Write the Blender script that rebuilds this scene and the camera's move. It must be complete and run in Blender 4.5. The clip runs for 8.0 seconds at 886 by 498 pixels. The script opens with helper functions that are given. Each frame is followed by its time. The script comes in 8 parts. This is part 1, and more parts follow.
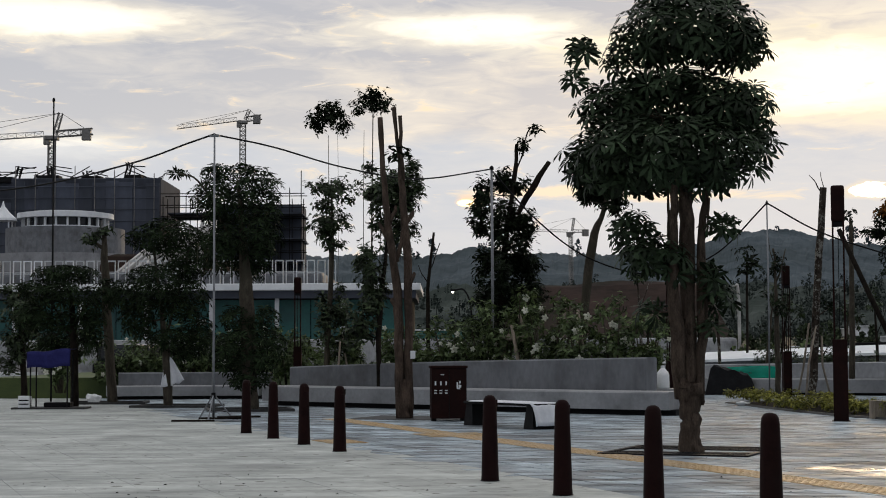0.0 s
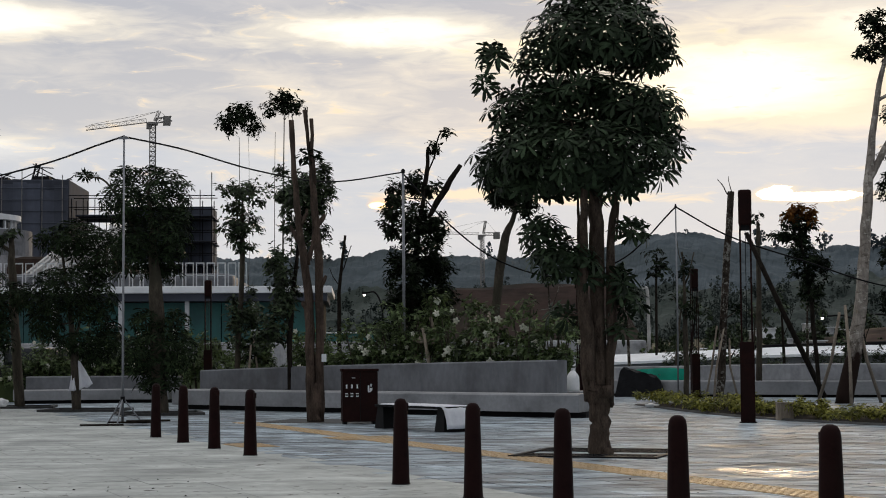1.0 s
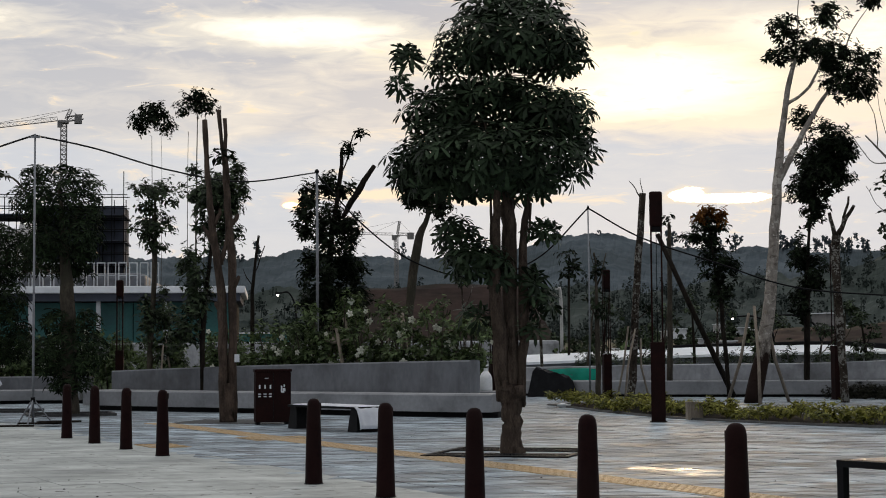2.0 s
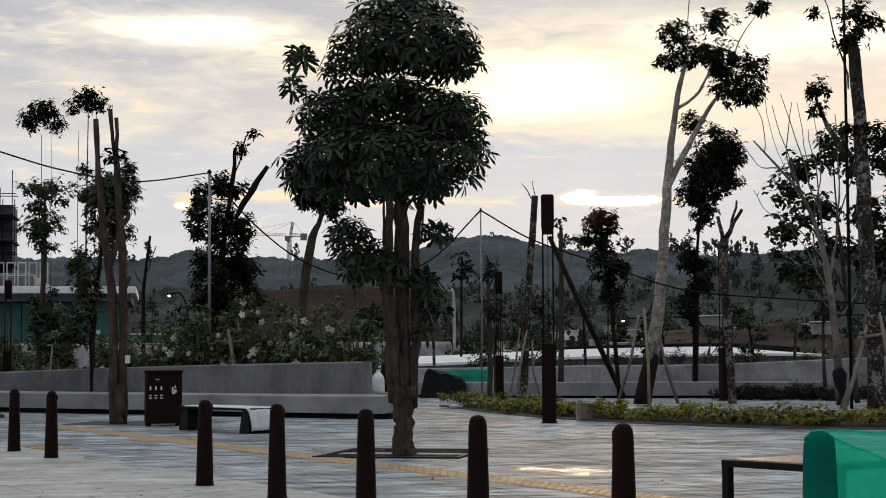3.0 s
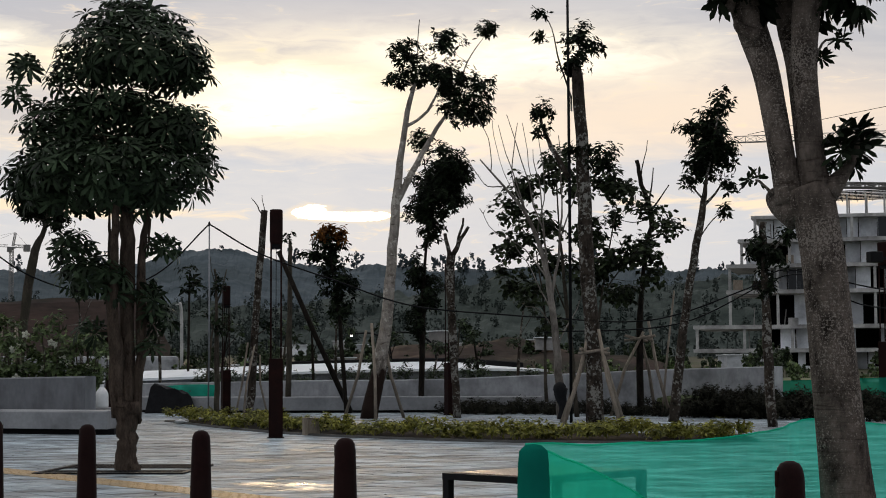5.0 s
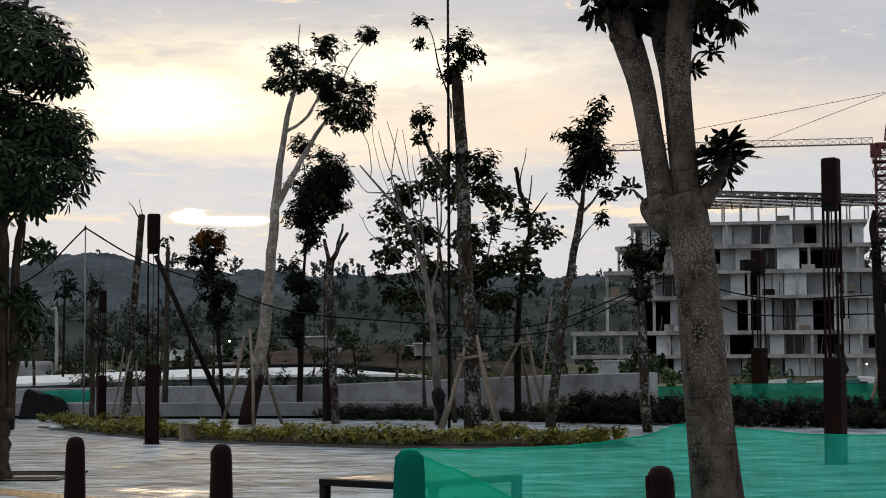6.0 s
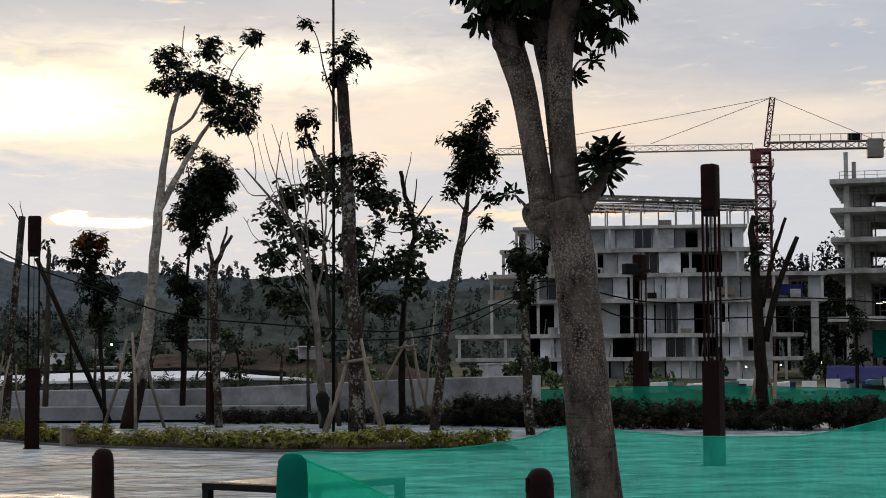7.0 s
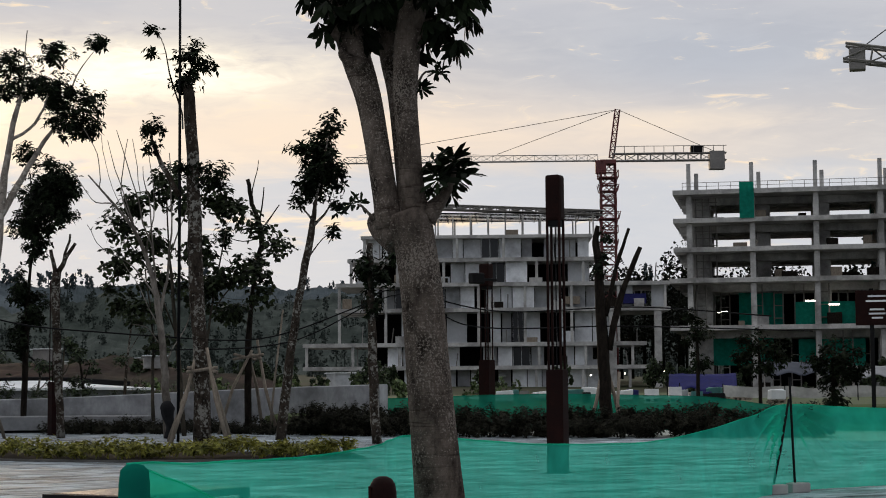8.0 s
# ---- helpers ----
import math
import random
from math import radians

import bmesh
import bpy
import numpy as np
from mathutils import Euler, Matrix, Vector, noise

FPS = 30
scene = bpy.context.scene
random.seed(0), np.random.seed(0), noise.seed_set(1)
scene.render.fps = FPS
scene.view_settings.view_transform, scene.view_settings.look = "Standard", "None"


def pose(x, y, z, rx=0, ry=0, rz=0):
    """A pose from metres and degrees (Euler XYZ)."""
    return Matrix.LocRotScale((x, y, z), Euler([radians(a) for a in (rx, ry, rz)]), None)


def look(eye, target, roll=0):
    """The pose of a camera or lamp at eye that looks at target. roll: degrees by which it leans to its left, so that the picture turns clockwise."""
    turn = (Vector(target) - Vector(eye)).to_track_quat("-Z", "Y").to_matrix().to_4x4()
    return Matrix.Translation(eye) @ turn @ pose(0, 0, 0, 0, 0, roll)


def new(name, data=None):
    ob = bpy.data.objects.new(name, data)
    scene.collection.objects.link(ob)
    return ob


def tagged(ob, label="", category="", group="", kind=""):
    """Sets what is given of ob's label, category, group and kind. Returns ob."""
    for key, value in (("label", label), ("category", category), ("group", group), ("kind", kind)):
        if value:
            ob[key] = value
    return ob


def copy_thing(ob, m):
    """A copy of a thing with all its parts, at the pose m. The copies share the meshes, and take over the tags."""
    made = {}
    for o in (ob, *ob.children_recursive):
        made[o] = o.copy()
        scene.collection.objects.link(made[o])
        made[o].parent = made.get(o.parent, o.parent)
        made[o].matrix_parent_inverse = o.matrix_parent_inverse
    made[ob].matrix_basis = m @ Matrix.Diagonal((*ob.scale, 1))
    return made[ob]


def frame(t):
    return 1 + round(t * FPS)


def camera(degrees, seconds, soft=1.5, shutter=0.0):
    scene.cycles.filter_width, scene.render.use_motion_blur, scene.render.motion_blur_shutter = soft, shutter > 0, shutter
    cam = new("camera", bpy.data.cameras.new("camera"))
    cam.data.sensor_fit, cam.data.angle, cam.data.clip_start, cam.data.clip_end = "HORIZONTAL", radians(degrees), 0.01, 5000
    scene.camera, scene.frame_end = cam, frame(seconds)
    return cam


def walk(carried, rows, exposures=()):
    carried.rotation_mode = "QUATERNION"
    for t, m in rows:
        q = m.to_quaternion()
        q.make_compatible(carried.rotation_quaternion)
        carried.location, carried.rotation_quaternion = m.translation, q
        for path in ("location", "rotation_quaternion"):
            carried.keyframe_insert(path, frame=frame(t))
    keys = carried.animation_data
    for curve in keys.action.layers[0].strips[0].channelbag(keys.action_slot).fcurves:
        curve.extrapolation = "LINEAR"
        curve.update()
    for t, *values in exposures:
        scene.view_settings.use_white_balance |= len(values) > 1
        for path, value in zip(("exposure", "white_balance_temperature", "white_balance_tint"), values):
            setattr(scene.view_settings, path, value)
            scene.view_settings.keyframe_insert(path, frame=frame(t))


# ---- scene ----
cam = camera(29.05, 8.0, 1.0, 0.0)
PATH = [
    (0, (0.000, 0.000, 1.350), (0.000, 19.964, 2.554), -0.232),
    (0.5, (0.004, -0.017, 1.356), (0.532, 19.939, 2.575), -0.254),
    (1, (0.004, -0.043, 1.359), (1.038, 19.892, 2.588), -0.354),
    (1.5, (0.006, -0.088, 1.357), (1.506, 19.818, 2.590), -0.374),
    (3, (0.003, -0.233, 1.357), (3.275, 19.459, 2.592), -0.321),
    (3.5, (0.007, -0.259, 1.358), (3.947, 19.308, 2.632), -0.239),
    (4, (0.005, -0.300, 1.360), (4.764, 19.080, 2.676), -0.249),
    (4.5, (0.006, -0.339, 1.360), (5.563, 18.826, 2.714), -0.242),
    (6, (-0.003, -0.426, 1.363), (7.635, 18.000, 2.815), -0.170),
    (6.5, (-0.027, -0.485, 1.366), (8.147, 17.709, 2.837), -0.139),
    (7, (-0.028, -0.510, 1.367), (8.831, 17.359, 2.850), -0.274),
    (7.5, (-0.040, -0.545, 1.369), (9.547, 16.942, 2.878), -0.297),
    (8, (-0.040, -0.574, 1.367), (10.371, 16.430, 2.943), -0.431),
]
walk(cam, [(t, look(eye, aim, roll)) for t, eye, aim, roll in PATH])

# ---------------------------------------------------------------- world and sun
SUN_AZ, SUN_EL = 14.7, 5.6          # degrees right of +y, degrees up
world = bpy.data.worlds.new("evening_sky")
scene.world = world
world.use_nodes = True


def graph(tree):
    """A short node builder: n(type, inputs, settings)."""
    def n(kind, inputs=(), **settings):
        node = tree.nodes.new(kind)
        for key, value in settings.items():
            if key == "operation":
                node.operation = value
            elif key == "blend_type":
                node.blend_type = value
            elif key == "data_type":
                node.data_type = value
            elif key == "noise_dimensions":
                node.noise_dimensions = value
            elif key == "sky_type":
                node.sky_type = value
            elif key == "feature":
                node.feature = value
            elif key == "use_clamp":
                node.use_clamp = value
        for key, value in dict(inputs).items():
            socket = node.inputs[key]
            if isinstance(value, bpy.types.NodeSocket):
                tree.links.new(value, socket)
            else:
                socket.default_value = value
        return node
    return n


def ramp(tree, fac, stops):
    node = tree.nodes.new("ShaderNodeValToRGB")
    while len(node.color_ramp.elements) < len(stops):
        node.color_ramp.elements.new(0.5)
    for el, (p, c) in zip(node.color_ramp.elements, stops):
        el.position, el.color = p, (*c, 1) if len(c) == 3 else c
    tree.links.new(fac, node.inputs[0])
    return node.outputs[0]


def build_sky():
    tree = world.node_tree
    tree.nodes.clear()
    n = graph(tree)

    def m(op, a, b=0.0, c=0.0):
        return n("ShaderNodeMath", {0: a, 1: b, 2: c}, operation=op).outputs[0]

    def mix(fac, a, b, how="MIX"):
        return n("ShaderNodeMix", {0: fac, 6: a, 7: b}, data_type="RGBA", blend_type=how).outputs[2]

    sep = n("ShaderNodeSeparateXYZ", {0: n("ShaderNodeTexCoord").outputs["Generated"]})
    x, y, z = sep.outputs
    az = m("MULTIPLY", m("ARCTAN2", x, y), 57.2958)
    el = m("MULTIPLY", m("ARCSINE", z), 57.2958)

    def blob(a0, e0, wa, we):
        """1 at a direction, falling to 0 about it; widths in degrees."""
        u = m("DIVIDE", m("SUBTRACT", az, a0), wa)
        v = m("DIVIDE", m("SUBTRACT", el, e0), we)
        return m("EXPONENT", m("MULTIPLY", m("ADD", m("MULTIPLY", u, u), m("MULTIPLY", v, v)), -1.0))

    # cloud sheets, long and flat near the horizon
    pos = n("ShaderNodeCombineXYZ", {0: m("MULTIPLY", az, 0.13), 1: m("MULTIPLY", el, 0.52), 2: 3.1})
    wisp = n("ShaderNodeTexNoise", {"Vector": pos.outputs[0], "Scale": 1.0, "Detail": 6.0, "Roughness": 0.52, "Distortion": 0.5}).outputs[0]
    pos2 = n("ShaderNodeCombineXYZ", {0: m("MULTIPLY", az, 0.045), 1: m("MULTIPLY", el, 0.21), 2: 7.7})
    bank = n("ShaderNodeTexNoise", {"Vector": pos2.outputs[0], "Scale": 1.0, "Detail": 4.0, "Roughness": 0.5, "Distortion": 0.3}).outputs[0]
    pos3 = n("ShaderNodeCombineXYZ", {0: m("MULTIPLY", az, 0.55), 1: m("MULTIPLY", el, 2.4), 2: 1.3})
    ripple = n("ShaderNodeTexNoise", {"Vector": pos3.outputs[0], "Scale": 1.0, "Detail": 5.0, "Roughness": 0.6, "Distortion": 0.8}).outputs[0]
    wisp = m("ADD", m("MULTIPLY", wisp, 0.64), m("MULTIPLY", ripple, 0.36))
    cover = m("ADD", m("MULTIPLY", wisp, 0.55), m("MULTIPLY", bank, 0.45))

    wide = blob(SUN_AZ - 6.0, 8.5, 26.0, 9.0)
    # clear air seen through gaps, and the overcast, brightest overhead as overcast is
    air = n("ShaderNodeTexSky", {}, sky_type="NISHITA")
    air.sun_disc, air.sun_elevation, air.sun_rotation = False, radians(SUN_EL), radians(SUN_AZ)
    clear = mix(1.0, air.outputs[0], (0.10, 0.10, 0.10, 1), "MULTIPLY")
    grey = ramp(tree, m("DIVIDE", el, 90.0), [(0.0, (0.60, 0.605, 0.63)), (0.07, (0.575, 0.575, 0.605)), (0.13, (0.475, 0.485, 0.535)), (0.30, (0.64, 0.66, 0.71)), (0.7, (1.16, 1.15, 1.12)), (1.0, (1.26, 1.25, 1.20))])
    lit = mix(wide, (0.64, 0.64, 0.67, 1), (0.98, 0.87, 0.72, 1))
    edge = ramp(tree, cover, [(0.43, (0, 0, 0)), (0.57, (1, 1, 1))])
    sky = mix(m("MULTIPLY", edge, 0.8), grey, lit)
    sky = mix(0.08, sky, clear)

    def opening(sky, shape, colour, lo, hi, ragged, amount=1.0, grain=None):
        """Light breaking through where a soft shape and the cloud's own grain agree."""
        k = ramp(tree, m("ADD", shape, m("MULTIPLY", m("SUBTRACT", grain or wisp, 0.5), ragged)), [(lo, (0, 0, 0)), (hi, (1, 1, 1))])
        return mix(m("MULTIPLY", k, amount), sky, (*colour, 1))

    high = m("MAXIMUM", m("MAXIMUM", blob(1.0, 10.7, 5.5, 0.9), blob(-13.0, 11.0, 6.0, 0.9)), m("MAXIMUM", blob(20.0, 10.3, 7.5, 1.5), blob(-12.5, 6.7, 4.5, 0.6)))
    sky = opening(sky, high, (1.02, 0.92, 0.74), 0.32, 0.85, 1.5)
    sky = opening(sky, high, (1.34, 1.24, 1.04), 0.62, 1.05, 1.5)
    glow = m("MAXIMUM", blob(13.2, 8.9, 5.2, 1.75), m("MULTIPLY", blob(8.5, 10.2, 4.0, 1.0), 0.8))
    sky = opening(sky, glow, (1.0, 0.88, 0.66), 0.18, 0.62, 1.4)
    sky = opening(sky, glow, (1.5, 1.34, 1.02), 0.52, 0.95, 1.3)
    streak = m("MAXIMUM", m("MAXIMUM", blob(30.0, 6.6, 9.0, 0.35), blob(38.5, 8.7, 6.0, 0.55)), m("MAXIMUM", blob(27.0, 8.6, 6.0, 0.9), blob(40.5, 6.85, 6.0, 0.34)))
    sky = opening(sky, streak, (0.92, 0.80, 0.66), 0.35, 1.0, 1.6, 0.8)
    warm = m("MAXIMUM", blob(30.0, 8.0, 13.0, 1.9), m("MULTIPLY", blob(25.0, 6.4, 8.0, 2.4), 0.9))
    sky = mix(m("MULTIPLY", warm, m("MULTIPLY_ADD", wisp, 0.9, 0.26)), sky, (0.94, 0.755, 0.585, 1))
    lid = n("ShaderNodeMapRange", {0: m("ADD", el, m("MULTIPLY", m("SUBTRACT", wisp, 0.5), 3.0)), 1: 11.0, 2: 12.4, 3: 0.0, 4: 0.7}).outputs[0]
    sky = mix(m("MULTIPLY", lid, blob(8.0, 12.5, 70.0, 4.0)), sky, (0.50, 0.51, 0.56, 1))
    blue = m("MAXIMUM", blob(40.0, 10.6, 7.0, 1.5), m("MULTIPLY", blob(37.0, 6.9, 8.0, 0.8), 0.35))
    sky = mix(m("MULTIPLY", blue, m("MULTIPLY_ADD", wisp, 1.1, 0.1)), sky, (0.445, 0.485, 0.56, 1))
    # a long grey-blue bank under the glow
    foot = n("ShaderNodeMapRange", {0: m("ADD", el, m("MULTIPLY", m("SUBTRACT", wisp, 0.5), 2.6)), 1: 6.6, 2: 7.4, 3: 0.78, 4: 0.0}, ).outputs[0]
    bankc = mix(m("MULTIPLY", ripple, 0.6), (0.56, 0.595, 0.66, 1), (0.71, 0.70, 0.70, 1))
    sky = mix(foot, sky, bankc)
    # gaps low over the ridge, where the sun stands
    band = m("MAXIMUM", blob(15.2, 5.10, 1.9, 0.18), blob(14.0, 5.24, 0.7, 0.24))
    sky = opening(sky, band, (1.0, 0.82, 0.58), 0.10, 0.45, 1.0, 0.8, ripple)
    sky = opening(sky, band, (4.0, 3.4, 2.5), 0.40, 0.52, 1.3, 1.0, ripple)
    thin = m("MAXIMUM", m("MAXIMUM", blob(8.0, 5.15, 3.6, 0.16), blob(30.0, 5.4, 4.6, 0.2)), blob(3.2, 5.35, 2.4, 0.18))
    sky = opening(sky, thin, (1.04, 0.83, 0.58), 0.26, 0.80, 2.2, 0.9, ripple)
    sky = opening(sky, blob(0.95, 5.02, 0.55, 0.22), (1.15, 0.76, 0.44), 0.25, 0.75, 1.4, 0.85, ripple)
    sky = opening(sky, blob(0.74, 4.98, 0.30, 0.13), (2.4, 1.8, 0.95), 0.38, 0.55, 1.1, 1.0, ripple)
    # the far half of the sky, away from the sunset, is dimmer
    back = ramp(tree, m("ADD", m("MULTIPLY", y, 0.5), 0.5), [(0.0, (0.62, 0.645, 0.68)), (0.85, (1, 1, 1))])
    sky = mix(1.0, sky, back, "MULTIPLY")
    bg = n("ShaderNodeBackground", {"Color": sky, "Strength": 1.07})
    out = n("ShaderNodeOutputWorld", {"Surface": bg.outputs[0]})
    return out


build_sky()
sun = new("sun", bpy.data.lights.new("sun", "SUN"))
sun.data.energy, sun.data.angle, sun.data.color = 0.5, radians(10), (1.0, 0.72, 0.42)
a, e = radians(SUN_AZ), radians(SUN_EL)
sun.matrix_world = look((0, 0, 0), (-math.sin(a) * math.cos(e), -math.cos(a) * math.cos(e), -math.sin(e)))
sun.location = (20, 60, 40)


# ---------------------------------------------------------------- materials
def material(name, dark, light, scale=8.0, rough=(0.6, 0.8), bump=0.3, metal=0.0, fine=None, stretch=(1, 1, 1), spec=0.5,
             stain=None, stain_scale=0.6, island=0.0, wet=0.0, speck=0.0, obj_random=0.0, bump_dist=0.01, translucent=0.0, streak=0.0, puddle=None):
    """Two-scale noise material in object metres: grain between two colours, stains, uneven gloss and relief."""
    mt = bpy.data.materials.new(name)
    mt.use_nodes = True
    tree = mt.node_tree
    tree.nodes.clear()
    n = graph(tree)
    geo = n("ShaderNodeNewGeometry")
    pos = n("ShaderNodeMapping", {"Vector": geo.outputs["Position"], "Scale": stretch}).outputs[0]
    grain = n("ShaderNodeTexNoise", {"Vector": pos, "Scale": scale, "Detail": 6.0, "Roughness": 0.6}).outputs[0]
    fine_n = n("ShaderNodeTexNoise", {"Vector": pos, "Scale": fine or scale * 7, "Detail": 3.0}).outputs[0]
    both = n("ShaderNodeMath", {0: grain, 1: 0.7, 2: n("ShaderNodeMath", {0: fine_n, 1: 0.3}, operation="MULTIPLY").outputs[0]}, operation="MULTIPLY_ADD").outputs[0]
    col = ramp(tree, both, [(0.32, dark), (0.68, light)])
    if stain:
        big = n("ShaderNodeTexNoise", {"Vector": geo.outputs["Position"], "Scale": stain_scale, "Detail": 5.0, "Roughness": 0.65}).outputs[0]
        k = ramp(tree, big, [(0.45, (0, 0, 0)), (0.68, (1, 1, 1))])
        col = n("ShaderNodeMix", {0: k, 6: col, 7: (*stain, 1)}, data_type="RGBA").outputs[2]
    if speck:
        # scattered grit and leaf crumbs
        sp = n("ShaderNodeTexNoise", {"Vector": geo.outputs["Position"], "Scale": 5.5, "Detail": 2.0, "Roughness": 0.4}).outputs[0]
        where = n("ShaderNodeTexNoise", {"Vector": geo.outputs["Position"], "Scale": 0.22, "Detail": 2.0}).outputs[0]
        k = ramp(tree, n("ShaderNodeMath", {0: where, 1: 0.30, 2: sp}, operation="MULTIPLY_ADD").outputs[0], [(0.83, (0, 0, 0)), (0.87, (1, 1, 1))])
        col = n("ShaderNodeMix", {0: n("ShaderNodeMath", {0: k, 1: speck}, operation="MULTIPLY").outputs[0], 6: col, 7: (0.07, 0.065, 0.05, 1)}, data_type="RGBA").outputs[2]
    if island or obj_random:
        src = geo.outputs["Random Per Island"] if island else n("ShaderNodeObjectInfo").outputs["Random"]
        amt = island or obj_random
        v = n("ShaderNodeMapRange", {0: src, 1: 0.0, 2: 1.0, 3: 1.0 - amt, 4: 1.0 + amt}).outputs[0]
        col = n("ShaderNodeMix", {0: 1.0, 6: col, 7: v}, data_type="RGBA", blend_type="MULTIPLY").outputs[2]
    r = n("ShaderNodeMapRange", {0: grain, 1: 0.3, 2: 0.7, 3: rough[0], 4: rough[1]}).outputs[0]
    if wet:
        # some slabs hold a film of water: smooth and a little darker
        src = geo.outputs["Random Per Island"] if island else n("ShaderNodeObjectInfo").outputs["Random"]
        shuffle = n("ShaderNodeMath", {0: n("ShaderNodeMath", {0: src, 1: 7.31}, operation="MULTIPLY").outputs[0]}, operation="FRACT").outputs[0]
        pool = n("ShaderNodeTexNoise", {"Vector": geo.outputs["Position"], "Scale": 0.45, "Detail": 4.0}).outputs[0]
        k = ramp(tree, n("ShaderNodeMath", {0: shuffle, 1: 0.55, 2: pool}, operation="MULTIPLY_ADD").outputs[0], [(0.92, (0, 0, 0)), (1.04, (1, 1, 1))])
        r = n("ShaderNodeMix", {0: n("ShaderNodeMath", {0: k, 1: wet}, operation="MULTIPLY").outputs[0], 2: r, 3: 0.42}).outputs[0]
        col = n("ShaderNodeMix", {0: n("ShaderNodeMath", {0: k, 1: 0.45}, operation="MULTIPLY").outputs[0], 6: col, 7: (0.10, 0.105, 0.11, 1)}, data_type="RGBA").outputs[2]
    if streak:
        # drying bands lying across the courses of slabs
        turned = n("ShaderNodeMapping", {"Vector": geo.outputs["Position"], "Rotation": (0, 0, radians(-19.3)), "Scale": (0.55, 2.6, 1.0)}).outputs[0]
        bands = n("ShaderNodeTexNoise", {"Vector": turned, "Scale": 1.0, "Detail": 5.0, "Roughness": 0.62}).outputs[0]
        k = ramp(tree, bands, [(0.40, (0, 0, 0)), (0.53, (1, 1, 1))])
        v = n("ShaderNodeMapRange", {0: k, 1: 0.0, 2: 1.0, 3: 1.0 - streak, 4: 1.0 + streak * 0.35}).outputs[0]
        col = n("ShaderNodeMix", {0: 1.0, 6: col, 7: v}, data_type="RGBA", blend_type="MULTIPLY").outputs[2]
    if puddle:
        # a shallow pool of water: plan centre and half widths
        off = n("ShaderNodeVectorMath", {0: geo.outputs["Position"], 1: (puddle[0], puddle[1], 0)}, operation="SUBTRACT").outputs[0]
        near = n("ShaderNodeVectorMath", {0: off, 1: (1 / puddle[2], 1 / puddle[3], 0)}, operation="MULTIPLY").outputs[0]
        dist = n("ShaderNodeVectorMath", {0: near}, operation="LENGTH").outputs["Value"]
        edge = n("ShaderNodeTexNoise", {"Vector": geo.outputs["Position"], "Scale": 2.4, "Detail": 4.0}).outputs[0]
        k = ramp(tree, n("ShaderNodeMath", {0: edge, 1: 1.3, 2: dist}, operation="MULTIPLY_ADD").outputs[0], [(0.55, (1, 1, 1)), (1.0, (0, 0, 0))])
        r = n("ShaderNodeMix", {0: k, 2: r, 3: 0.16}).outputs[0]
    bsdf = n("ShaderNodeBsdfPrincipled", {"Base Color": col, "Roughness": r, "Metallic": metal, "Specular IOR Level": spec})
    if bump:
        bp = n("ShaderNodeBump", {"Strength": bump, "Distance": bump_dist, "Height": both})
        tree.links.new(bp.outputs[0], bsdf.inputs["Normal"])
    shader = bsdf.outputs[0]
    if translucent:
        tl = n("ShaderNodeBsdfTranslucent", {"Color": col}).outputs[0]
        shader = n("ShaderNodeMixShader", {0: translucent, 1: shader, 2: tl}).outputs[0]
    n("ShaderNodeOutputMaterial", {"Surface": shader})
    return mt


# the crowns' backlit shade is put into leaf_dark; leaf_mid is the front-lit tone
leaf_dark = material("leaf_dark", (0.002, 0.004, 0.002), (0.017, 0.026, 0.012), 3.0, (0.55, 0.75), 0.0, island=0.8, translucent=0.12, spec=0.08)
leaf_mid = material("leaf_mid", (0.004, 0.009, 0.004), (0.062, 0.086, 0.042), 3.0, (0.45, 0.65), 0.0, island=0.85, translucent=0.12, spec=0.2)
leaf_green = material("leaf_green", (0.012, 0.026, 0.008), (0.150, 0.200, 0.085), 3.0, (0.5, 0.7), 0.0, island=0.8, translucent=0.25, spec=0.25)
leaf_pulai = material("leaf_pulai", (0.004, 0.009, 0.003), (0.042, 0.064, 0.034), 3.0, (0.5, 0.65), 0.0, island=0.6, translucent=0.03, spec=0.12)
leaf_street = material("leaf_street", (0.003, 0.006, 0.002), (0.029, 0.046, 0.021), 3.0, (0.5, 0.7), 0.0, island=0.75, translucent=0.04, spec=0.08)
# orange backlight from the low sun, put into a leaf colour
leaf_sunglow = material("leaf_sunglow", (0.035, 0.014, 0.004), (0.26, 0.105, 0.022), 3.0, (0.5, 0.7), 0.0, island=0.7, translucent=0.4, spec=0.1)
leaf_yellow = material("leaf_yellow", (0.028, 0.042, 0.008), (0.33, 0.31, 0.06), 4.0, (0.5, 0.7), 0.0, island=0.75, translucent=0.25, spec=0.3)
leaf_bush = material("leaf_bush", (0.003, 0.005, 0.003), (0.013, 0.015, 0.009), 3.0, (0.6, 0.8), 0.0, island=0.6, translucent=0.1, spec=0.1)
leaf_shrub = material("leaf_shrub", (0.006, 0.007, 0.005), (0.044, 0.042, 0.030), 3.0, (0.7, 0.9), 0.0, island=0.8, translucent=0.15, spec=0.1)
leaf_broad = material("leaf_broad", (0.006, 0.010, 0.004), (0.045, 0.060, 0.028), 3.0, (0.5, 0.7), 0.0, island=0.8, translucent=0.25, spec=0.15)
soil_dark = material("soil_dark", (0.006, 0.005, 0.004), (0.022, 0.018, 0.014), 5.0, (0.9, 1.0), 0.6, spec=0.05)
petal = material("petal", (0.62, 0.62, 0.52), (0.8, 0.8, 0.72), 9.0, (0.5, 0.7), 0.0, translucent=0.3)
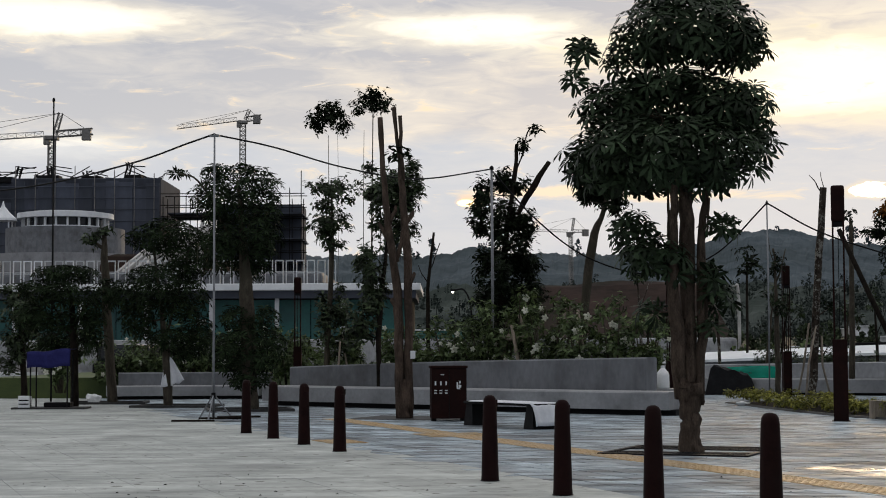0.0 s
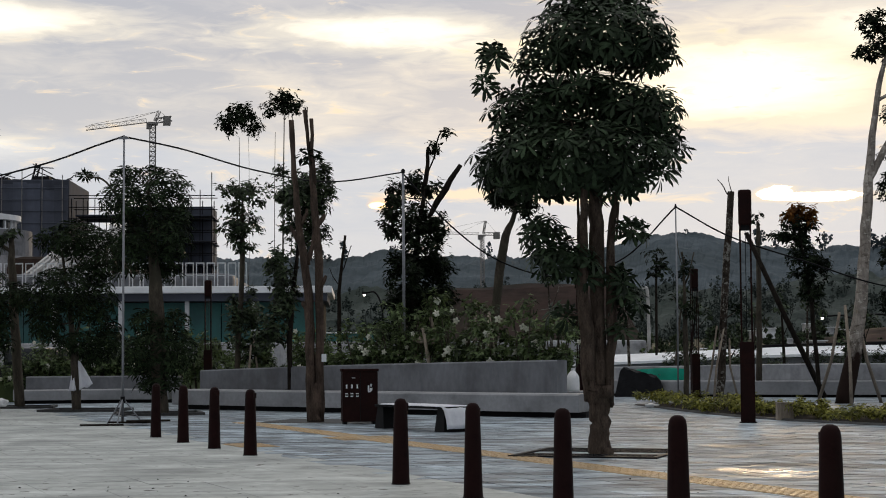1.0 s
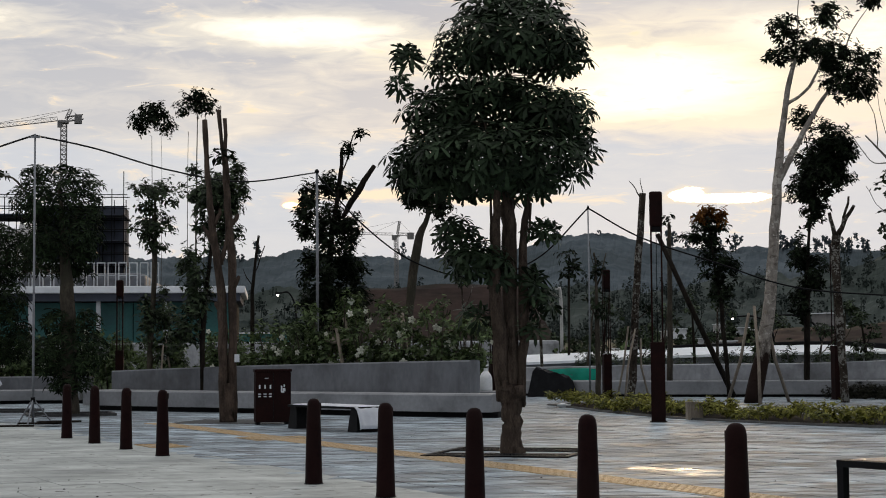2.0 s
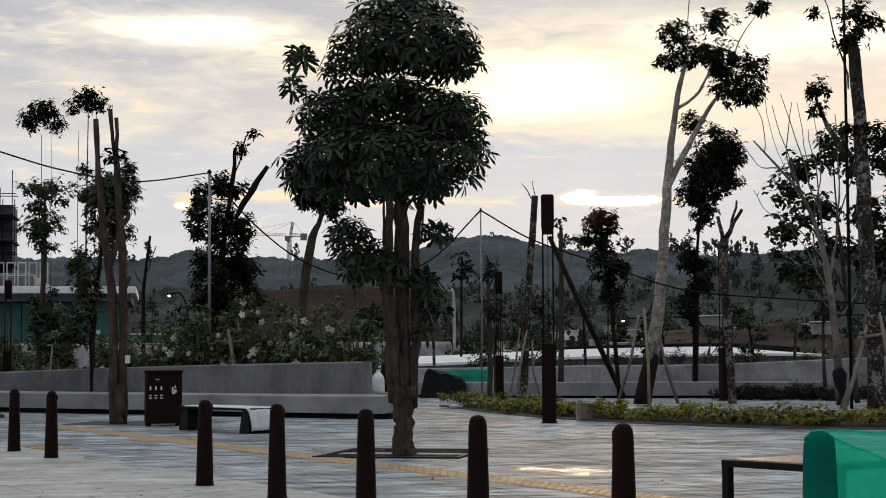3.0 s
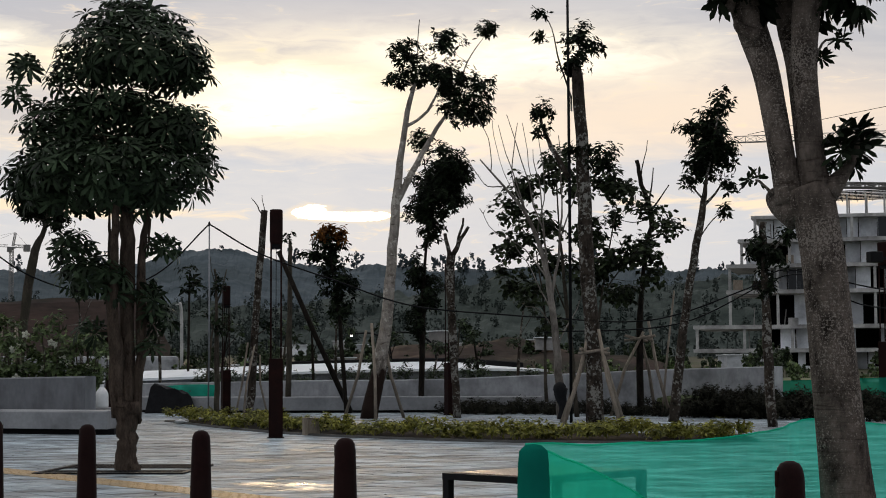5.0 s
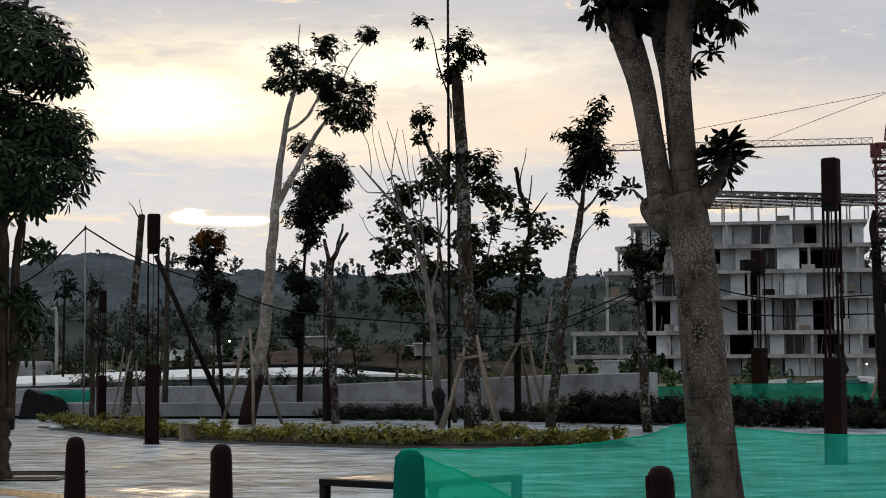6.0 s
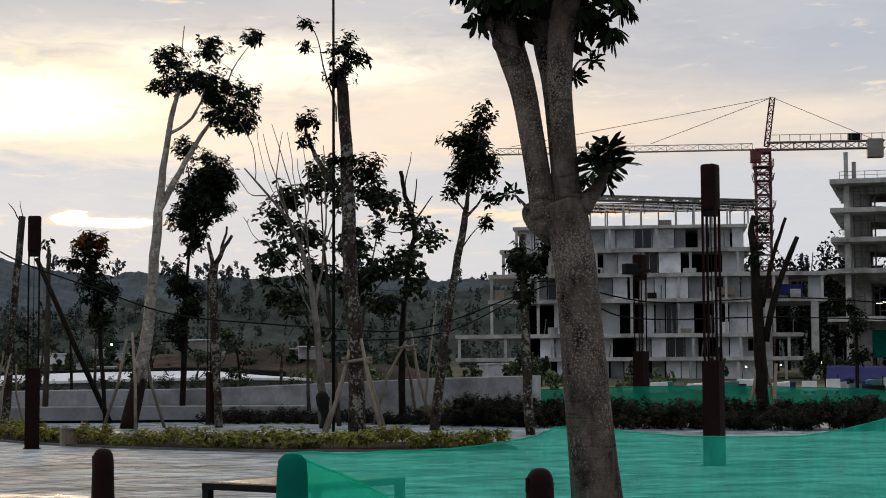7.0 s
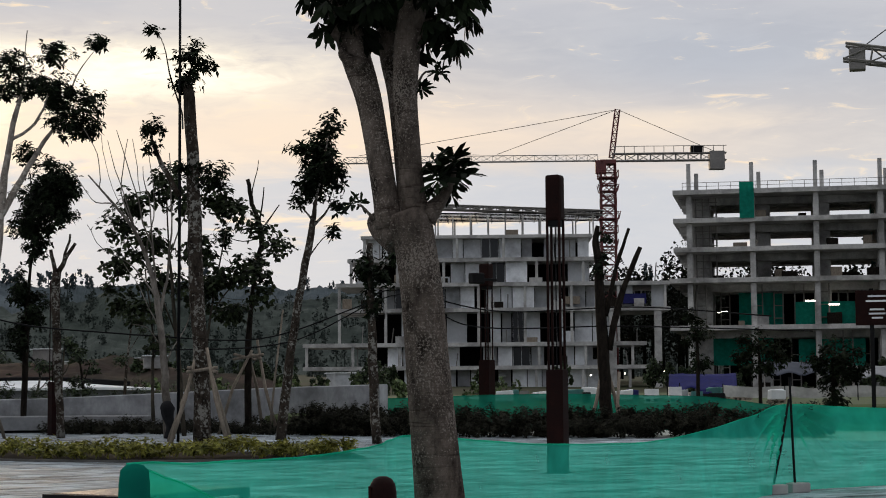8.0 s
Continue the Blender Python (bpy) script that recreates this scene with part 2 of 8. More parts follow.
bark_grey = material("bark_grey", (0.018, 0.015, 0.012), (0.105, 0.088, 0.068), 9.0, (0.8, 0.95), 0.9, stretch=(1, 1, 0.35), stain=(0.045, 0.042, 0.03), stain_scale=2.2, bump_dist=0.03, spec=0.1)
bark_brown_grey = material("bark_brown_grey", (0.008, 0.0055, 0.004), (0.125, 0.093, 0.073), 16.0, (0.85, 0.95), 1.0, stretch=(1, 1, 0.30), stain=(0.050, 0.038, 0.029), stain_scale=3.0, bump_dist=0.04, spec=0.08)
bark_dark = material("bark_dark", (0.004, 0.0035, 0.003), (0.030, 0.024, 0.019), 10.0, (0.8, 0.95), 0.8, stretch=(1, 1, 0.4), bump_dist=0.03, spec=0.06)
bark_brown = material("bark_brown", (0.012, 0.009, 0.007), (0.115, 0.082, 0.064), 11.0, (0.8, 0.95), 0.6, stretch=(1, 1, 0.25), stain=(0.028, 0.022, 0.018), stain_scale=2.0, bump_dist=0.02, spec=0.1)
bark_pale = material("bark_pale", (0.09, 0.08, 0.07), (0.32, 0.285, 0.25), 6.0, (0.75, 0.95), 0.8, stretch=(1, 1, 0.3), stain=(0.045, 0.035, 0.028), stain_scale=0.9, bump_dist=0.03, spec=0.1)


def lichen_bark(name, dark, light, spot, spot_scale, cut, ring_scale, foot=None):
    """Bark with ring cracks and pale lichen blotches; foot: (height, colour) of a bare brown lower trunk."""
    mt = bpy.data.materials.new(name)
    mt.use_nodes = True
    tree = mt.node_tree
    tree.nodes.clear()
    n = graph(tree)
    p = n("ShaderNodeNewGeometry").outputs["Position"]
    pos = n("ShaderNodeMapping", {"Vector": p, "Scale": (1, 1, 0.55)}).outputs[0]
    g = n("ShaderNodeTexNoise", {"Vector": pos, "Scale": 7.0, "Detail": 8.0, "Roughness": 0.7}).outputs[0]
    col = ramp(tree, g, [(0.33, dark), (0.66, light)])
    sp = n("ShaderNodeTexNoise", {"Vector": p, "Scale": spot_scale, "Detail": 4.0, "Roughness": 0.7}).outputs[0]
    big = n("ShaderNodeTexNoise", {"Vector": p, "Scale": 1.6, "Detail": 3.0}).outputs[0]
    k = ramp(tree, n("ShaderNodeMath", {0: sp, 1: n("ShaderNodeMath", {0: big, 1: 0.6, 2: -0.28}, operation="MULTIPLY_ADD").outputs[0]}, operation="ADD").outputs[0], [(cut, (0, 0, 0)), (cut + 0.07, (1, 1, 1))])
    col = n("ShaderNodeMix", {0: n("ShaderNodeMath", {0: k, 1: 0.85}, operation="MULTIPLY").outputs[0], 6: col, 7: (*spot, 1)}, data_type="RGBA").outputs[2]
    ring = n("ShaderNodeMapping", {"Vector": p, "Scale": (3.0, 3.0, ring_scale)}).outputs[0]
    rg = n("ShaderNodeTexNoise", {"Vector": ring, "Scale": 1.0, "Detail": 5.0, "Roughness": 0.6, "Distortion": 0.6}).outputs[0]
    kr = ramp(tree, rg, [(0.32, (0.45, 0.42, 0.40)), (0.42, (1, 1, 1))])
    col = n("ShaderNodeMix", {0: 1.0, 6: col, 7: kr}, data_type="RGBA", blend_type="MULTIPLY").outputs[2]
    if foot:
        z = n("ShaderNodeSeparateXYZ", {0: p}).outputs[2]
        low = n("ShaderNodeMapRange", {0: n("ShaderNodeMath", {0: g, 1: 1.6, 2: z}, operation="MULTIPLY_ADD").outputs[0], 1: foot[0] + 0.6, 2: foot[0] + 1.1, 3: 1.0, 4: 0.0}).outputs[0]
        col = n("ShaderNodeMix", {0: low, 6: col, 7: (*foot[1], 1)}, data_type="RGBA").outputs[2]
    h = n("ShaderNodeMath", {0: g, 1: rg}, operation="ADD").outputs[0]
    bp = n("ShaderNodeBump", {"Strength": 0.8, "Distance": 0.02, "Height": h})
    b = n("ShaderNodeBsdfPrincipled", {"Base Color": col, "Roughness": 0.95, "Specular IOR Level": 0.1, "Normal": bp.outputs[0]})
    n("ShaderNodeOutputMaterial", {"Surface": b.outputs[0]})
    return mt


bark_lichen = lichen_bark("bark_lichen", (0.012, 0.009, 0.007), (0.145, 0.118, 0.100), (0.24, 0.208, 0.182), 66.0, 0.58, 24.0)
bark_blotch = lichen_bark("bark_blotch", (0.009, 0.0065, 0.005), (0.065, 0.051, 0.040), (0.25, 0.24, 0.215), 11.0, 0.56, 9.0)
bark_forked = lichen_bark("bark_forked", (0.14, 0.12, 0.102), (0.40, 0.355, 0.31), (0.52, 0.48, 0.42), 8.0, 0.58, 8.0, (1.4, (0.024, 0.015, 0.012)))
paver_grey = material("paver_grey", (0.162, 0.197, 0.223), (0.405, 0.475, 0.520), 2.4, (0.52, 0.74), 0.25, fine=30, stain=(0.14, 0.156, 0.17), stain_scale=0.5, island=0.30, wet=0.5, bump_dist=0.005, spec=0.2, streak=0.68, puddle=(4.8, 19.4, 1.5, 2.6))
paver_piece = material("paver_piece", (0.162, 0.197, 0.223), (0.405, 0.475, 0.520), 2.4, (0.52, 0.74), 0.25, fine=30, stain=(0.14, 0.156, 0.17), stain_scale=0.5, obj_random=0.30, wet=0.5, bump_dist=0.005, spec=0.2, streak=0.68, puddle=(4.8, 19.4, 1.5, 2.6))
slab_pale = material("slab_pale", (0.27, 0.285, 0.272), (0.565, 0.590, 0.565), 1.3, (0.6, 0.8), 0.5, fine=7, stain=(0.27, 0.285, 0.275), stain_scale=0.6, island=0.04, bump_dist=0.012, spec=0.3, speck=0.9, streak=0.2)
joint_dark = material("joint_dark", (0.30, 0.30, 0.275), (0.46, 0.46, 0.43), 6.0, (0.6, 0.8), 0.3, spec=0.2)
tactile_yellow = material("tactile_yellow", (0.36, 0.235, 0.10), (0.52, 0.355, 0.17), 5.0, (0.4, 0.6), 0.2, stain=(0.36, 0.28, 0.17), stain_scale=1.2)
kerb_dark = material("kerb_dark", (0.025, 0.025, 0.025), (0.07, 0.07, 0.068), 6.0, (0.6, 0.8), 0.3, spec=0.2)
# how the walls face the light is put into colour: concrete_wall darker, wall_pale lighter
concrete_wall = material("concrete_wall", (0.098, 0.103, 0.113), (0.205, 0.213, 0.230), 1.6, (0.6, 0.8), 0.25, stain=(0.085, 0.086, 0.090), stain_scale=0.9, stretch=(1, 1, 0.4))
wall_pale = material("wall_pale", (0.23, 0.235, 0.247), (0.455, 0.465, 0.485), 1.6, (0.6, 0.8), 0.25, stain=(0.16, 0.162, 0.168), stain_scale=0.8, stretch=(1, 1, 0.5))
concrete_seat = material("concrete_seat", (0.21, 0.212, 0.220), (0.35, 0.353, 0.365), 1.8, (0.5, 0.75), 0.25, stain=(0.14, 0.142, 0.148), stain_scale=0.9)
concrete_raw = material("concrete_raw", (0.31, 0.305, 0.30), (0.60, 0.59, 0.57), 0.7, (0.75, 0.9), 0.2, stain=(0.16, 0.155, 0.15), stain_scale=0.25)
panel_white = material("panel_white", (0.66, 0.68, 0.71), (0.86, 0.88, 0.90), 0.5, (0.6, 0.8), 0.0, stain=(0.36, 0.37, 0.39), stain_scale=0.25, obj_random=0.28)
# near-black for interiors, doors and slots: their shade is put into the colour
shade_black = material("shade_black", (0.002, 0.002, 0.0025), (0.009, 0.009, 0.010), 0.4, (0.8, 0.95), 0.0, spec=0.05)
corten = material("corten", (0.008, 0.0032, 0.003), (0.024, 0.0085, 0.007), 5.0, (0.6, 0.8), 0.2, stain=(0.012, 0.005, 0.0045), stain_scale=2.0, spec=0.08)
bollard_paint = material("bollard_paint", (0.0065, 0.0022, 0.0022), (0.020, 0.0065, 0.006), 6.0, (0.5, 0.7), 0.1, stain=(0.013, 0.006, 0.0055), stain_scale=3.0, spec=0.06)
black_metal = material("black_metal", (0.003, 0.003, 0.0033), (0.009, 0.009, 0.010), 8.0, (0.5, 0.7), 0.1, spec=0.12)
galvanised = material("galvanised", (0.14, 0.145, 0.155), (0.26, 0.27, 0.29), 9.0, (0.4, 0.6), 0.1, metal=0.4)
stake_wood = material("stake_wood", (0.12, 0.098, 0.078), (0.34, 0.285, 0.225), 12.0, (0.75, 0.9), 0.4, stretch=(1, 1, 0.2), spec=0.2)
slat_wood = material("slat_wood", (0.18, 0.125, 0.09), (0.36, 0.27, 0.20), 14.0, (0.28, 0.45), 0.2, stretch=(0.3, 1, 1))
white_cloth = material("white_cloth", (0.68, 0.69, 0.74), (0.84, 0.85, 0.88), 6.0, (0.7, 0.9), 0.3, translucent=0.2)
white_paint = material("white_paint", (0.66, 0.68, 0.70), (0.82, 0.84, 0.86), 1.0, (0.5, 0.7), 0.0, stain=(0.58, 0.6, 0.62), stain_scale=0.3)
white_plastic = material("white_plastic", (0.6, 0.62, 0.64), (0.8, 0.8, 0.8), 5.0, (0.35, 0.5), 0.1)
black_sheet = material("black_sheet", (0.005, 0.005, 0.006), (0.018, 0.018, 0.020), 5.0, (0.7, 0.85), 0.4, spec=0.15)
blue_sheet = material("blue_sheet", (0.012, 0.013, 0.070), (0.028, 0.030, 0.135), 4.0, (0.7, 0.85), 0.3, spec=0.12)
teal_board = material("teal_board", (0.018, 0.105, 0.100), (0.045, 0.195, 0.180), 1.0, (0.4, 0.7), 0.0, stain=(0.030, 0.10, 0.10), stain_scale=0.3)
scaffold_cloth = material("scaffold_cloth", (0.030, 0.036, 0.054), (0.105, 0.120, 0.160), 0.10, (0.8, 0.95), 0.0, fine=1.0, stretch=(1.0, 1.0, 0.25), stain=(0.045, 0.050, 0.065), stain_scale=0.06, obj_random=0.38)
rail_steel = material("rail_steel", (0.50, 0.53, 0.56), (0.72, 0.75, 0.78), 1.0, (0.5, 0.7), 0.0, obj_random=0.3)
crane_steel = material("crane_steel", (0.13, 0.125, 0.12), (0.26, 0.245, 0.23), 0.6, (0.5, 0.7), 0.0)
crane_red = material("crane_red", (0.060, 0.012, 0.014), (0.165, 0.034, 0.034), 0.6, (0.5, 0.7), 0.0)
red_earth = material("red_earth", (0.013, 0.010, 0.009), (0.058, 0.038, 0.032), 0.09, (0.9, 1.0), 0.3, fine=0.8, stain=(0.020, 0.022, 0.014), stain_scale=0.04, spec=0.05)
ground_mix = material("ground_mix", (0.04, 0.045, 0.028), (0.12, 0.10, 0.075), 0.12, (0.85, 1.0), 0.3, fine=2.0, stain=(0.05, 0.065, 0.03), stain_scale=0.03, spec=0.1)
lawn_green = material("lawn_green", (0.030, 0.050, 0.014), (0.088, 0.112, 0.036), 0.9, (0.85, 1.0), 0.4, fine=25)
# distance haze is mixed into both forest colours, most in the farther one
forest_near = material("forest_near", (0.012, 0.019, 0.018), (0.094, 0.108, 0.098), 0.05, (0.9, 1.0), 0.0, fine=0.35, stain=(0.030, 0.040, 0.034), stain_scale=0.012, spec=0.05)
forest_haze = material("forest_haze", (0.032, 0.045, 0.053), (0.112, 0.134, 0.150), 0.018, (0.9, 1.0), 0.0, fine=0.09, stain=(0.045, 0.058, 0.062), stain_scale=0.004, spec=0.05)
skin_glass = material("skin_glass", (0.006, 0.007, 0.009), (0.02, 0.023, 0.028), 0.5, (0.15, 0.3), 0.0, spec=0.35)
lamp_glow = bpy.data.materials.new("lamp_glow")
lamp_glow.use_nodes = True
lamp_glow.node_tree.nodes["Principled BSDF"].inputs["Emission Color"].default_value = (1.0, 0.93, 0.8, 1)
lamp_glow.node_tree.nodes["Principled BSDF"].inputs["Emission Strength"].default_value = 4.0


def netting(name, colour, solid):
    """Woven shade net: part of it lets the view through."""
    mt = bpy.data.materials.new(name)
    mt.use_nodes = True
    tree = mt.node_tree
    tree.nodes.clear()
    n = graph(tree)
    p = n("ShaderNodeNewGeometry").outputs["Position"]
    g = n("ShaderNodeTexNoise", {"Vector": p, "Scale": 2.2, "Detail": 4.0}).outputs[0]
    col = ramp(tree, g, [(0.3, tuple(c * 0.75 for c in colour)), (0.7, colour)])
    d = n("ShaderNodeBsdfDiffuse", {"Color": col}).outputs[0]
    tl = n("ShaderNodeBsdfTranslucent", {"Color": col}).outputs[0]
    s = n("ShaderNodeMixShader", {0: 0.45, 1: d, 2: tl}).outputs[0]
    tr = n("ShaderNodeBsdfTransparent", {"Color": (0.33, 0.98, 0.79, 1)}).outputs[0]
    k = n("ShaderNodeMapRange", {0: g, 1: 0.3, 2: 0.7, 3: solid - 0.06, 4: solid + 0.06}).outputs[0]
    s = n("ShaderNodeMixShader", {0: k, 1: tr, 2: s}).outputs[0]
    n("ShaderNodeOutputMaterial", {"Surface": s})
    return mt


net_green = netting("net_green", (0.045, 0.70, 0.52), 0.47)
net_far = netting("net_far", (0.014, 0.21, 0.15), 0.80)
net_screen = netting("net_screen", (0.022, 0.36, 0.27), 0.88)
net_dense = netting("net_dense", (0.010, 0.24, 0.18), 0.93)


# ---------------------------------------------------------------- building helpers
def finish(name, bm, mat, smooth=False):
    me = bpy.data.meshes.new(name)
    bm.to_mesh(me)
    bm.free()
    me.materials.append(mat)
    if smooth:
        me.polygons.foreach_set("use_smooth", [True] * len(me.polygons))
    return me


def part(name, bm, mat, parent, label="", smooth=False, at=None):
    """One mesh object under a thing or under a part."""
    ob = new(name, finish(name, bm, mat, smooth))
    ob.parent = parent
    if at is not None:
        ob.matrix_basis = at
    return tagged(ob, label) if label else ob


def piece(name, mesh, parent, at, label=""):
    """An object on a shared mesh under a thing or part."""
    ob = new(name, mesh)
    ob.parent = parent
    ob.matrix_basis = at
    return tagged(ob, label) if label else ob


def thing(name, m, label, category, group="", kind=""):
    """An Empty at the base of a thing."""
    ob = new(name)
    ob.empty_display_size = 0.1
    ob.matrix_basis = m
    return tagged(ob, label, category, group, kind)


def solid(name, bm, mat, label, category="", kind="structure", group="", smooth=False):
    """A thing or piece of the setting that is one mesh."""
    return tagged(new(name, finish(name, bm, mat, smooth)), label, category, group, kind)


def box(bm, x0, y0, z0, x1, y1, z1, bevel=0.0):
    geom = bmesh.ops.create_cube(bm, size=1.0)
    vs = geom["verts"]
    bmesh.ops.scale(bm, verts=vs, vec=(x1 - x0, y1 - y0, z1 - z0))
    bmesh.ops.translate(bm, verts=vs, vec=((x0 + x1) / 2, (y0 + y1) / 2, (z0 + z1) / 2))
    if bevel:
        es = list({ed for v in vs for ed in v.link_edges})
        bmesh.ops.bevel(bm, geom=es, offset=bevel, segments=2, affect="EDGES", profile=0.6)
    return bm


def tube(bm, pts, radii, seg=8, cap=True, wob=0.0):
    """A round limb along points, with a radius at each."""
    pts = [Vector(p) for p in pts]
    rings = []
    for i, p in enumerate(pts):
        d = (pts[min(i + 1, len(pts) - 1)] - pts[max(i - 1, 0)]).normalized()
        u = d.cross(Vector((0.13, 0.97, 0.21))).normalized()
        v = d.cross(u)
        ring = []
        for k in range(seg):
            an = 2 * math.pi * k / seg
            r = radii[i] * (1 + wob * noise.noise(Vector((p.x * 3 + k * 1.7, p.y * 3, p.z * 2.5))))
            ring.append(bm.verts.new(p + (u * math.cos(an) + v * math.sin(an)) * r))
        rings.append(ring)
    for a_, b_ in zip(rings, rings[1:]):
        for k in range(seg):
            bm.faces.new((a_[k], a_[(k + 1) % seg], b_[(k + 1) % seg], b_[k]))
    if cap:
        bm.faces.new(rings[0][::-1])
        bm.faces.new(rings[-1])
    return bm


def smooth_line(pts, steps=4):
    """Points between given ones by a Catmull-Rom curve (any number of values each)."""
    p = np.array(pts, float)
    q = np.vstack([2 * p[0] - p[1], p, 2 * p[-1] - p[-2]])
    out = []
    for i in range(len(p) - 1):
        a_, b_, c_, d_ = q[i:i + 4]
        for s in range(steps):
            t = s / steps
            out.append(0.5 * (2 * b_ + (c_ - a_) * t + (2 * a_ - 5 * b_ + 4 * c_ - d_) * t * t + (3 * b_ - a_ - 3 * c_ + d_) * t ** 3))
    out.append(p[-1])
    return np.array(out)


def lathe(bm, profile, seg=20):
    """Radius and height pairs turned about z."""
    rings = [[bm.verts.new((r * math.cos(2 * math.pi * k / seg), r * math.sin(2 * math.pi * k / seg), z)) for k in range(seg)] for r, z in profile]
    for a_, b_ in zip(rings, rings[1:]):
        for k in range(seg):
            bm.faces.new((a_[k], a_[(k + 1) % seg], b_[(k + 1) % seg], b_[k]))
    bm.faces.new(rings[0][::-1])
    bm.faces.new(rings[-1])
    return bm


def mesh_from(name, verts, faces, mat, smooth=False):
    me = bpy.data.meshes.new(name)
    me.from_pydata(verts, [], faces)
    me.materials.append(mat)
    if smooth:
        me.polygons.foreach_set("use_smooth", [True] * len(me.polygons))
    return me


rng = np.random.default_rng(7)


def unit(v):
    return v / np.maximum(np.linalg.norm(v, axis=-1, keepdims=True), 1e-9)


def leaves(base, along, up, length, width, droop, plain=False):
    """Blades from their bases: arrays of base points, directions and face normals. Six corners each, folded down to the tip."""
    side = unit(np.cross(along, up))
    up = np.cross(side, along)
    L, W = length[:, None], width[:, None]
    sag = droop[:, None]
    def at(s, w):
        return base + along * L * s - up * L * sag * s * s + side * W * w
    if plain:
        v = np.stack([at(0, 0), at(0.5, -0.5), at(1.0, 0), at(0.5, 0.5)], 1)
        return v.reshape(-1, 3), (np.arange(len(base))[:, None] * 4 + [0, 1, 2, 3]).tolist()
    v = np.stack([at(0, 0), at(0.4, -0.38), at(0.4, 0.38), at(0.78, -0.5), at(0.78, 0.5), at(1.0, 0)], 1)
    k = np.arange(len(base))[:, None] * 6
    tri = np.concatenate([k + [0, 1, 2], k + [3, 5, 4]]).tolist()
    quad = (k + [1, 3, 4, 2]).tolist()
    return v.reshape(-1, 3), tri + quad


def whorl_shell(clumps, size, density, plain=False):
    """Star-like leaf whorls spaced over the outside of overlapping lumps, drooping at the rims, over a darker filling of leaves."""
    lumps = np.array(clumps, float)
    C, R = lumps[:, :3], np.maximum(lumps[:, 3:] - size * 0.40, 0.05)
    pts, nrm, skin = [], [], []
    for shell, gap in ((1.0, 0.80), (0.80, 1.0), (0.58, 1.25)):
        spots = []
        for c, r in zip(C, R):
            d = unit(rng.normal(size=(int(900 * max(r) ** 1.5) + 60, 3)))
            p = c + d * r * shell * rng.uniform(0.84, 1.14, (len(d), 1))
            inside = (((p[:, None, :] - C[None]) / (R[None] * shell)) ** 2).sum(-1) < 0.80
            n_ = unit(d / r)
            keep = (inside.sum(1) <= 0) & ((n_[:, 2] > -0.25) | (rng.uniform(size=len(d)) < 0.4))
            spots += list(zip(p[keep], n_[keep]))
        spots = [spots[i] for i in rng.permutation(len(spots))]
        taken = np.zeros((0, 3))
        for p, n_ in spots:
            if len(taken) and (((taken - p) ** 2).sum(1) < (size * gap / math.sqrt(density)) ** 2).any():
                continue
            taken = np.vstack([taken, p])
            pts.append(p), nrm.append(n_), skin.append(shell)
    pts, nrm, skin = np.array(pts), np.array(nrm), np.array(skin)
    count = len(pts)
    axis = unit(nrm * 0.75 + np.array([0, 0, 0.62]) + rng.normal(size=(count, 3)) * 0.16)
    ref = unit(np.cross(axis, np.array([0.3, 0.2, 0.9]) + rng.normal(size=(count, 3)) * 0.2))
    ref2 = np.cross(axis, ref)
    spin, star = rng.uniform(0, 6.28, count), rng.uniform(0.82, 1.15, count)
    B, A, U, Ls, Dr = [], [], [], [], []
    k = 9
    for j in range(k):
        an = spin + j * 6.283 / k + rng.normal(size=count) * 0.10
        radial = ref * np.cos(an)[:, None] + ref2 * np.sin(an)[:, None]
        B.append(pts + radial * size * 0.08), A.append(unit(radial + axis * rng.uniform(-0.05, 0.32, (count, 1))))
        U.append(axis), Ls.append(size * star * rng.uniform(0.85, 1.12, count)), Dr.append(rng.uniform(0.18, 0.48, count))
    Ls = np.concatenate(Ls)
    return leaves(np.concatenate(B), np.concatenate(A), np.concatenate(U), Ls, Ls * 0.25, np.concatenate(Dr), plain)


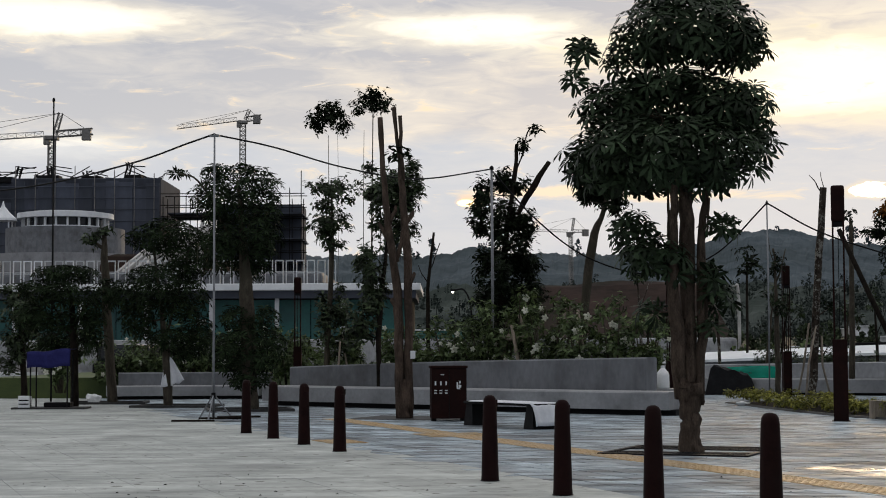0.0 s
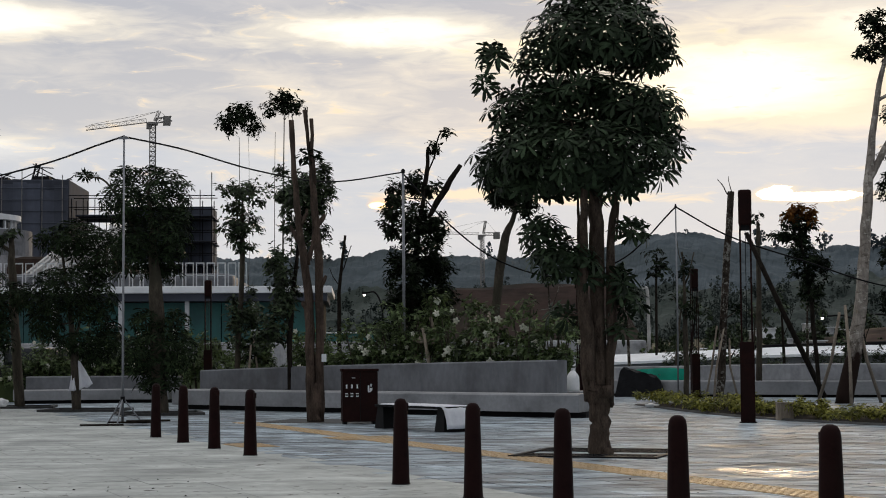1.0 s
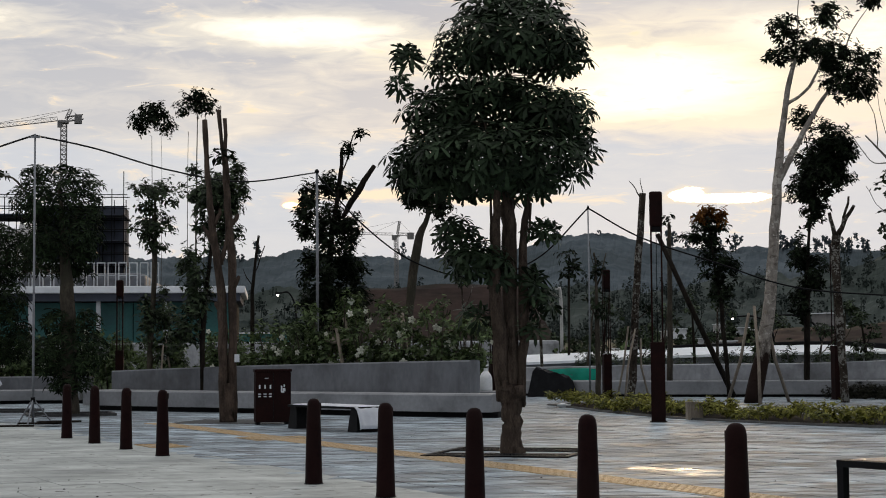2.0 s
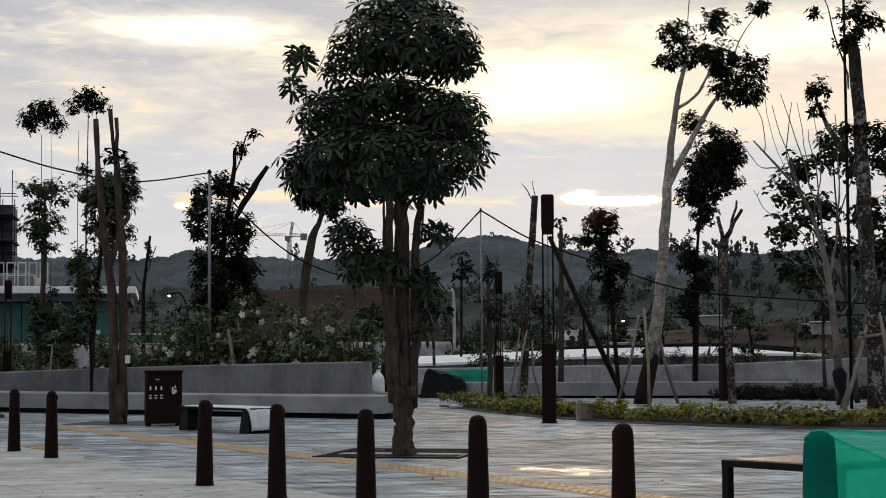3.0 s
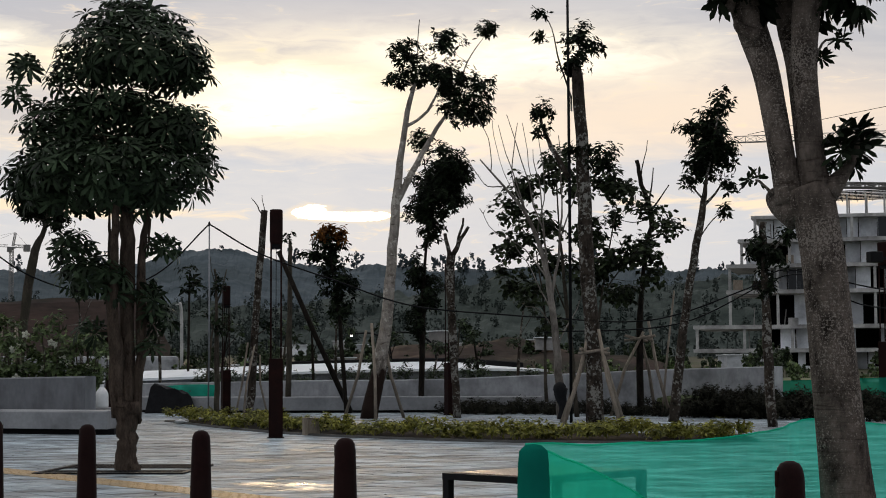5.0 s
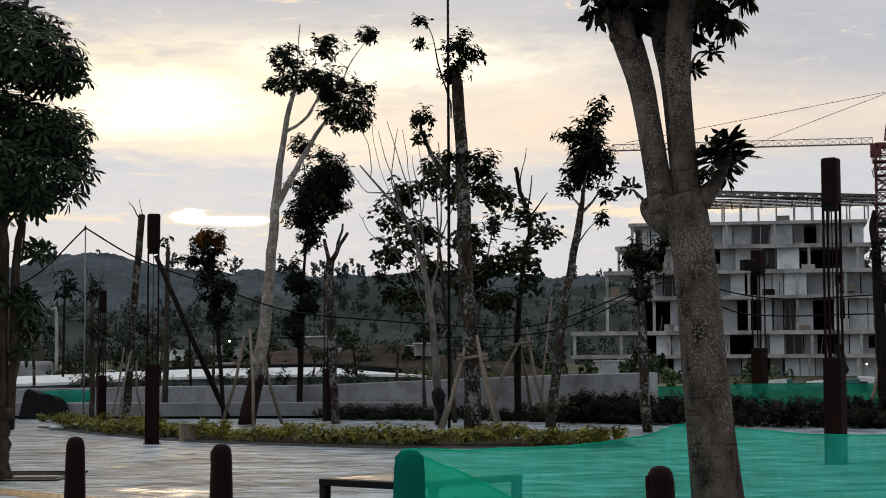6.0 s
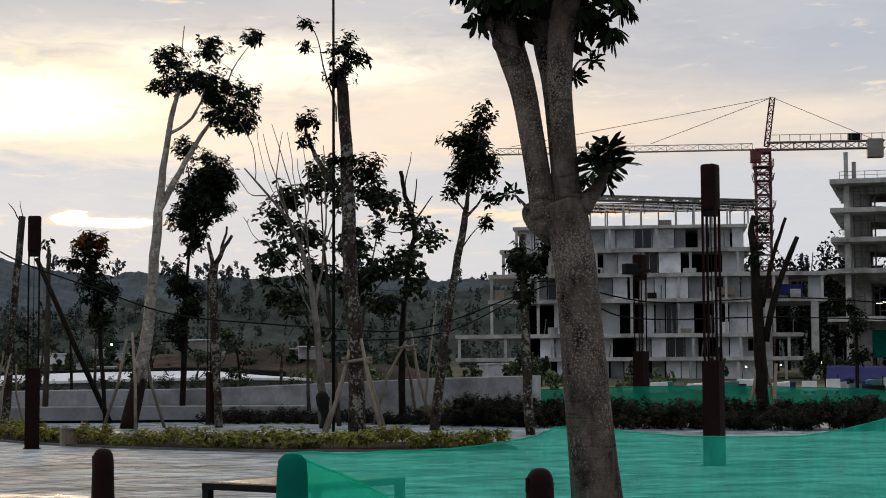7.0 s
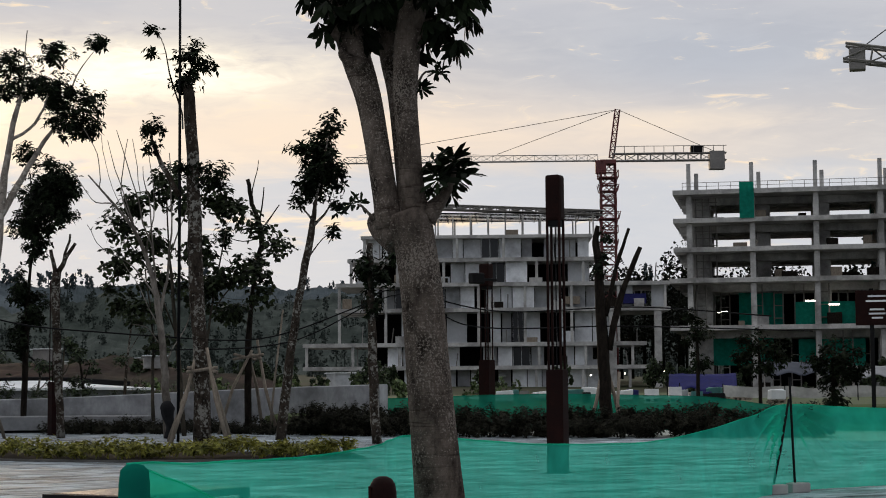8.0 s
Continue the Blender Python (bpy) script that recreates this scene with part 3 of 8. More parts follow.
def foliage(clumps, kind, size, density, plain=True):
    """Leaf blades filling ellipsoids (x, y, z, rx, ry, rz): whorls, sprays or single broad leaves with gaps between."""
    if kind == "shell":
        return whorl_shell(clumps, size, density, plain)
    B, A, U, Ls, Ws, Dr = [], [], [], [], [], []
    for x, y, z, rx, ry, rz in clumps:
        area = (rx * ry + rx * rz + ry * rz) * 4.2
        per = {"whorl": 0.34, "hang": 0.34, "spray": 0.36, "broad": 0.26}[kind] * size / 0.2
        count = max(3, int(density * area / (per * per) * {"whorl": 2.7, "hang": 2.4, "spray": 2.7, "broad": 2.4}[kind]))
        # boughs at uneven reach carry the leaf clusters, with gaps between them
        boughs = max(6, int(13 * math.sqrt(area / 2.0)) + 6)
        bd = unit(rng.normal(size=(boughs, 3)))
        if kind == "whorl":
            bd[:, 2] = np.abs(bd[:, 2]) - 0.12
        reach = rng.uniform(0.35, 1.12, boughs) ** (0.5 if kind == "whorl" else 0.8)
        pick = rng.integers(boughs, size=count)
        spread = 0.36 * rng.uniform(0.6, 1.2, boughs)[pick, None]
        q = bd[pick] * reach[pick, None] + unit(rng.normal(size=(count, 3))) * (rng.uniform(0, 1, (count, 1)) ** 0.5) * spread
        d = unit(q)
        p = np.array([x, y, z]) + q * np.array([rx, ry, rz])
        axis = unit(d * (1.0 if kind == "whorl" else 0.7) + np.array([0, 0, 0.6 if kind == "whorl" else 0.85]) + rng.normal(size=(count, 3)) * 0.25)
        k = {"whorl": 8, "hang": 7, "spray": 7, "broad": 2}[kind]
        spin = rng.uniform(0, 6.28, count)
        ref = unit(np.cross(axis, np.array([0.3, 0.2, 0.9]) + rng.normal(size=(count, 3)) * 0.2))
        ref2 = np.cross(axis, ref)
        for j in range(k):
            an = spin + j * 6.283 / k + rng.normal(size=count) * 0.18
            radial = ref * np.cos(an)[:, None] + ref2 * np.sin(an)[:, None]
            if kind == "whorl":
                a_ = unit(radial + axis * 0.25)
                b_ = p + axis * 0.0
                dr, w = rng.uniform(0.08, 0.40, count), 0.26
            elif kind == "hang":
                a_ = unit(radial * 0.75 - np.array([0, 0, 0.65]) + d * 0.2)
                b_ = p
                dr, w = rng.uniform(0.0, 0.25, count), 0.26
            elif kind == "spray":
                a_ = unit(radial + axis * rng.uniform(-0.4, 0.6, count)[:, None])
                b_ = p + axis * (size * (j / k - 0.5) * 1.3)[None] if np.ndim(size) else p + axis * (size * (j / k - 0.5) * 1.3)
                dr, w = rng.uniform(0.1, 0.5, count), 0.42
            else:
                a_ = unit(radial + rng.normal(size=(count, 3)) * 0.3)
                b_ = p + radial * size * 0.3
                dr, w = rng.uniform(0.0, 0.4, count), 0.85
            B.append(b_), A.append(a_), U.append(unit(axis + rng.normal(size=(count, 3)) * 0.15))
            ln = size * rng.uniform(0.7, 1.2, count)
            Ls.append(ln), Ws.append(ln * w), Dr.append(dr)
    return leaves(np.concatenate(B), np.concatenate(A), np.concatenate(U), np.concatenate(Ls), np.concatenate(Ws), np.concatenate(Dr), plain)


def tree(name, label, xy, bark, stems, clumps, kind, size, density, sprouts=(), leaf=None, sunglow=()):
    """A tree: stems as (sideways, height, radius) runs seen square on, and crown lumps as (sideways, height, half width, half height)."""
    root = thing(name, pose(xy[0], xy[1], 0, 0, 0, -math.degrees(math.atan2(xy[0], xy[1]))), label, "tree")
    far = math.hypot(*xy)
    bm = bmesh.new()
    axes = []
    for i, run in enumerate(stems):
        depth = 0.0 if i == 0 else rng.normal() * 0.25 * min(1.0, abs(run[-1][1] - run[0][1]) * 0.25) + (0.24 if len(run) > 4 and i % 2 else 0.0)
        line = smooth_line([(x, depth * j / max(1, len(run) - 1), z, r) for j, (x, z, r) in enumerate(run)], 4)
        wobble = 0.25 * line[:, 3] * (1 if far < 60 else 0)
        line[1:-1, 0] += rng.normal(size=len(line) - 2) * (np.minimum(wobble[1:-1] * 0.5, 0.012) if far > 20 else 0.0)
        if far > 30 and run[0][2] < 0.06 and i:
            for row in line[1:]:
                row[0] += 0.10 * noise.noise(Vector((row[2] * 1.4, i * 3.7, xy[0]))) + 0.03 * noise.noise(Vector((row[2] * 6.0, i, xy[1])))
        tube(bm, line[:, :3], np.maximum(line[:, 3], 0.006), 14 if far < 20 else 8, True, 0.0 if far < 20 else 0.26 if line[0, 3] < 0.13 else 0.05)
        axes.append(line)
    allp = np.concatenate(axes)
    full = []
    for x, z, rx, rz in clumps:
        y = rng.normal() * 0.35 * rx if len(clumps) > 2 else 0.0
        full.append((x, y, z, rx, max(0.7 * rx, rz), rz))
        # a limb from the nearest lower stem point into the lump
        cand = allp[allp[:, 2] < z + 0.1]
        if len(cand):
            d = np.hypot(cand[:, 0] - x, (cand[:, 2] - z) * 0.7) + np.abs(cand[:, 2] - (z - rx * 0.5)) * 0.3
            s = cand[int(np.argmin(d))]
            r0 = max(0.006, min(s[3] * 0.45, 0.012 + rx * 0.022))
            mid = ((s[0] + x) / 2, y / 2, (s[2] + z) / 2 - 0.12 * abs(x - s[0]))
            ln = smooth_line([(s[0], s[1], s[2], r0), (*mid, r0 * 0.75), (x, y, z, r0 * 0.45)], 3)
            tube(bm, ln[:, :3], ln[:, 3], 6, True)
            for q in range(4):
                e_ = np.array([x, y, z]) + unit(rng.normal(size=3)) * np.array([rx, rx * 0.7, rz]) * 0.55
                tube(bm, [(x, y, z), tuple(e_)], [r0 * 0.4, r0 * 0.15], 5, False)
    part("trunk", bm, bark, root, smooth=True)
    if full:
        v, f_ = foliage(full, kind, size, density, far > 30)
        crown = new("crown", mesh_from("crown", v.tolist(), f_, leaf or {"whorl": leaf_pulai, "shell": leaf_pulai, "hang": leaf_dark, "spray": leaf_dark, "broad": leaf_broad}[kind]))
        crown.parent = root
    # extra clumps whose orange colour paints sun glowing through the crown
    for x, z, rx, rz in sunglow:
        v, f_ = foliage([(x, 0.0, z, rx, rx * 0.8, rz)], kind, size, density * 1.2, far > 30)
        young = new("young_leaves", mesh_from("young_leaves", v.tolist(), f_, leaf_sunglow))
        young.parent = root
        tagged(young, "leaves coloured orange like low sun through them")
    for x, z, rx, rz in sprouts:
        v, f_ = foliage([(x, 0.0, z, rx, rx * 0.8, rz)], "whorl", size * (1.0 if rx > 0.1 else 0.6), density * 0.8, False)
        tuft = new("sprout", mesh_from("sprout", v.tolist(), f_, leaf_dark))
        tuft.parent = root
    return root


# ---------------------------------------------------------------- setting: ground, distance
LINE0, STEP = Vector((-3.33, 28.96)), Vector((0.6357, -1.820))     # the row of bollards: start and spacing
ALONG = STEP.normalized()
ACROSS = Vector((-ALONG.y, ALONG.x))                                # to the plaza side (+x)


def sheet(name, x0, x1, y0, y1, nx, ny, height, mat, label, smooth=True):
    xs, ys = np.linspace(x0, x1, nx), np.linspace(y0, y1, ny)
    v = [(x, y, height(x, y)) for y in ys for x in xs]
    f_ = [(j * nx + i, j * nx + i + 1, (j + 1) * nx + i + 1, (j + 1) * nx + i) for j in range(ny - 1) for i in range(nx - 1)]
    return tagged(new(name, mesh_from(name, v, f_, mat, smooth)), label, kind="structure")


def ground_height(x, y):
    h = -0.14
    if y > 130:
        h += 0.018 * (y - 130) if y < 420 else 5.2
    return h


sheet("ground", -2500, 2500, -400, 2600, 60, 60, ground_height, ground_mix, "rough grass and bare soil reaching to the hills")


def ridge(name, dist, az0, az1, crest, deep, mat, label, bumps, cell):
    """A wooded ridge round the view: crest gives its angle above eye level at an azimuth."""
    nx = int((az1 - az0) / cell)
    ny = 26
    v = []
    for j in range(ny):
        s = j / (ny - 1)
        for i in range(nx):
            az = az0 + (az1 - az0) * i / (nx - 1)
            r = dist - deep * (1 - s)
            top = dist * math.tan(radians(crest(az)))
            z = top * (s ** 1.25) + 1.3 * s
            q = Vector((az * dist * 0.0175 / 26, j * 0.8, dist * 0.01))
            z += (noise.noise(q * 1.0) * 1.6 + noise.noise(q * 3.7) + noise.noise(q * 9.0) * 0.8 + noise.noise(q * 31.0) * 0.6) * bumps * (0.35 + 0.65 * s)
            v.append((r * math.sin(radians(az)), r * math.cos(radians(az)), z if j else -4.0))
    f_ = [(j * nx + i, j * nx + i + 1, (j + 1) * nx + i + 1, (j + 1) * nx + i) for j in range(ny - 1) for i in range(nx - 1)]
    return tagged(new(name, mesh_from(name, v, f_, mat, False)), label, kind="structure")


def far_crest(az):
    c = 3.25 + 0.75 * math.exp(-((az - 10.8) / 2.4) ** 2) + 0.25 * math.exp(-((az - 1.2) / 1.0) ** 2) + 0.18 * math.exp(-((az - 16.0) / 2.0) ** 2)
    return c + 0.20 * math.exp(-((az - 23.0) / 2.2) ** 2) + 0.10 * noise.noise(Vector((az * 0.7, 0, 0))) - 0.6 * max(0, (abs(az - 15) - 45) / 60)


def mid_crest(az):
    return 2.1 + 0.55 * noise.noise(Vector((az * 0.22, 3, 0))) + 0.25 * noise.noise(Vector((az * 0.9, 5, 0))) + (0.8 if az > 20 else 0.8 * max(0.0, (az - 12) / 8) ** 2)


ridge("backdrop_far_ridge", 1500, -75, 105, far_crest, 650, forest_haze, "hazy wooded ridge on the skyline", 2.0, 0.07)
ridge("backdrop_near_ridge", 520, -75, 105, mid_crest, 170, forest_near, "dark wooded slope below the ridge", 1.3, 0.12)


def earth_bank(x, y):
    return 5.3 + 2.4 * noise.noise(Vector((x * 0.03, y * 0.03, 0))) + 0.4 * noise.noise(Vector((x * 0.2, y * 0.2, 4))) + 0.03 * (y - 250)


def bank_shape(x, y):
    s = min(1.0, (y - 205) / 45.0)
    side = 0.35 + 0.65 * min(1.0, max(0.0, (x - 3.0) / 11.0))
    return -0.4 + (earth_bank(x, y) + 5.2) * s * side if s > 0 else -0.5


sheet("ground_red_bank", -6, 38, 205, 330, 80, 30, bank_shape, red_earth, "bare red earth terraces of a building site", False)


def forest(name, count, area, size, label, mat, dense=150):
    """Uncountable far trees: trunks and lumpy leaf masses in one mesh."""
    V, F = [], []
    for i in range(count):
        x, y, z, h = area(i)
        base = len(V)
        k = dense
        d = unit(rng.normal(size=(k, 3)))
        boughs = unit(rng.normal(size=(11, 3))) * rng.uniform(0.35, 0.95, (11, 1))
        q = boughs[rng.integers(11, size=k)] + d * rng.uniform(0.0, 1.0, (k, 1)) ** 0.6 * 0.30
        c = np.array([x, y, z + h * 0.5]) + q * np.array([h * 0.26, h * 0.26, h * 0.45])
        s = size * h * 0.045
        u = unit(rng.normal(size=(k, 3))) * s
        w = unit(np.cross(u, rng.normal(size=(k, 3)))) * s * 0.8
        q = np.stack([c - u - w, c + u - w * 0.6, c + u + w, c - u * 0.7 + w], 1).reshape(-1, 3)
        V.extend(q.tolist())
        F.extend([(base + 4 * m_, base + 4 * m_ + 1, base + 4 * m_ + 2, base + 4 * m_ + 3) for m_ in range(k)])
        b = len(V)
        r = h * 0.02
        V.extend([(x - r, y, z - 1), (x + r, y, z - 1), (x + r * 0.5, y, z + h * 0.7), (x - r * 0.5, y, z + h * 0.7), (x, y - r, z - 1), (x, y + r, z - 1), (x, y + r * 0.5, z + h * 0.7), (x, y - r * 0.5, z + h * 0.7)])
        F.extend([(b, b + 1, b + 2, b + 3), (b + 4, b + 5, b + 6, b + 7)])
    return tagged(new(name, mesh_from(name, V, F, mat)), label, "trees", kind="stuff")


def slope_spot(i):
    az, d = rng.uniform(-12, 62), rng.uniform(330, 515)
    z = d * math.tan(radians(mid_crest(az))) * ((d - 350) / 170 if d > 350 else 0.0) ** 1.25 if d > 350 else 0.6
    return d * math.sin(radians(az)), d * math.cos(radians(az)), z, rng.uniform(4, 9)


def valley_spot(i):
    az, d = rng.uniform(0.5, 60), rng.uniform(150, 210)
    if 27 < az < 50 and d > 170:
        az -= 20
    return d * math.sin(radians(az)), d * math.cos(radians(az)), ground_height(0, d * math.cos(radians(az))), rng.uniform(1.5, 4.5)


forest("far_woods", 1300, slope_spot, 0.7, "dark broken woodland on the far slope", forest_near, 110)
def scrub_spot(i):
    az, d = rng.uniform(5, 34), rng.uniform(78, 150)
    return d * math.sin(radians(az)), d * math.cos(radians(az)), ground_height(0, d * math.cos(radians(az))), rng.uniform(0.7, 2.4)


forest("scrub", 170, scrub_spot, 1.2, "low scrub and weeds on rough ground", leaf_green, 90)
forest("valley_trees", 210, valley_spot, 0.85, "scrubby trees at the edge of the building site", leaf_mid, 420)


def skyline_spot(i):
    az = rng.uniform(26, 32) if i < 14 else rng.uniform(-2, 40)
    d = 1480
    return d * math.sin(radians(az)), d * math.cos(radians(az)), d * math.tan(radians(far_crest(az))) - 4, rng.uniform(10, 26)


forest("skyline_trees", 60, skyline_spot, 1.0, "single tall trees on the skyline of the ridge", forest_haze)



def site_spot(i):
    az, d = rng.uniform(31.5, 46), rng.uniform(255, 300)
    return d * math.sin(radians(az)), d * math.cos(radians(az)), 3.0, rng.uniform(13, 21) * (0.75 if az < 33 else 1.0)


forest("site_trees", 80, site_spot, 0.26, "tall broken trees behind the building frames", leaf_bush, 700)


def red_slope(i_az, i_r):
    """Bare earth rising towards the woods."""
    s = (i_r - 120) / 55.0
    edge = math.sin(math.pi * min(1.0, max(0.0, (i_az - 13) / 14.0))) ** 0.5
    return -0.5 + edge * (4.4 * s ** 0.8 + 1.0 * noise.noise(Vector((i_az * 0.5, i_r * 0.05, 0))) * s + 0.3 * noise.noise(Vector((i_az * 2.5, i_r * 0.2, 3))))


v = []
for j in range(24):
    for i in range(60):
        az, r = 13 + 14 * i / 59, 120 + 55 * j / 23
        v.append((r * math.sin(radians(az)), r * math.cos(radians(az)), red_slope(az, r)))
f_ = [(j * 60 + i, j * 60 + i + 1, (j + 1) * 60 + i + 1, (j + 1) * 60 + i) for j in range(23) for i in range(59)]
tagged(new("ground_red_slope", mesh_from("ground_red_slope", v, f_, red_earth)), "bare red-brown earth slope below the woods", kind="structure")

# raised lawn behind the dark hedge
bm = bmesh.new()
box(bm, 22, 43, -0.3, 110, 110, 0.55, 0.4)
solid("ground_lawn", bm, lawn_green, "raised lawn behind the shrubs")
def raised_bed(name, outline, top, label):
    bm = bmesh.new()
    face = bm.faces.new([bm.verts.new((x, y, -0.3)) for x, y in outline])
    up = bmesh.ops.extrude_face_region(bm, geom=[face])
    bmesh.ops.translate(bm, verts=[g for g in up["geom"] if isinstance(g, bmesh.types.BMVert)], vec=(0, 0, top + 0.3))
    bmesh.ops.recalc_face_normals(bm, faces=bm.faces)
    return solid(name, bm, lawn_green, label)


raised_bed("ground_bed_left", [(-3.9, 45.8), (0.5, 41.7), (4.6, 38.3), (5.2, 41.5), (3.0, 75), (-14, 75), (-14, 52), (-5.2, 52)], 0.62, "raised grass bed behind the curved seat wall")


# ---------------------------------------------------------------- walls
def strip_wall(name, line, thick, z0, z1, mat, label, parent=None, bevel=0.03):
    """A wall along a smooth line; z1 may be one height per point."""
    p = smooth_line([(x, y, h) for (x, y), h in zip(line, z1)], 6)
    d = np.gradient(p[:, :2], axis=0)
    nrm = unit(np.stack([-d[:, 1], d[:, 0]], 1))
    v, f_ = [], []
    for (x, y, h), n_ in zip(p, nrm):
        for o, z in ((0, z0), (0, h - bevel), (bevel, h), (thick - bevel, h), (thick, h - bevel), (thick, z0)):
            v.append((x + n_[0] * o, y + n_[1] * o, z))
    m_ = len(p)
    for i in range(m_ - 1):
        for k in range(5):
            f_.append((i * 6 + k, i * 6 + k + 1, (i + 1) * 6 + k + 1, (i + 1) * 6 + k))
    f_ += [(5, 4, 3, 2, 1, 0), tuple((m_ - 1) * 6 + k for k in range(6))]
    ob = new(name, mesh_from(name, v, f_, mat))
    if parent:
        ob.parent = parent
        return ob
    return tagged(ob, label, kind="structure")


# curved bench wall: backrest wall, seat ledge in front, black strip painting the recess's shade at its foot
seat_wall = thing("seat_wall", pose(0, 0, 0), "curved grey concrete bench wall with a high back", "bench", kind="structure")
back_line = [(-4.05, 45.2), (-2.0, 43.3), (0.2, 41.2), (2.4, 39.2), (4.45, 37.6)]
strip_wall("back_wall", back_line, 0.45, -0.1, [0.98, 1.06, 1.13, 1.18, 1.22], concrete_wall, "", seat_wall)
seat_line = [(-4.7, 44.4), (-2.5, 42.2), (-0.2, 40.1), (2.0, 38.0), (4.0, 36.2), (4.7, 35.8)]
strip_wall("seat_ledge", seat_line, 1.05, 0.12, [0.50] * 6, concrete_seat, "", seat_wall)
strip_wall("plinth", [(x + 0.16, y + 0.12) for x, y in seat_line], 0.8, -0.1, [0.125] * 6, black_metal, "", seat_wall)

seat_wall_b = thing("seat_wall", pose(0, 0, 0), "low grey concrete bench wall beside the street trees", "bench", kind="structure")
line_b = [(-9.6, 50.7), (-8.2, 51.0), (-6.4, 51.2), (-5.2, 51.0)]
strip_wall("back_wall", line_b, 0.4, -0.1, [0.78] * 4, concrete_wall, "", seat_wall_b)
strip_wall("seat_ledge", [(x - 0.2, y - 0.8) for x, y in line_b], 0.85, 0.1, [0.40] * 4, concrete_seat, "", seat_wall_b)
# shade under this ledge is drawn as a black strip too
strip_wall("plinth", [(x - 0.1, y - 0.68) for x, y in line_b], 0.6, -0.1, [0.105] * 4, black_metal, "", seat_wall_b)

seat_wall_c = thing("seat_wall", pose(0, 0, 0), "long curved concrete retaining wall with a low ledge", "wall", kind="structure")
line_c = [(7.2, 56.5), (10.0, 53.6), (13.0, 51.9), (16.5, 50.6), (19.5, 48.6), (22.2, 45.6), (24.0, 42.2)]
strip_wall("back_wall", line_c, 0.4, -0.1, [0.90, 0.95, 1.0, 1.02, 1.15, 1.3, 1.38], wall_pale, "", seat_wall_c)
strip_wall("seat_ledge", [(x - 0.25, y - 0.75) for x, y in line_c[:5]], 0.75, 0.08, [0.5, 0.5, 0.5, 0.5, 0.5], concrete_seat, "", seat_wall_c)
# black strip for the shade below the long ledge
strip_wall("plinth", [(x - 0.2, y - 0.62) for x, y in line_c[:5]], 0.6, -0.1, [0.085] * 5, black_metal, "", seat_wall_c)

bm = bmesh.new()
box(bm, -46, 96, -0.5, 16.5, 105.5, 2.1, 0.2)
solid("pavement_hall_apron", bm, wall_pale, "pale concrete apron in front of the long hall")

# pale oval basin wall with a dark coping behind the retaining wall
basin = thing("low_pavilion", pose(0, 0, 0), "long white curved low roof with a thin dark rim", "roof", kind="structure")
oval = [(9.0, 70.5), (11.5, 67.2), (14.5, 65.6), (18.7, 65.0), (23.0, 64.6), (26.6, 65.6)]
def sloped_roof(name, line, deep, z0, z1, mat, parent):
    """A thin roof sheet rising away from its front edge."""
    p = smooth_line([(x, y, a_, b_) for (x, y), a_, b_ in zip(line, z0, z1)], 6)
    d = np.gradient(p[:, :2], axis=0)
    nrm = unit(np.stack([-d[:, 1], d[:, 0]], 1))
    v, f_ = [], []
    for (x, y, a_, b_), n_ in zip(p, nrm):
        for o, z in ((0, a_), (deep, b_), (deep, b_ - 0.12), (0, a_ - 0.10)):
            v.append((x + n_[0] * o, y + n_[1] * o, z))
    for i in range(len(p) - 1):
        for k in range(4):
            f_.append((i * 4 + k, (i + 1) * 4 + k, (i + 1) * 4 + (k + 1) % 4, i * 4 + (k + 1) % 4))
    f_ += [(0, 1, 2, 3), tuple((len(p) - 1) * 4 + k for k in (3, 2, 1, 0))]
    ob = new(name, mesh_from(name, v, f_, mat))
    ob.parent = parent
    return ob


sloped_roof("roof_sheet", oval, 2.4, [0.95, 1.05, 1.20, 1.31, 1.35, 1.30], [1.30, 1.40, 1.50, 1.60, 1.62, 1.40], white_paint, basin)
strip_wall("wall_face", [(x, y + 0.25) for x, y in oval], 0.3, -0.1, [0.84, 0.94, 1.09, 1.20, 1.24, 1.19], concrete_wall, "", basin)
strip_wall("coping", [(x - 0.1, y + 2.55) for x, y in oval[2:]], 0.3, 1.40, [1.60, 1.72, 1.78, 1.60], black_metal, "", basin)
bm = bmesh.new()
box(bm, 8.5, 56.5, -0.2, 24.0, 63.6, 0.72, 0.3)
solid("ground_bed_middle", bm, lawn_green, "planted bed between retaining wall and basin")


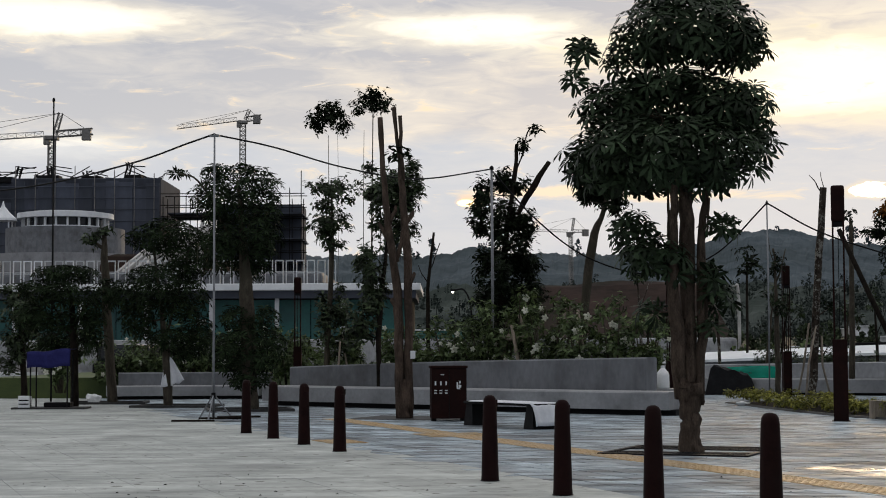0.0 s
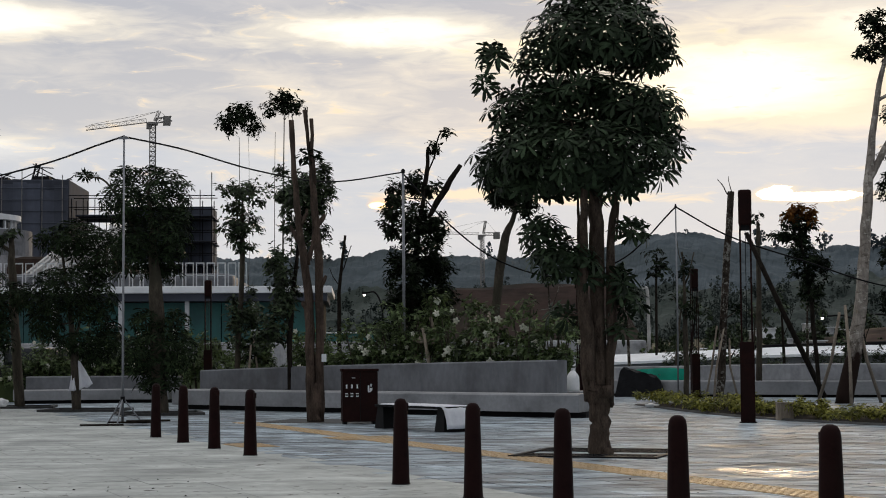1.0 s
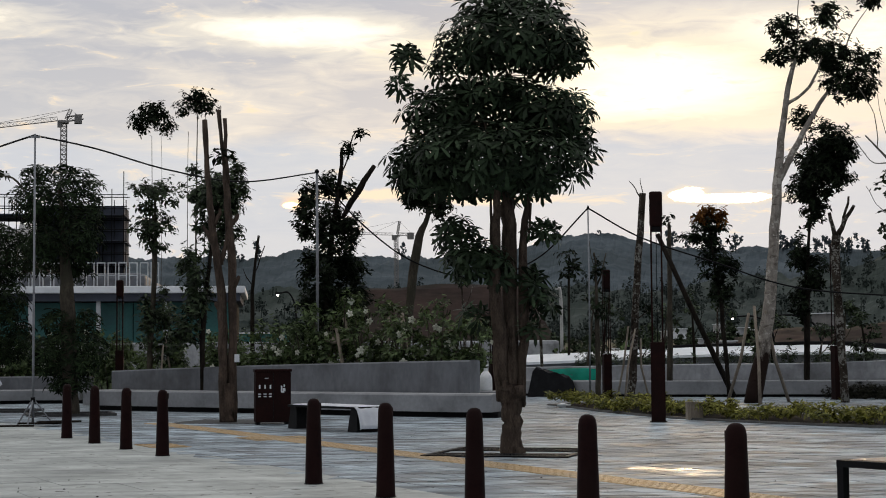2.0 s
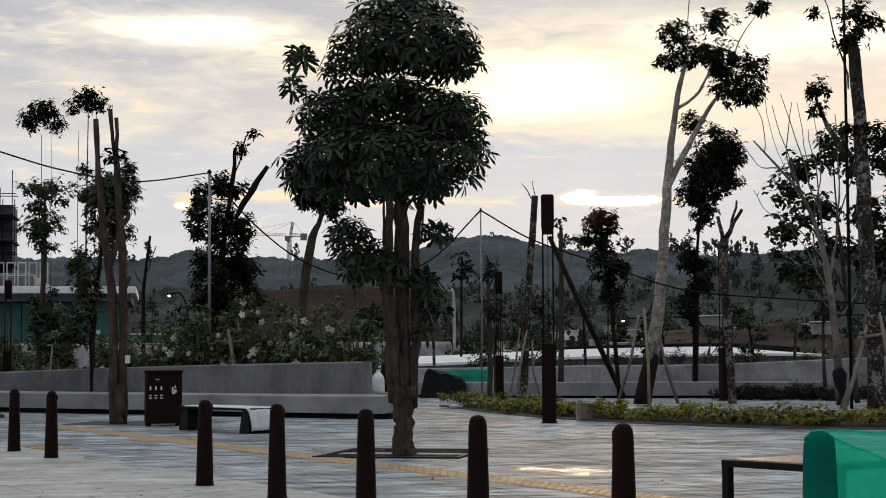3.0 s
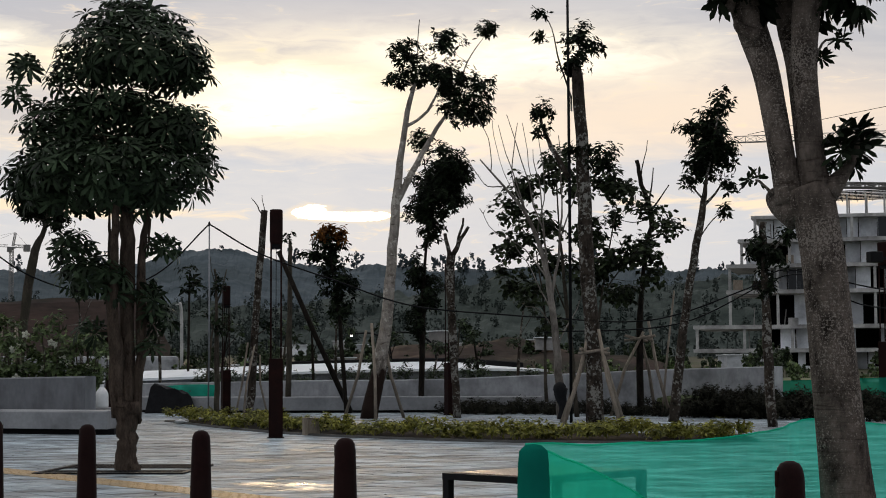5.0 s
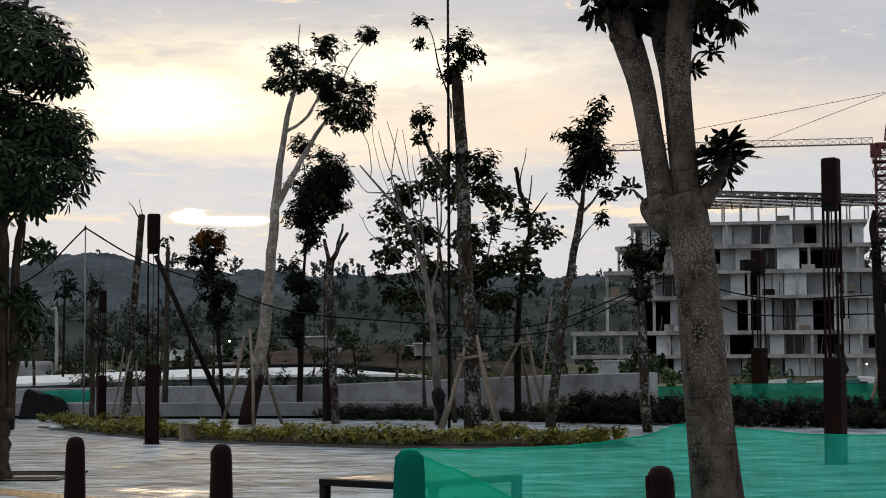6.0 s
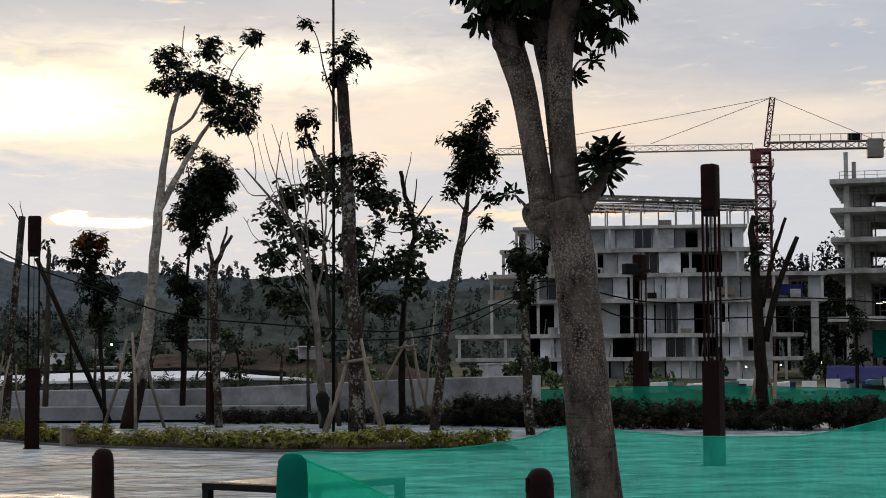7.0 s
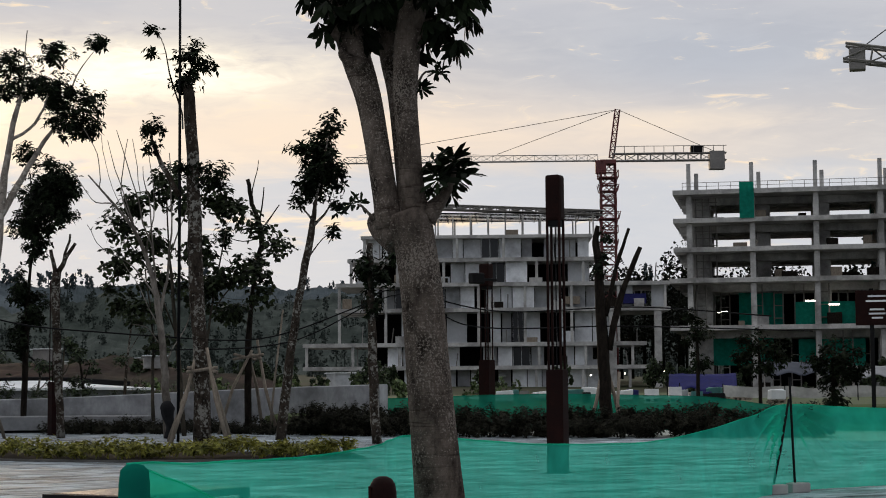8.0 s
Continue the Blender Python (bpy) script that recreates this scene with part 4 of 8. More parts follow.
# ---------------------------------------------------------------- trees
tree("pulai_tree", "large umbrella-crowned pulai tree with clustered trunks beside a square grate", (3.32, 23.16), bark_brown_grey,
     [[(0.01, -0.05, 0.191), (0.0, 0.21, 0.143), (-0.0, 0.49, 0.136), (0.0, 0.72, 0.153), (0.01, 0.83, 0.197), (0.01, 0.94, 0.184)], [(-0.14, 0.8, 0.034), (-0.05, 0.74, 0.041), (0.06, 0.78, 0.041), (0.15, 0.87, 0.031)], [(0.16, 0.77, 0.031), (0.07, 0.83, 0.034), (-0.04, 0.81, 0.034), (-0.12, 0.94, 0.024)], [(0.15, 0.8, 0.041), (0.17, 0.69, 0.031), (0.17, 0.62, 0.017)], [(-0.10, 0.71, 0.098), (-0.165, 1.52, 0.098), (-0.19, 2.28, 0.074), (-0.19, 2.97, 0.055), (-0.16, 3.59, 0.045), (-0.23, 4.12, 0.025), (-0.33, 4.48, 0.015)], [(0.01, 0.71, 0.10), (0.02, 1.52, 0.088), (-0.01, 2.43, 0.100), (-0.02, 3.13, 0.105), (-0.03, 3.82, 0.06), (-0.01, 4.32, 0.027), (-0.02, 4.75, 0.017), (-0.03, 5.22, 0.011)], [(0.11, 0.71, 0.085), (0.175, 1.51, 0.074), (0.18, 2.43, 0.070), (0.21, 3.2, 0.050), (0.31, 3.74, 0.03), (0.36, 4.2, 0.019), (0.27, 4.74, 0.013)], [(-0.24, 2.51, 0.017), (-0.25, 3.05, 0.024), (-0.25, 3.55, 0.013)], [(0.26, 2.89, 0.017), (0.3, 3.43, 0.013)]],
     [(0.04, 5.74, 1.0, 0.52), (0.05, 6.10, 0.80, 0.42), (0.60, 5.64, 0.58, 0.40), (-0.52, 5.60, 0.56, 0.38), (0.02, 6.32, 0.52, 0.26), (0.86, 5.44, 0.30, 0.22), (-0.85, 5.34, 0.34, 0.22),
      (-0.18, 4.76, 1.08, 0.50), (0.58, 4.66, 0.64, 0.42), (-0.92, 4.68, 0.60, 0.40), (-0.12, 4.98, 0.66, 0.24), (0.86, 4.42, 0.38, 0.26), (-0.62, 5.02, 0.36, 0.22),
      (-0.26, 4.10, 1.22, 0.50), (-1.18, 4.02, 0.60, 0.40), (0.62, 4.08, 0.62, 0.42), (-0.24, 3.80, 1.06, 0.32), (0.34, 3.84, 0.74, 0.30), (-0.98, 3.76, 0.48, 0.26),
      (-1.40, 5.50, 0.24, 0.22), (-1.50, 5.10, 0.22, 0.20), (-1.24, 4.92, 0.28, 0.22), (-0.74, 3.0, 0.36, 0.32), (-0.45, 2.66, 0.46, 0.30), (-0.15, 2.46, 0.26, 0.20), (0.46, 3.06, 0.28, 0.20), (0.38, 2.08, 0.30, 0.28), (0.30, 2.40, 0.20, 0.2), (-0.48, 1.92, 0.24, 0.18), (0.28, 1.68, 0.2, 0.16)],
     "shell", 0.21, 1.0)
tree("leaning_tree", "slanting pruned tree with a small leafy crown behind the seat wall", (3.59, 45.86), bark_grey,
     [[(-0.0, -0.05, 0.12), (0.21, 2.6, 0.12), (0.42, 4.26, 0.12), (0.73, 5.1, 0.066), (0.89, 5.93, 0.05)]],
     [(0.62, 5.86, 0.64, 0.68), (0.32, 6.09, 0.46, 0.46), (0.99, 5.48, 0.43, 0.46), (0.16, 5.56, 0.3, 0.3)],
     "spray", 0.177, 1)
tree("pruned_tree", "tall brown tree pruned back to bare upright stems", (-0.81, 34.99), bark_brown,
     [[(-0.05, -0.05, 0.122), (-0.09, 1.16, 0.097), (-0.13, 2.55, 0.087), (-0.28, 3.65, 0.076), (-0.39, 4.75, 0.061), (-0.48, 6.18, 0.051)], [(0.08, -0.02, 0.102), (0.1, 1.62, 0.087), (0.07, 3.24, 0.087), (0.0, 4.4, 0.076), (-0.1, 5.45, 0.038), (-0.19, 6.39, 0.046)], [(0.0, 4.87, 0.046), (-0.09, 6.21, 0.041)], [(-0.23, 3.47, 0.051), (-0.53, 4.0, 0.036)], [(-0.10, 2.2, 0.06), (-0.21, 2.38, 0.05), (-0.25, 2.45, 0.03)], [(0.09, 2.7, 0.06), (0.20, 2.9, 0.045), (0.23, 2.98, 0.03)],
      [(-0.30, 4.0, 0.05), (-0.2, 4.2, 0.04), (-0.17, 4.35, 0.03)], [(0.04, 4.0, 0.06), (0.17, 4.15, 0.05), (0.2, 4.25, 0.03)], [(0.0, 0.0, 0.17), (0.0, 0.22, 0.13), (0.02, 0.5, 0.10), (0.03, 0.8, 0.06)], [(-0.13, 3.2, 0.05), (-0.04, 3.5, 0.045), (0.02, 3.9, 0.03)]],
     [(-0.1, 5.48, 0.19, 0.16)],
     "spray", 0.189, 1)
tree("street_tree", "slender dark-leaved tree behind pruned stems", (-1.60, 42.97), bark_dark,
     [[(0.0, -0.05, 0.063), (0.0, 2.25, 0.063), (0.26, 4.53, 0.035), (0.41, 5.96, 0.023)]],
     [(0.27, 5.32, 0.65, 0.78), (-0.05, 5.6, 0.43, 0.54), (0.66, 5.46, 0.4, 0.71), (0.41, 4.53, 0.57, 0.43), (-0.24, 3.53, 0.34, 0.6), (-0.19, 2.68, 0.37, 0.57), (-0.45, 1.97, 0.37, 0.43)],
     "spray", 0.171, 1.2, leaf=leaf_mid)
tree("tall_tree", "far tall thin tree with a flat crown", (-8.34, 124.72), bark_grey,
     [[(0.04, -0.05, 0.036), (0.04, 9.36, 0.036), (-0.04, 17.25, 0.018)], [(0.66, 2.34, 0.036), (0.66, 9.36, 0.018), (0.66, 17.46, 0.011)]],
     [(0.0, 18.71, 1.4, 0.99), (-0.83, 18.16, 0.83, 0.74), (0.83, 18.09, 0.83, 0.66), (-0.08, 19.25, 0.99, 0.5)],
     "spray", 0.33, 0.8)
tree("tall_tree", "far tall thin tree with a flat crown", (-5.22, 124.89), bark_grey,
     [[(-0.0, -0.05, 0.055), (0.01, 9.36, 0.055), (0.11, 18.93, 0.036)], [(-0.66, 2.34, 0.036), (-0.52, 17.68, 0.018)], [(0.58, 2.33, 0.036), (0.69, 18.93, 0.018)]],
     [(0.03, 19.85, 1.24, 0.83), (-0.89, 19.35, 0.58, 0.58), (0.94, 19.56, 0.58, 0.58), (-0.1, 20.4, 0.83, 0.5)],
     "spray", 0.33, 0.8)
tree("street_tree", "slender young tree with narrow leafy crown and pale trunk", (-3.20, 46.89), bark_grey,
     [[(-0.06, -0.05, 0.082), (0.06, 2.34, 0.075), (0.15, 4.05, 0.062), (0.14, 5.92, 0.021)]],
     [(0.11, 5.69, 0.53, 0.47), (-0.28, 5.92, 0.28, 0.22), (0.53, 5.84, 0.28, 0.34), (0.11, 4.98, 0.62, 0.5), (0.11, 4.52, 0.47, 0.28), (-0.12, 2.34, 0.31, 0.62), (0.42, 2.65, 0.31, 0.62), (0.34, 1.57, 0.47, 0.37)],
     "spray", 0.171, 0.8, leaf=leaf_mid)
tree("street_tree", "broad dark green tree with leafy trunk at the plaza edge", (-4.54, 39.94), bark_grey,
     [[(0.09, -0.05, 0.164), (-0.0, 1.15, 0.175), (-0.06, 2.73, 0.164), (-0.17, 4.32, 0.072), (-0.28, 5.38, 0.036)], [(-0.14, 3.66, 0.043), (-0.67, 4.58, 0.033), (-1.2, 5.37, 0.025), (-1.65, 5.53, 0.014)], [(-0.12, 4.05, 0.043), (0.25, 4.85, 0.029)]],
     [(-0.54, 4.98, 0.82, 0.66), (0.12, 5.18, 0.66, 0.6), (-0.74, 5.54, 0.48, 0.29), (-1.69, 5.56, 0.29, 0.16), (0.19, 4.19, 0.61, 0.8), (-0.6, 3.92, 0.66, 0.66), (-0.01, 3.39, 0.53, 0.35), (-0.15, 5.65, 0.4, 0.24), (-0.0, 1.68, 0.64, 0.48), (0.19, 1.15, 0.56, 0.4), (-0.26, 1.02, 0.37, 0.32), (-0.14, 2.07, 0.4, 0.27), (0.51, 4.72, 0.27, 0.4), (-0.53, 1.42, 0.43, 0.48), (0.52, 1.54, 0.4, 0.48), (-0.0, 0.73, 0.58, 0.24), (-0.33, 2.2, 0.4, 0.32), (0.39, 2.2, 0.35, 0.32)],
     "shell", 0.20, 0.75, leaf=leaf_street)
tree("street_tree", "bushy street tree with a white bag tied to its trunk", (-6.87, 42.85), bark_grey,
     [[(0.0, -0.05, 0.126), (-0.05, 1.14, 0.107), (-0.2, 2.56, 0.047), (-0.39, 3.97, 0.031)], [(-0.09, 1.71, 0.035), (0.29, 3.12, 0.027), (0.57, 4.12, 0.02)]],
     [(0.0, 4.26, 0.92, 0.52), (-0.34, 2.98, 0.83, 0.69), (0.36, 2.7, 0.66, 0.69), (-0.75, 2.27, 0.52, 0.6), (0.5, 3.69, 0.66, 0.55), (0.02, 1.71, 0.66, 0.34), (0.74, 3.98, 0.49, 0.49), (-0.83, 4.25, 0.37, 0.23), (0.72, 1.85, 0.49, 0.57), (0.44, 1.42, 0.49, 0.29), (-1.17, 2.84, 0.34, 0.43)],
     "shell", 0.20, 0.75, leaf=leaf_street)
tree("street_tree", "bare slim trunk with two small leaf tufts", (-8.84, 45.65), bark_grey,
     [[(0.04, -0.05, 0.135), (-0.09, 1.74, 0.122), (-0.19, 3.55, 0.108), (-0.23, 4.68, 0.054)], [(-0.22, 4.15, 0.054), (-0.51, 4.38, 0.025)]],
     [(-0.58, 4.39, 0.23, 0.17), (-0.2, 4.64, 0.22, 0.17), (-0.4, 4.53, 0.15, 0.12)],
     "spray", 0.177, 0.9, leaf=leaf_mid)
tree("street_tree", "spreading umbrella-shaped street tree in shade", (-9.28, 43.01), bark_dark,
     [[(0.03, -0.05, 0.109), (-0.01, 1.72, 0.09), (-0.14, 3.14, 0.036)], [(-0.04, 1.72, 0.032), (-0.72, 2.85, 0.024)], [(-0.02, 2.0, 0.032), (0.46, 2.86, 0.02)]],
     [(-0.17, 3.37, 0.81, 0.29), (-0.92, 2.97, 0.58, 0.29), (-0.44, 2.85, 0.73, 0.38), (0.26, 2.64, 0.55, 0.47), (-0.43, 2.22, 0.64, 0.32), (0.47, 1.72, 0.38, 0.49), (-0.99, 2.29, 0.58, 0.44), (-0.29, 1.58, 0.73, 0.49), (0.4, 2.29, 0.44, 0.58), (0.81, 2.86, 0.35, 0.44)],
     "shell", 0.20, 0.75, leaf=leaf_street)
tree("street_tree", "small dense street tree in shade", (-11.20, 45.65), bark_dark,
     [[(0.03, -0.05, 0.096), (-0.04, 1.75, 0.068), (-0.08, 2.65, 0.03)]],
     [(-0.05, 2.58, 0.47, 0.62), (-0.16, 1.75, 0.4, 0.56), (0.2, 2.05, 0.37, 0.47), (-0.32, 2.95, 0.31, 0.31), (-0.37, 1.15, 0.31, 0.31)],
     "spray", 0.177, 1.1, leaf=leaf_mid)
tree("cut_tree", "dense dark tree with cut limbs behind the seat wall", (1.51, 47.98), bark_dark,
     [[(0.08, -0.05, 0.126), (0.14, 2.98, 0.126), (0.31, 4.89, 0.069), (0.54, 6.48, 0.061), (0.58, 7.2, 0.043)], [(0.58, 5.2, 0.061), (0.95, 5.84, 0.091), (1.5, 6.68, 0.063)], [(0.54, 6.16, 0.022), (0.92, 7.52, 0.021), (1.15, 7.6, 0.009)]],
     [(0.15, 4.97, 0.67, 0.73), (0.43, 6.08, 0.51, 0.44), (0.75, 7.18, 0.21, 0.19), (-0.32, 5.93, 0.29, 0.41), (1.12, 7.6, 0.22, 0.11), (0.02, 3.77, 0.76, 0.7), (0.81, 4.01, 0.48, 0.82), (0.09, 2.66, 0.89, 0.7), (0.88, 2.66, 0.57, 0.63), (-0.15, 1.87, 0.73, 0.57), (-0.45, 5.13, 0.32, 0.48), (0.74, 4.88, 0.41, 0.48)],
     "spray", 0.177, 1.25)
tree("dead_tree", "thin dead tree with bare forked stems", (-0.46, 52.00), bark_dark,
     [[(0.0, -0.05, 0.068), (-0.01, 2.78, 0.06), (0.08, 4.16, 0.045), (0.19, 4.99, 0.038)], [(0.04, 3.81, 0.018), (0.36, 4.68, 0.014)], [(-0.01, 3.47, 0.018), (-0.21, 3.99, 0.009)]],
     [],
     "spray", 0.177, 1)
tree("forked_tree", "pale leaning tree forking into two limbs with high tufted crown", (12.95, 44.67), bark_forked,
     [[(-0.05, -0.05, 0.245), (0.24, 1.36, 0.197), (0.49, 3.21, 0.157), (0.64, 5.07, 0.136), (0.74, 6.08, 0.122), (0.87, 7.4, 0.088), (1.1, 8.73, 0.068), (1.36, 9.6, 0.025)], [(0.68, 5.85, 0.102), (1.29, 7.01, 0.075), (1.84, 7.99, 0.061), (2.31, 8.72, 0.025), (2.71, 9.89, 0.02), (3.23, 10.67, 0.008)], [(0.91, 7.95, 0.048), (1.61, 8.46, 0.041), (2.01, 9.43, 0.017)], [(1.31, 9.75, 0.013), (1.36, 11.01, 0.014)]],
     [(0.96, 10.07, 0.53, 0.4), (1.31, 9.52, 0.71, 0.31), (2.1, 10.29, 0.49, 0.4), (2.78, 9.11, 0.68, 0.46), (2.39, 8.56, 0.65, 0.46), (3.24, 10.86, 0.34, 0.25), (2.17, 9.43, 0.68, 0.43), (3.09, 8.4, 0.37, 0.37), (0.77, 9.37, 0.37, 0.22)],
     "spray", 0.171, 1.1)
tree("street_tree", "upright dark-crowned tree with round leafy head", (16.21, 50.16), bark_dark,
     [[(-0.05, -0.05, 0.092), (0.0, 2.75, 0.085), (0.07, 4.5, 0.048), (0.22, 5.9, 0.038)]],
     [(0.8, 7.87, 0.7, 0.49), (0.02, 8.46, 0.42, 0.32), (0.48, 7.13, 0.84, 0.63), (0.09, 6.25, 0.63, 0.6), (0.22, 5.58, 0.39, 0.42), (0.88, 6.6, 0.6, 0.53), (1.23, 7.47, 0.39, 0.53), (-0.19, 4.32, 0.35, 0.53), (0.24, 3.79, 0.42, 0.63), (-0.12, 2.92, 0.35, 0.7), (0.44, 6.69, 0.77, 0.63), (0.71, 7.39, 0.7, 0.53)],
     "spray", 0.171, 1.3)
tree("cut_tree", "dark trunk pruned to a bare fork", (15.28, 44.25), bark_blotch,
     [[(0.03, -0.05, 0.116), (-0.06, 1.66, 0.103), (-0.15, 3.52, 0.116), (-0.12, 4.45, 0.123)], [(-0.16, 4.37, 0.068), (-0.29, 5.08, 0.041)], [(-0.09, 4.45, 0.075), (0.11, 4.84, 0.055), (0.36, 5.26, 0.041)], [(0.05, 4.76, 0.041), (0.18, 5.51, 0.027)]],
     [],
     "spray", 0.177, 1)
tree("dead_tree", "dry grey tree with bare spreading twigs", (17.34, 41.77), bark_pale,
     [[(0.04, -0.05, 0.132), (-0.05, 1.63, 0.099), (-0.21, 3.12, 0.086), (-0.43, 4.32, 0.066), (-0.91, 5.53, 0.046), (-2.09, 6.94, 0.02)], [(-0.23, 3.42, 0.032), (-0.59, 5.67, 0.02), (-1.33, 8.13, 0.008)], [(-0.43, 4.32, 0.028), (-1.1, 6.28, 0.016), (-1.63, 7.88, 0.008)], [(-0.28, 3.87, 0.024), (-0.48, 5.97, 0.016), (-0.68, 7.18, 0.008)], [(-0.1, 2.53, 0.024), (-0.61, 3.72, 0.012), (-1.19, 4.63, 0.008)], [(-0.96, 5.6, 0.012), (-1.47, 6.59, 0.008), (-1.75, 7.96, 0.008)], [(-0.72, 6.42, 0.012), (-0.88, 7.94, 0.008)],
      [(-0.21, 3.12, 0.045), (0.05, 4.6, 0.03), (0.12, 6.2, 0.018), (0.0, 7.6, 0.010)], [(0.08, 4.9, 0.02), (0.5, 6.1, 0.014), (0.62, 7.3, 0.009)], [(-0.91, 5.53, 0.024), (-1.2, 6.5, 0.016), (-1.1, 7.9, 0.009)],
      [(-1.5, 6.2, 0.018), (-2.0, 6.3, 0.012), (-2.6, 7.2, 0.008)], [(-1.8, 6.6, 0.014), (-1.9, 7.5, 0.010), (-2.3, 8.2, 0.008)], [(-0.3, 3.7, 0.026), (-0.9, 4.5, 0.016), (-1.7, 5.0, 0.010), (-2.1, 5.6, 0.008)],
      [(-0.05, 1.9, 0.022), (0.45, 2.9, 0.014), (0.8, 4.1, 0.009)], [(-0.12, 2.4, 0.02), (-0.5, 2.9, 0.012), (-0.9, 3.0, 0.008)], [(-0.55, 4.8, 0.02), (-0.4, 6.2, 0.013), (-0.55, 7.7, 0.008)]],
     [],
     "spray", 0.177, 1)
tree("staked_tree", "tall pruned tree with lichened trunk held by wooden stakes", (16.98, 38.66), bark_blotch,
     [[(0.01, -0.05, 0.235), (-0.04, 1.89, 0.185), (-0.16, 3.97, 0.185), (-0.21, 5.64, 0.173), (-0.27, 7.19, 0.154), (-0.35, 8.46, 0.148), (-0.37, 9.09, 0.084)], [(-0.58, 6.07, 0.074), (-0.93, 6.71, 0.068), (-1.2, 7.28, 0.034), (-1.28, 7.71, 0.023)], [(-0.5, 7.76, 0.025), (-0.78, 9.18, 0.019), (-1.02, 10.04, 0.012), (-1.46, 10.48, 0.008)]],
     [(-0.23, 9.47, 0.53, 0.42), (-0.4, 8.99, 0.42, 0.28), (-1.27, 7.81, 0.38, 0.24), (-1.28, 7.33, 0.25, 0.18), (0.01, 6.69, 0.53, 0.45), (-1.22, 9.69, 0.22, 0.11), (-1.26, 10.26, 0.25, 0.08)],
     "spray", 0.171, 1.0)
tree("broadleaf_tree", "open multi-stemmed tree with large round leaves", (18.53, 43.44), bark_grey,
     [[(-0.0, -0.05, 0.069), (-0.27, 3.19, 0.055), (-0.46, 5.38, 0.026), (-0.52, 6.95, 0.013)], [(0.38, 0.41, 0.062), (0.73, 3.49, 0.03), (1.15, 5.82, 0.013)], [(-0.27, 2.88, 0.026), (-1.09, 4.61, 0.017), (-1.85, 5.87, 0.009)], [(0.81, 3.49, 0.021), (1.82, 4.72, 0.017), (2.73, 5.32, 0.009)], [(-0.84, 0.41, 0.055), (-0.89, 2.58, 0.03), (-1.09, 4.61, 0.017)]],
     [(-0.44, 7.02, 0.57, 0.5), (0.01, 6.46, 0.57, 0.47), (-1.3, 6.49, 0.72, 0.44), (-1.85, 5.72, 0.53, 0.38), (0.86, 6.6, 0.53, 0.5), (1.39, 6.2, 0.57, 0.44), (-1.01, 5.31, 0.78, 0.47), (-1.86, 4.78, 0.57, 0.38), (0.3, 5.13, 0.72, 0.47), (2.01, 5.61, 0.53, 0.35), (2.61, 5.25, 0.44, 0.31), (1.74, 4.56, 0.66, 0.47), (0.9, 4.42, 0.66, 0.5), (-0.71, 4.37, 0.66, 0.38), (-1.88, 3.84, 0.41, 0.41), (2.11, 3.94, 0.47, 0.31), (-1.11, 3.42, 0.60, 0.38), (0.28, 3.96, 0.60, 0.40), (1.19, 3.49, 0.66, 0.36), (-0.6, 2.6, 0.45, 0.3)],
     "broad", 0.175, 1.0)
tree("cut_tree", "bent pruned tree with bare stub and thin twigs", (20.76, 44.08), bark_dark,
     [[(0.0, -0.05, 0.1), (0.0, 2.59, 0.093), (0.16, 4.5, 0.053), (0.37, 5.61, 0.078), (0.1, 6.58, 0.064), (-0.04, 7.29, 0.057)], [(0.31, 5.93, 0.029), (0.46, 7.05, 0.014)], [(0.31, 5.77, 0.029), (0.88, 6.56, 0.014)], [(0.08, 6.74, 0.021), (0.28, 7.86, 0.008)]],
     [(-0.7, 5.64, 0.26, 0.32), (0.23, 4.82, 0.32, 0.39)],
     "spray", 0.177, 0.8)
tree("street_tree", "slim young tree with lichened trunk and narrow crown", (19.03, 38.48), bark_blotch,
     [[(-0.0, -0.05, 0.138), (0.22, 1.88, 0.113), (0.47, 3.55, 0.101), (0.78, 5.22, 0.088), (0.93, 6.2, 0.035), (1.23, 7.73, 0.016)], [(0.78, 5.36, 0.044), (1.34, 6.05, 0.016)], [(0.85, 5.5, 0.031), (0.38, 6.07, 0.012)], [(0.63, 4.38, 0.019), (1.05, 5.07, 0.013), (1.39, 5.28, 0.008)]],
     [(1.08, 7.06, 0.51, 0.51), (0.57, 7.41, 0.43, 0.13), (1.27, 8.04, 0.24, 0.37), (0.69, 6.56, 0.37, 0.29), (1.42, 6.67, 0.29, 0.34), (0.45, 6.07, 0.23, 0.21), (1.44, 5.93, 0.24, 0.17), (1.4, 5.28, 0.24, 0.13), (1.03, 7.6, 0.4, 0.31), (1.01, 6.9, 0.43, 0.49), (0.87, 6.48, 0.4, 0.31)],
     "spray", 0.177, 1.15)
tree("street_tree", "leaning dark-leaved tree propped by a pole", (13.13, 47.95), bark_dark,
     [[(0.03, -0.05, 0.058), (-0.16, 2.68, 0.058), (-0.35, 4.01, 0.032), (-0.47, 5.0, 0.023)]],
     [(-0.44, 4.92, 0.66, 0.53), (-0.23, 4.04, 0.59, 0.53), (-0.12, 3.21, 0.4, 0.5), (-1.01, 4.71, 0.36, 0.15)],
     "spray", 0.177, 1.2, sunglow=[(-0.60, 5.36, 0.42, 0.22), (-0.2, 5.28, 0.3, 0.2)])
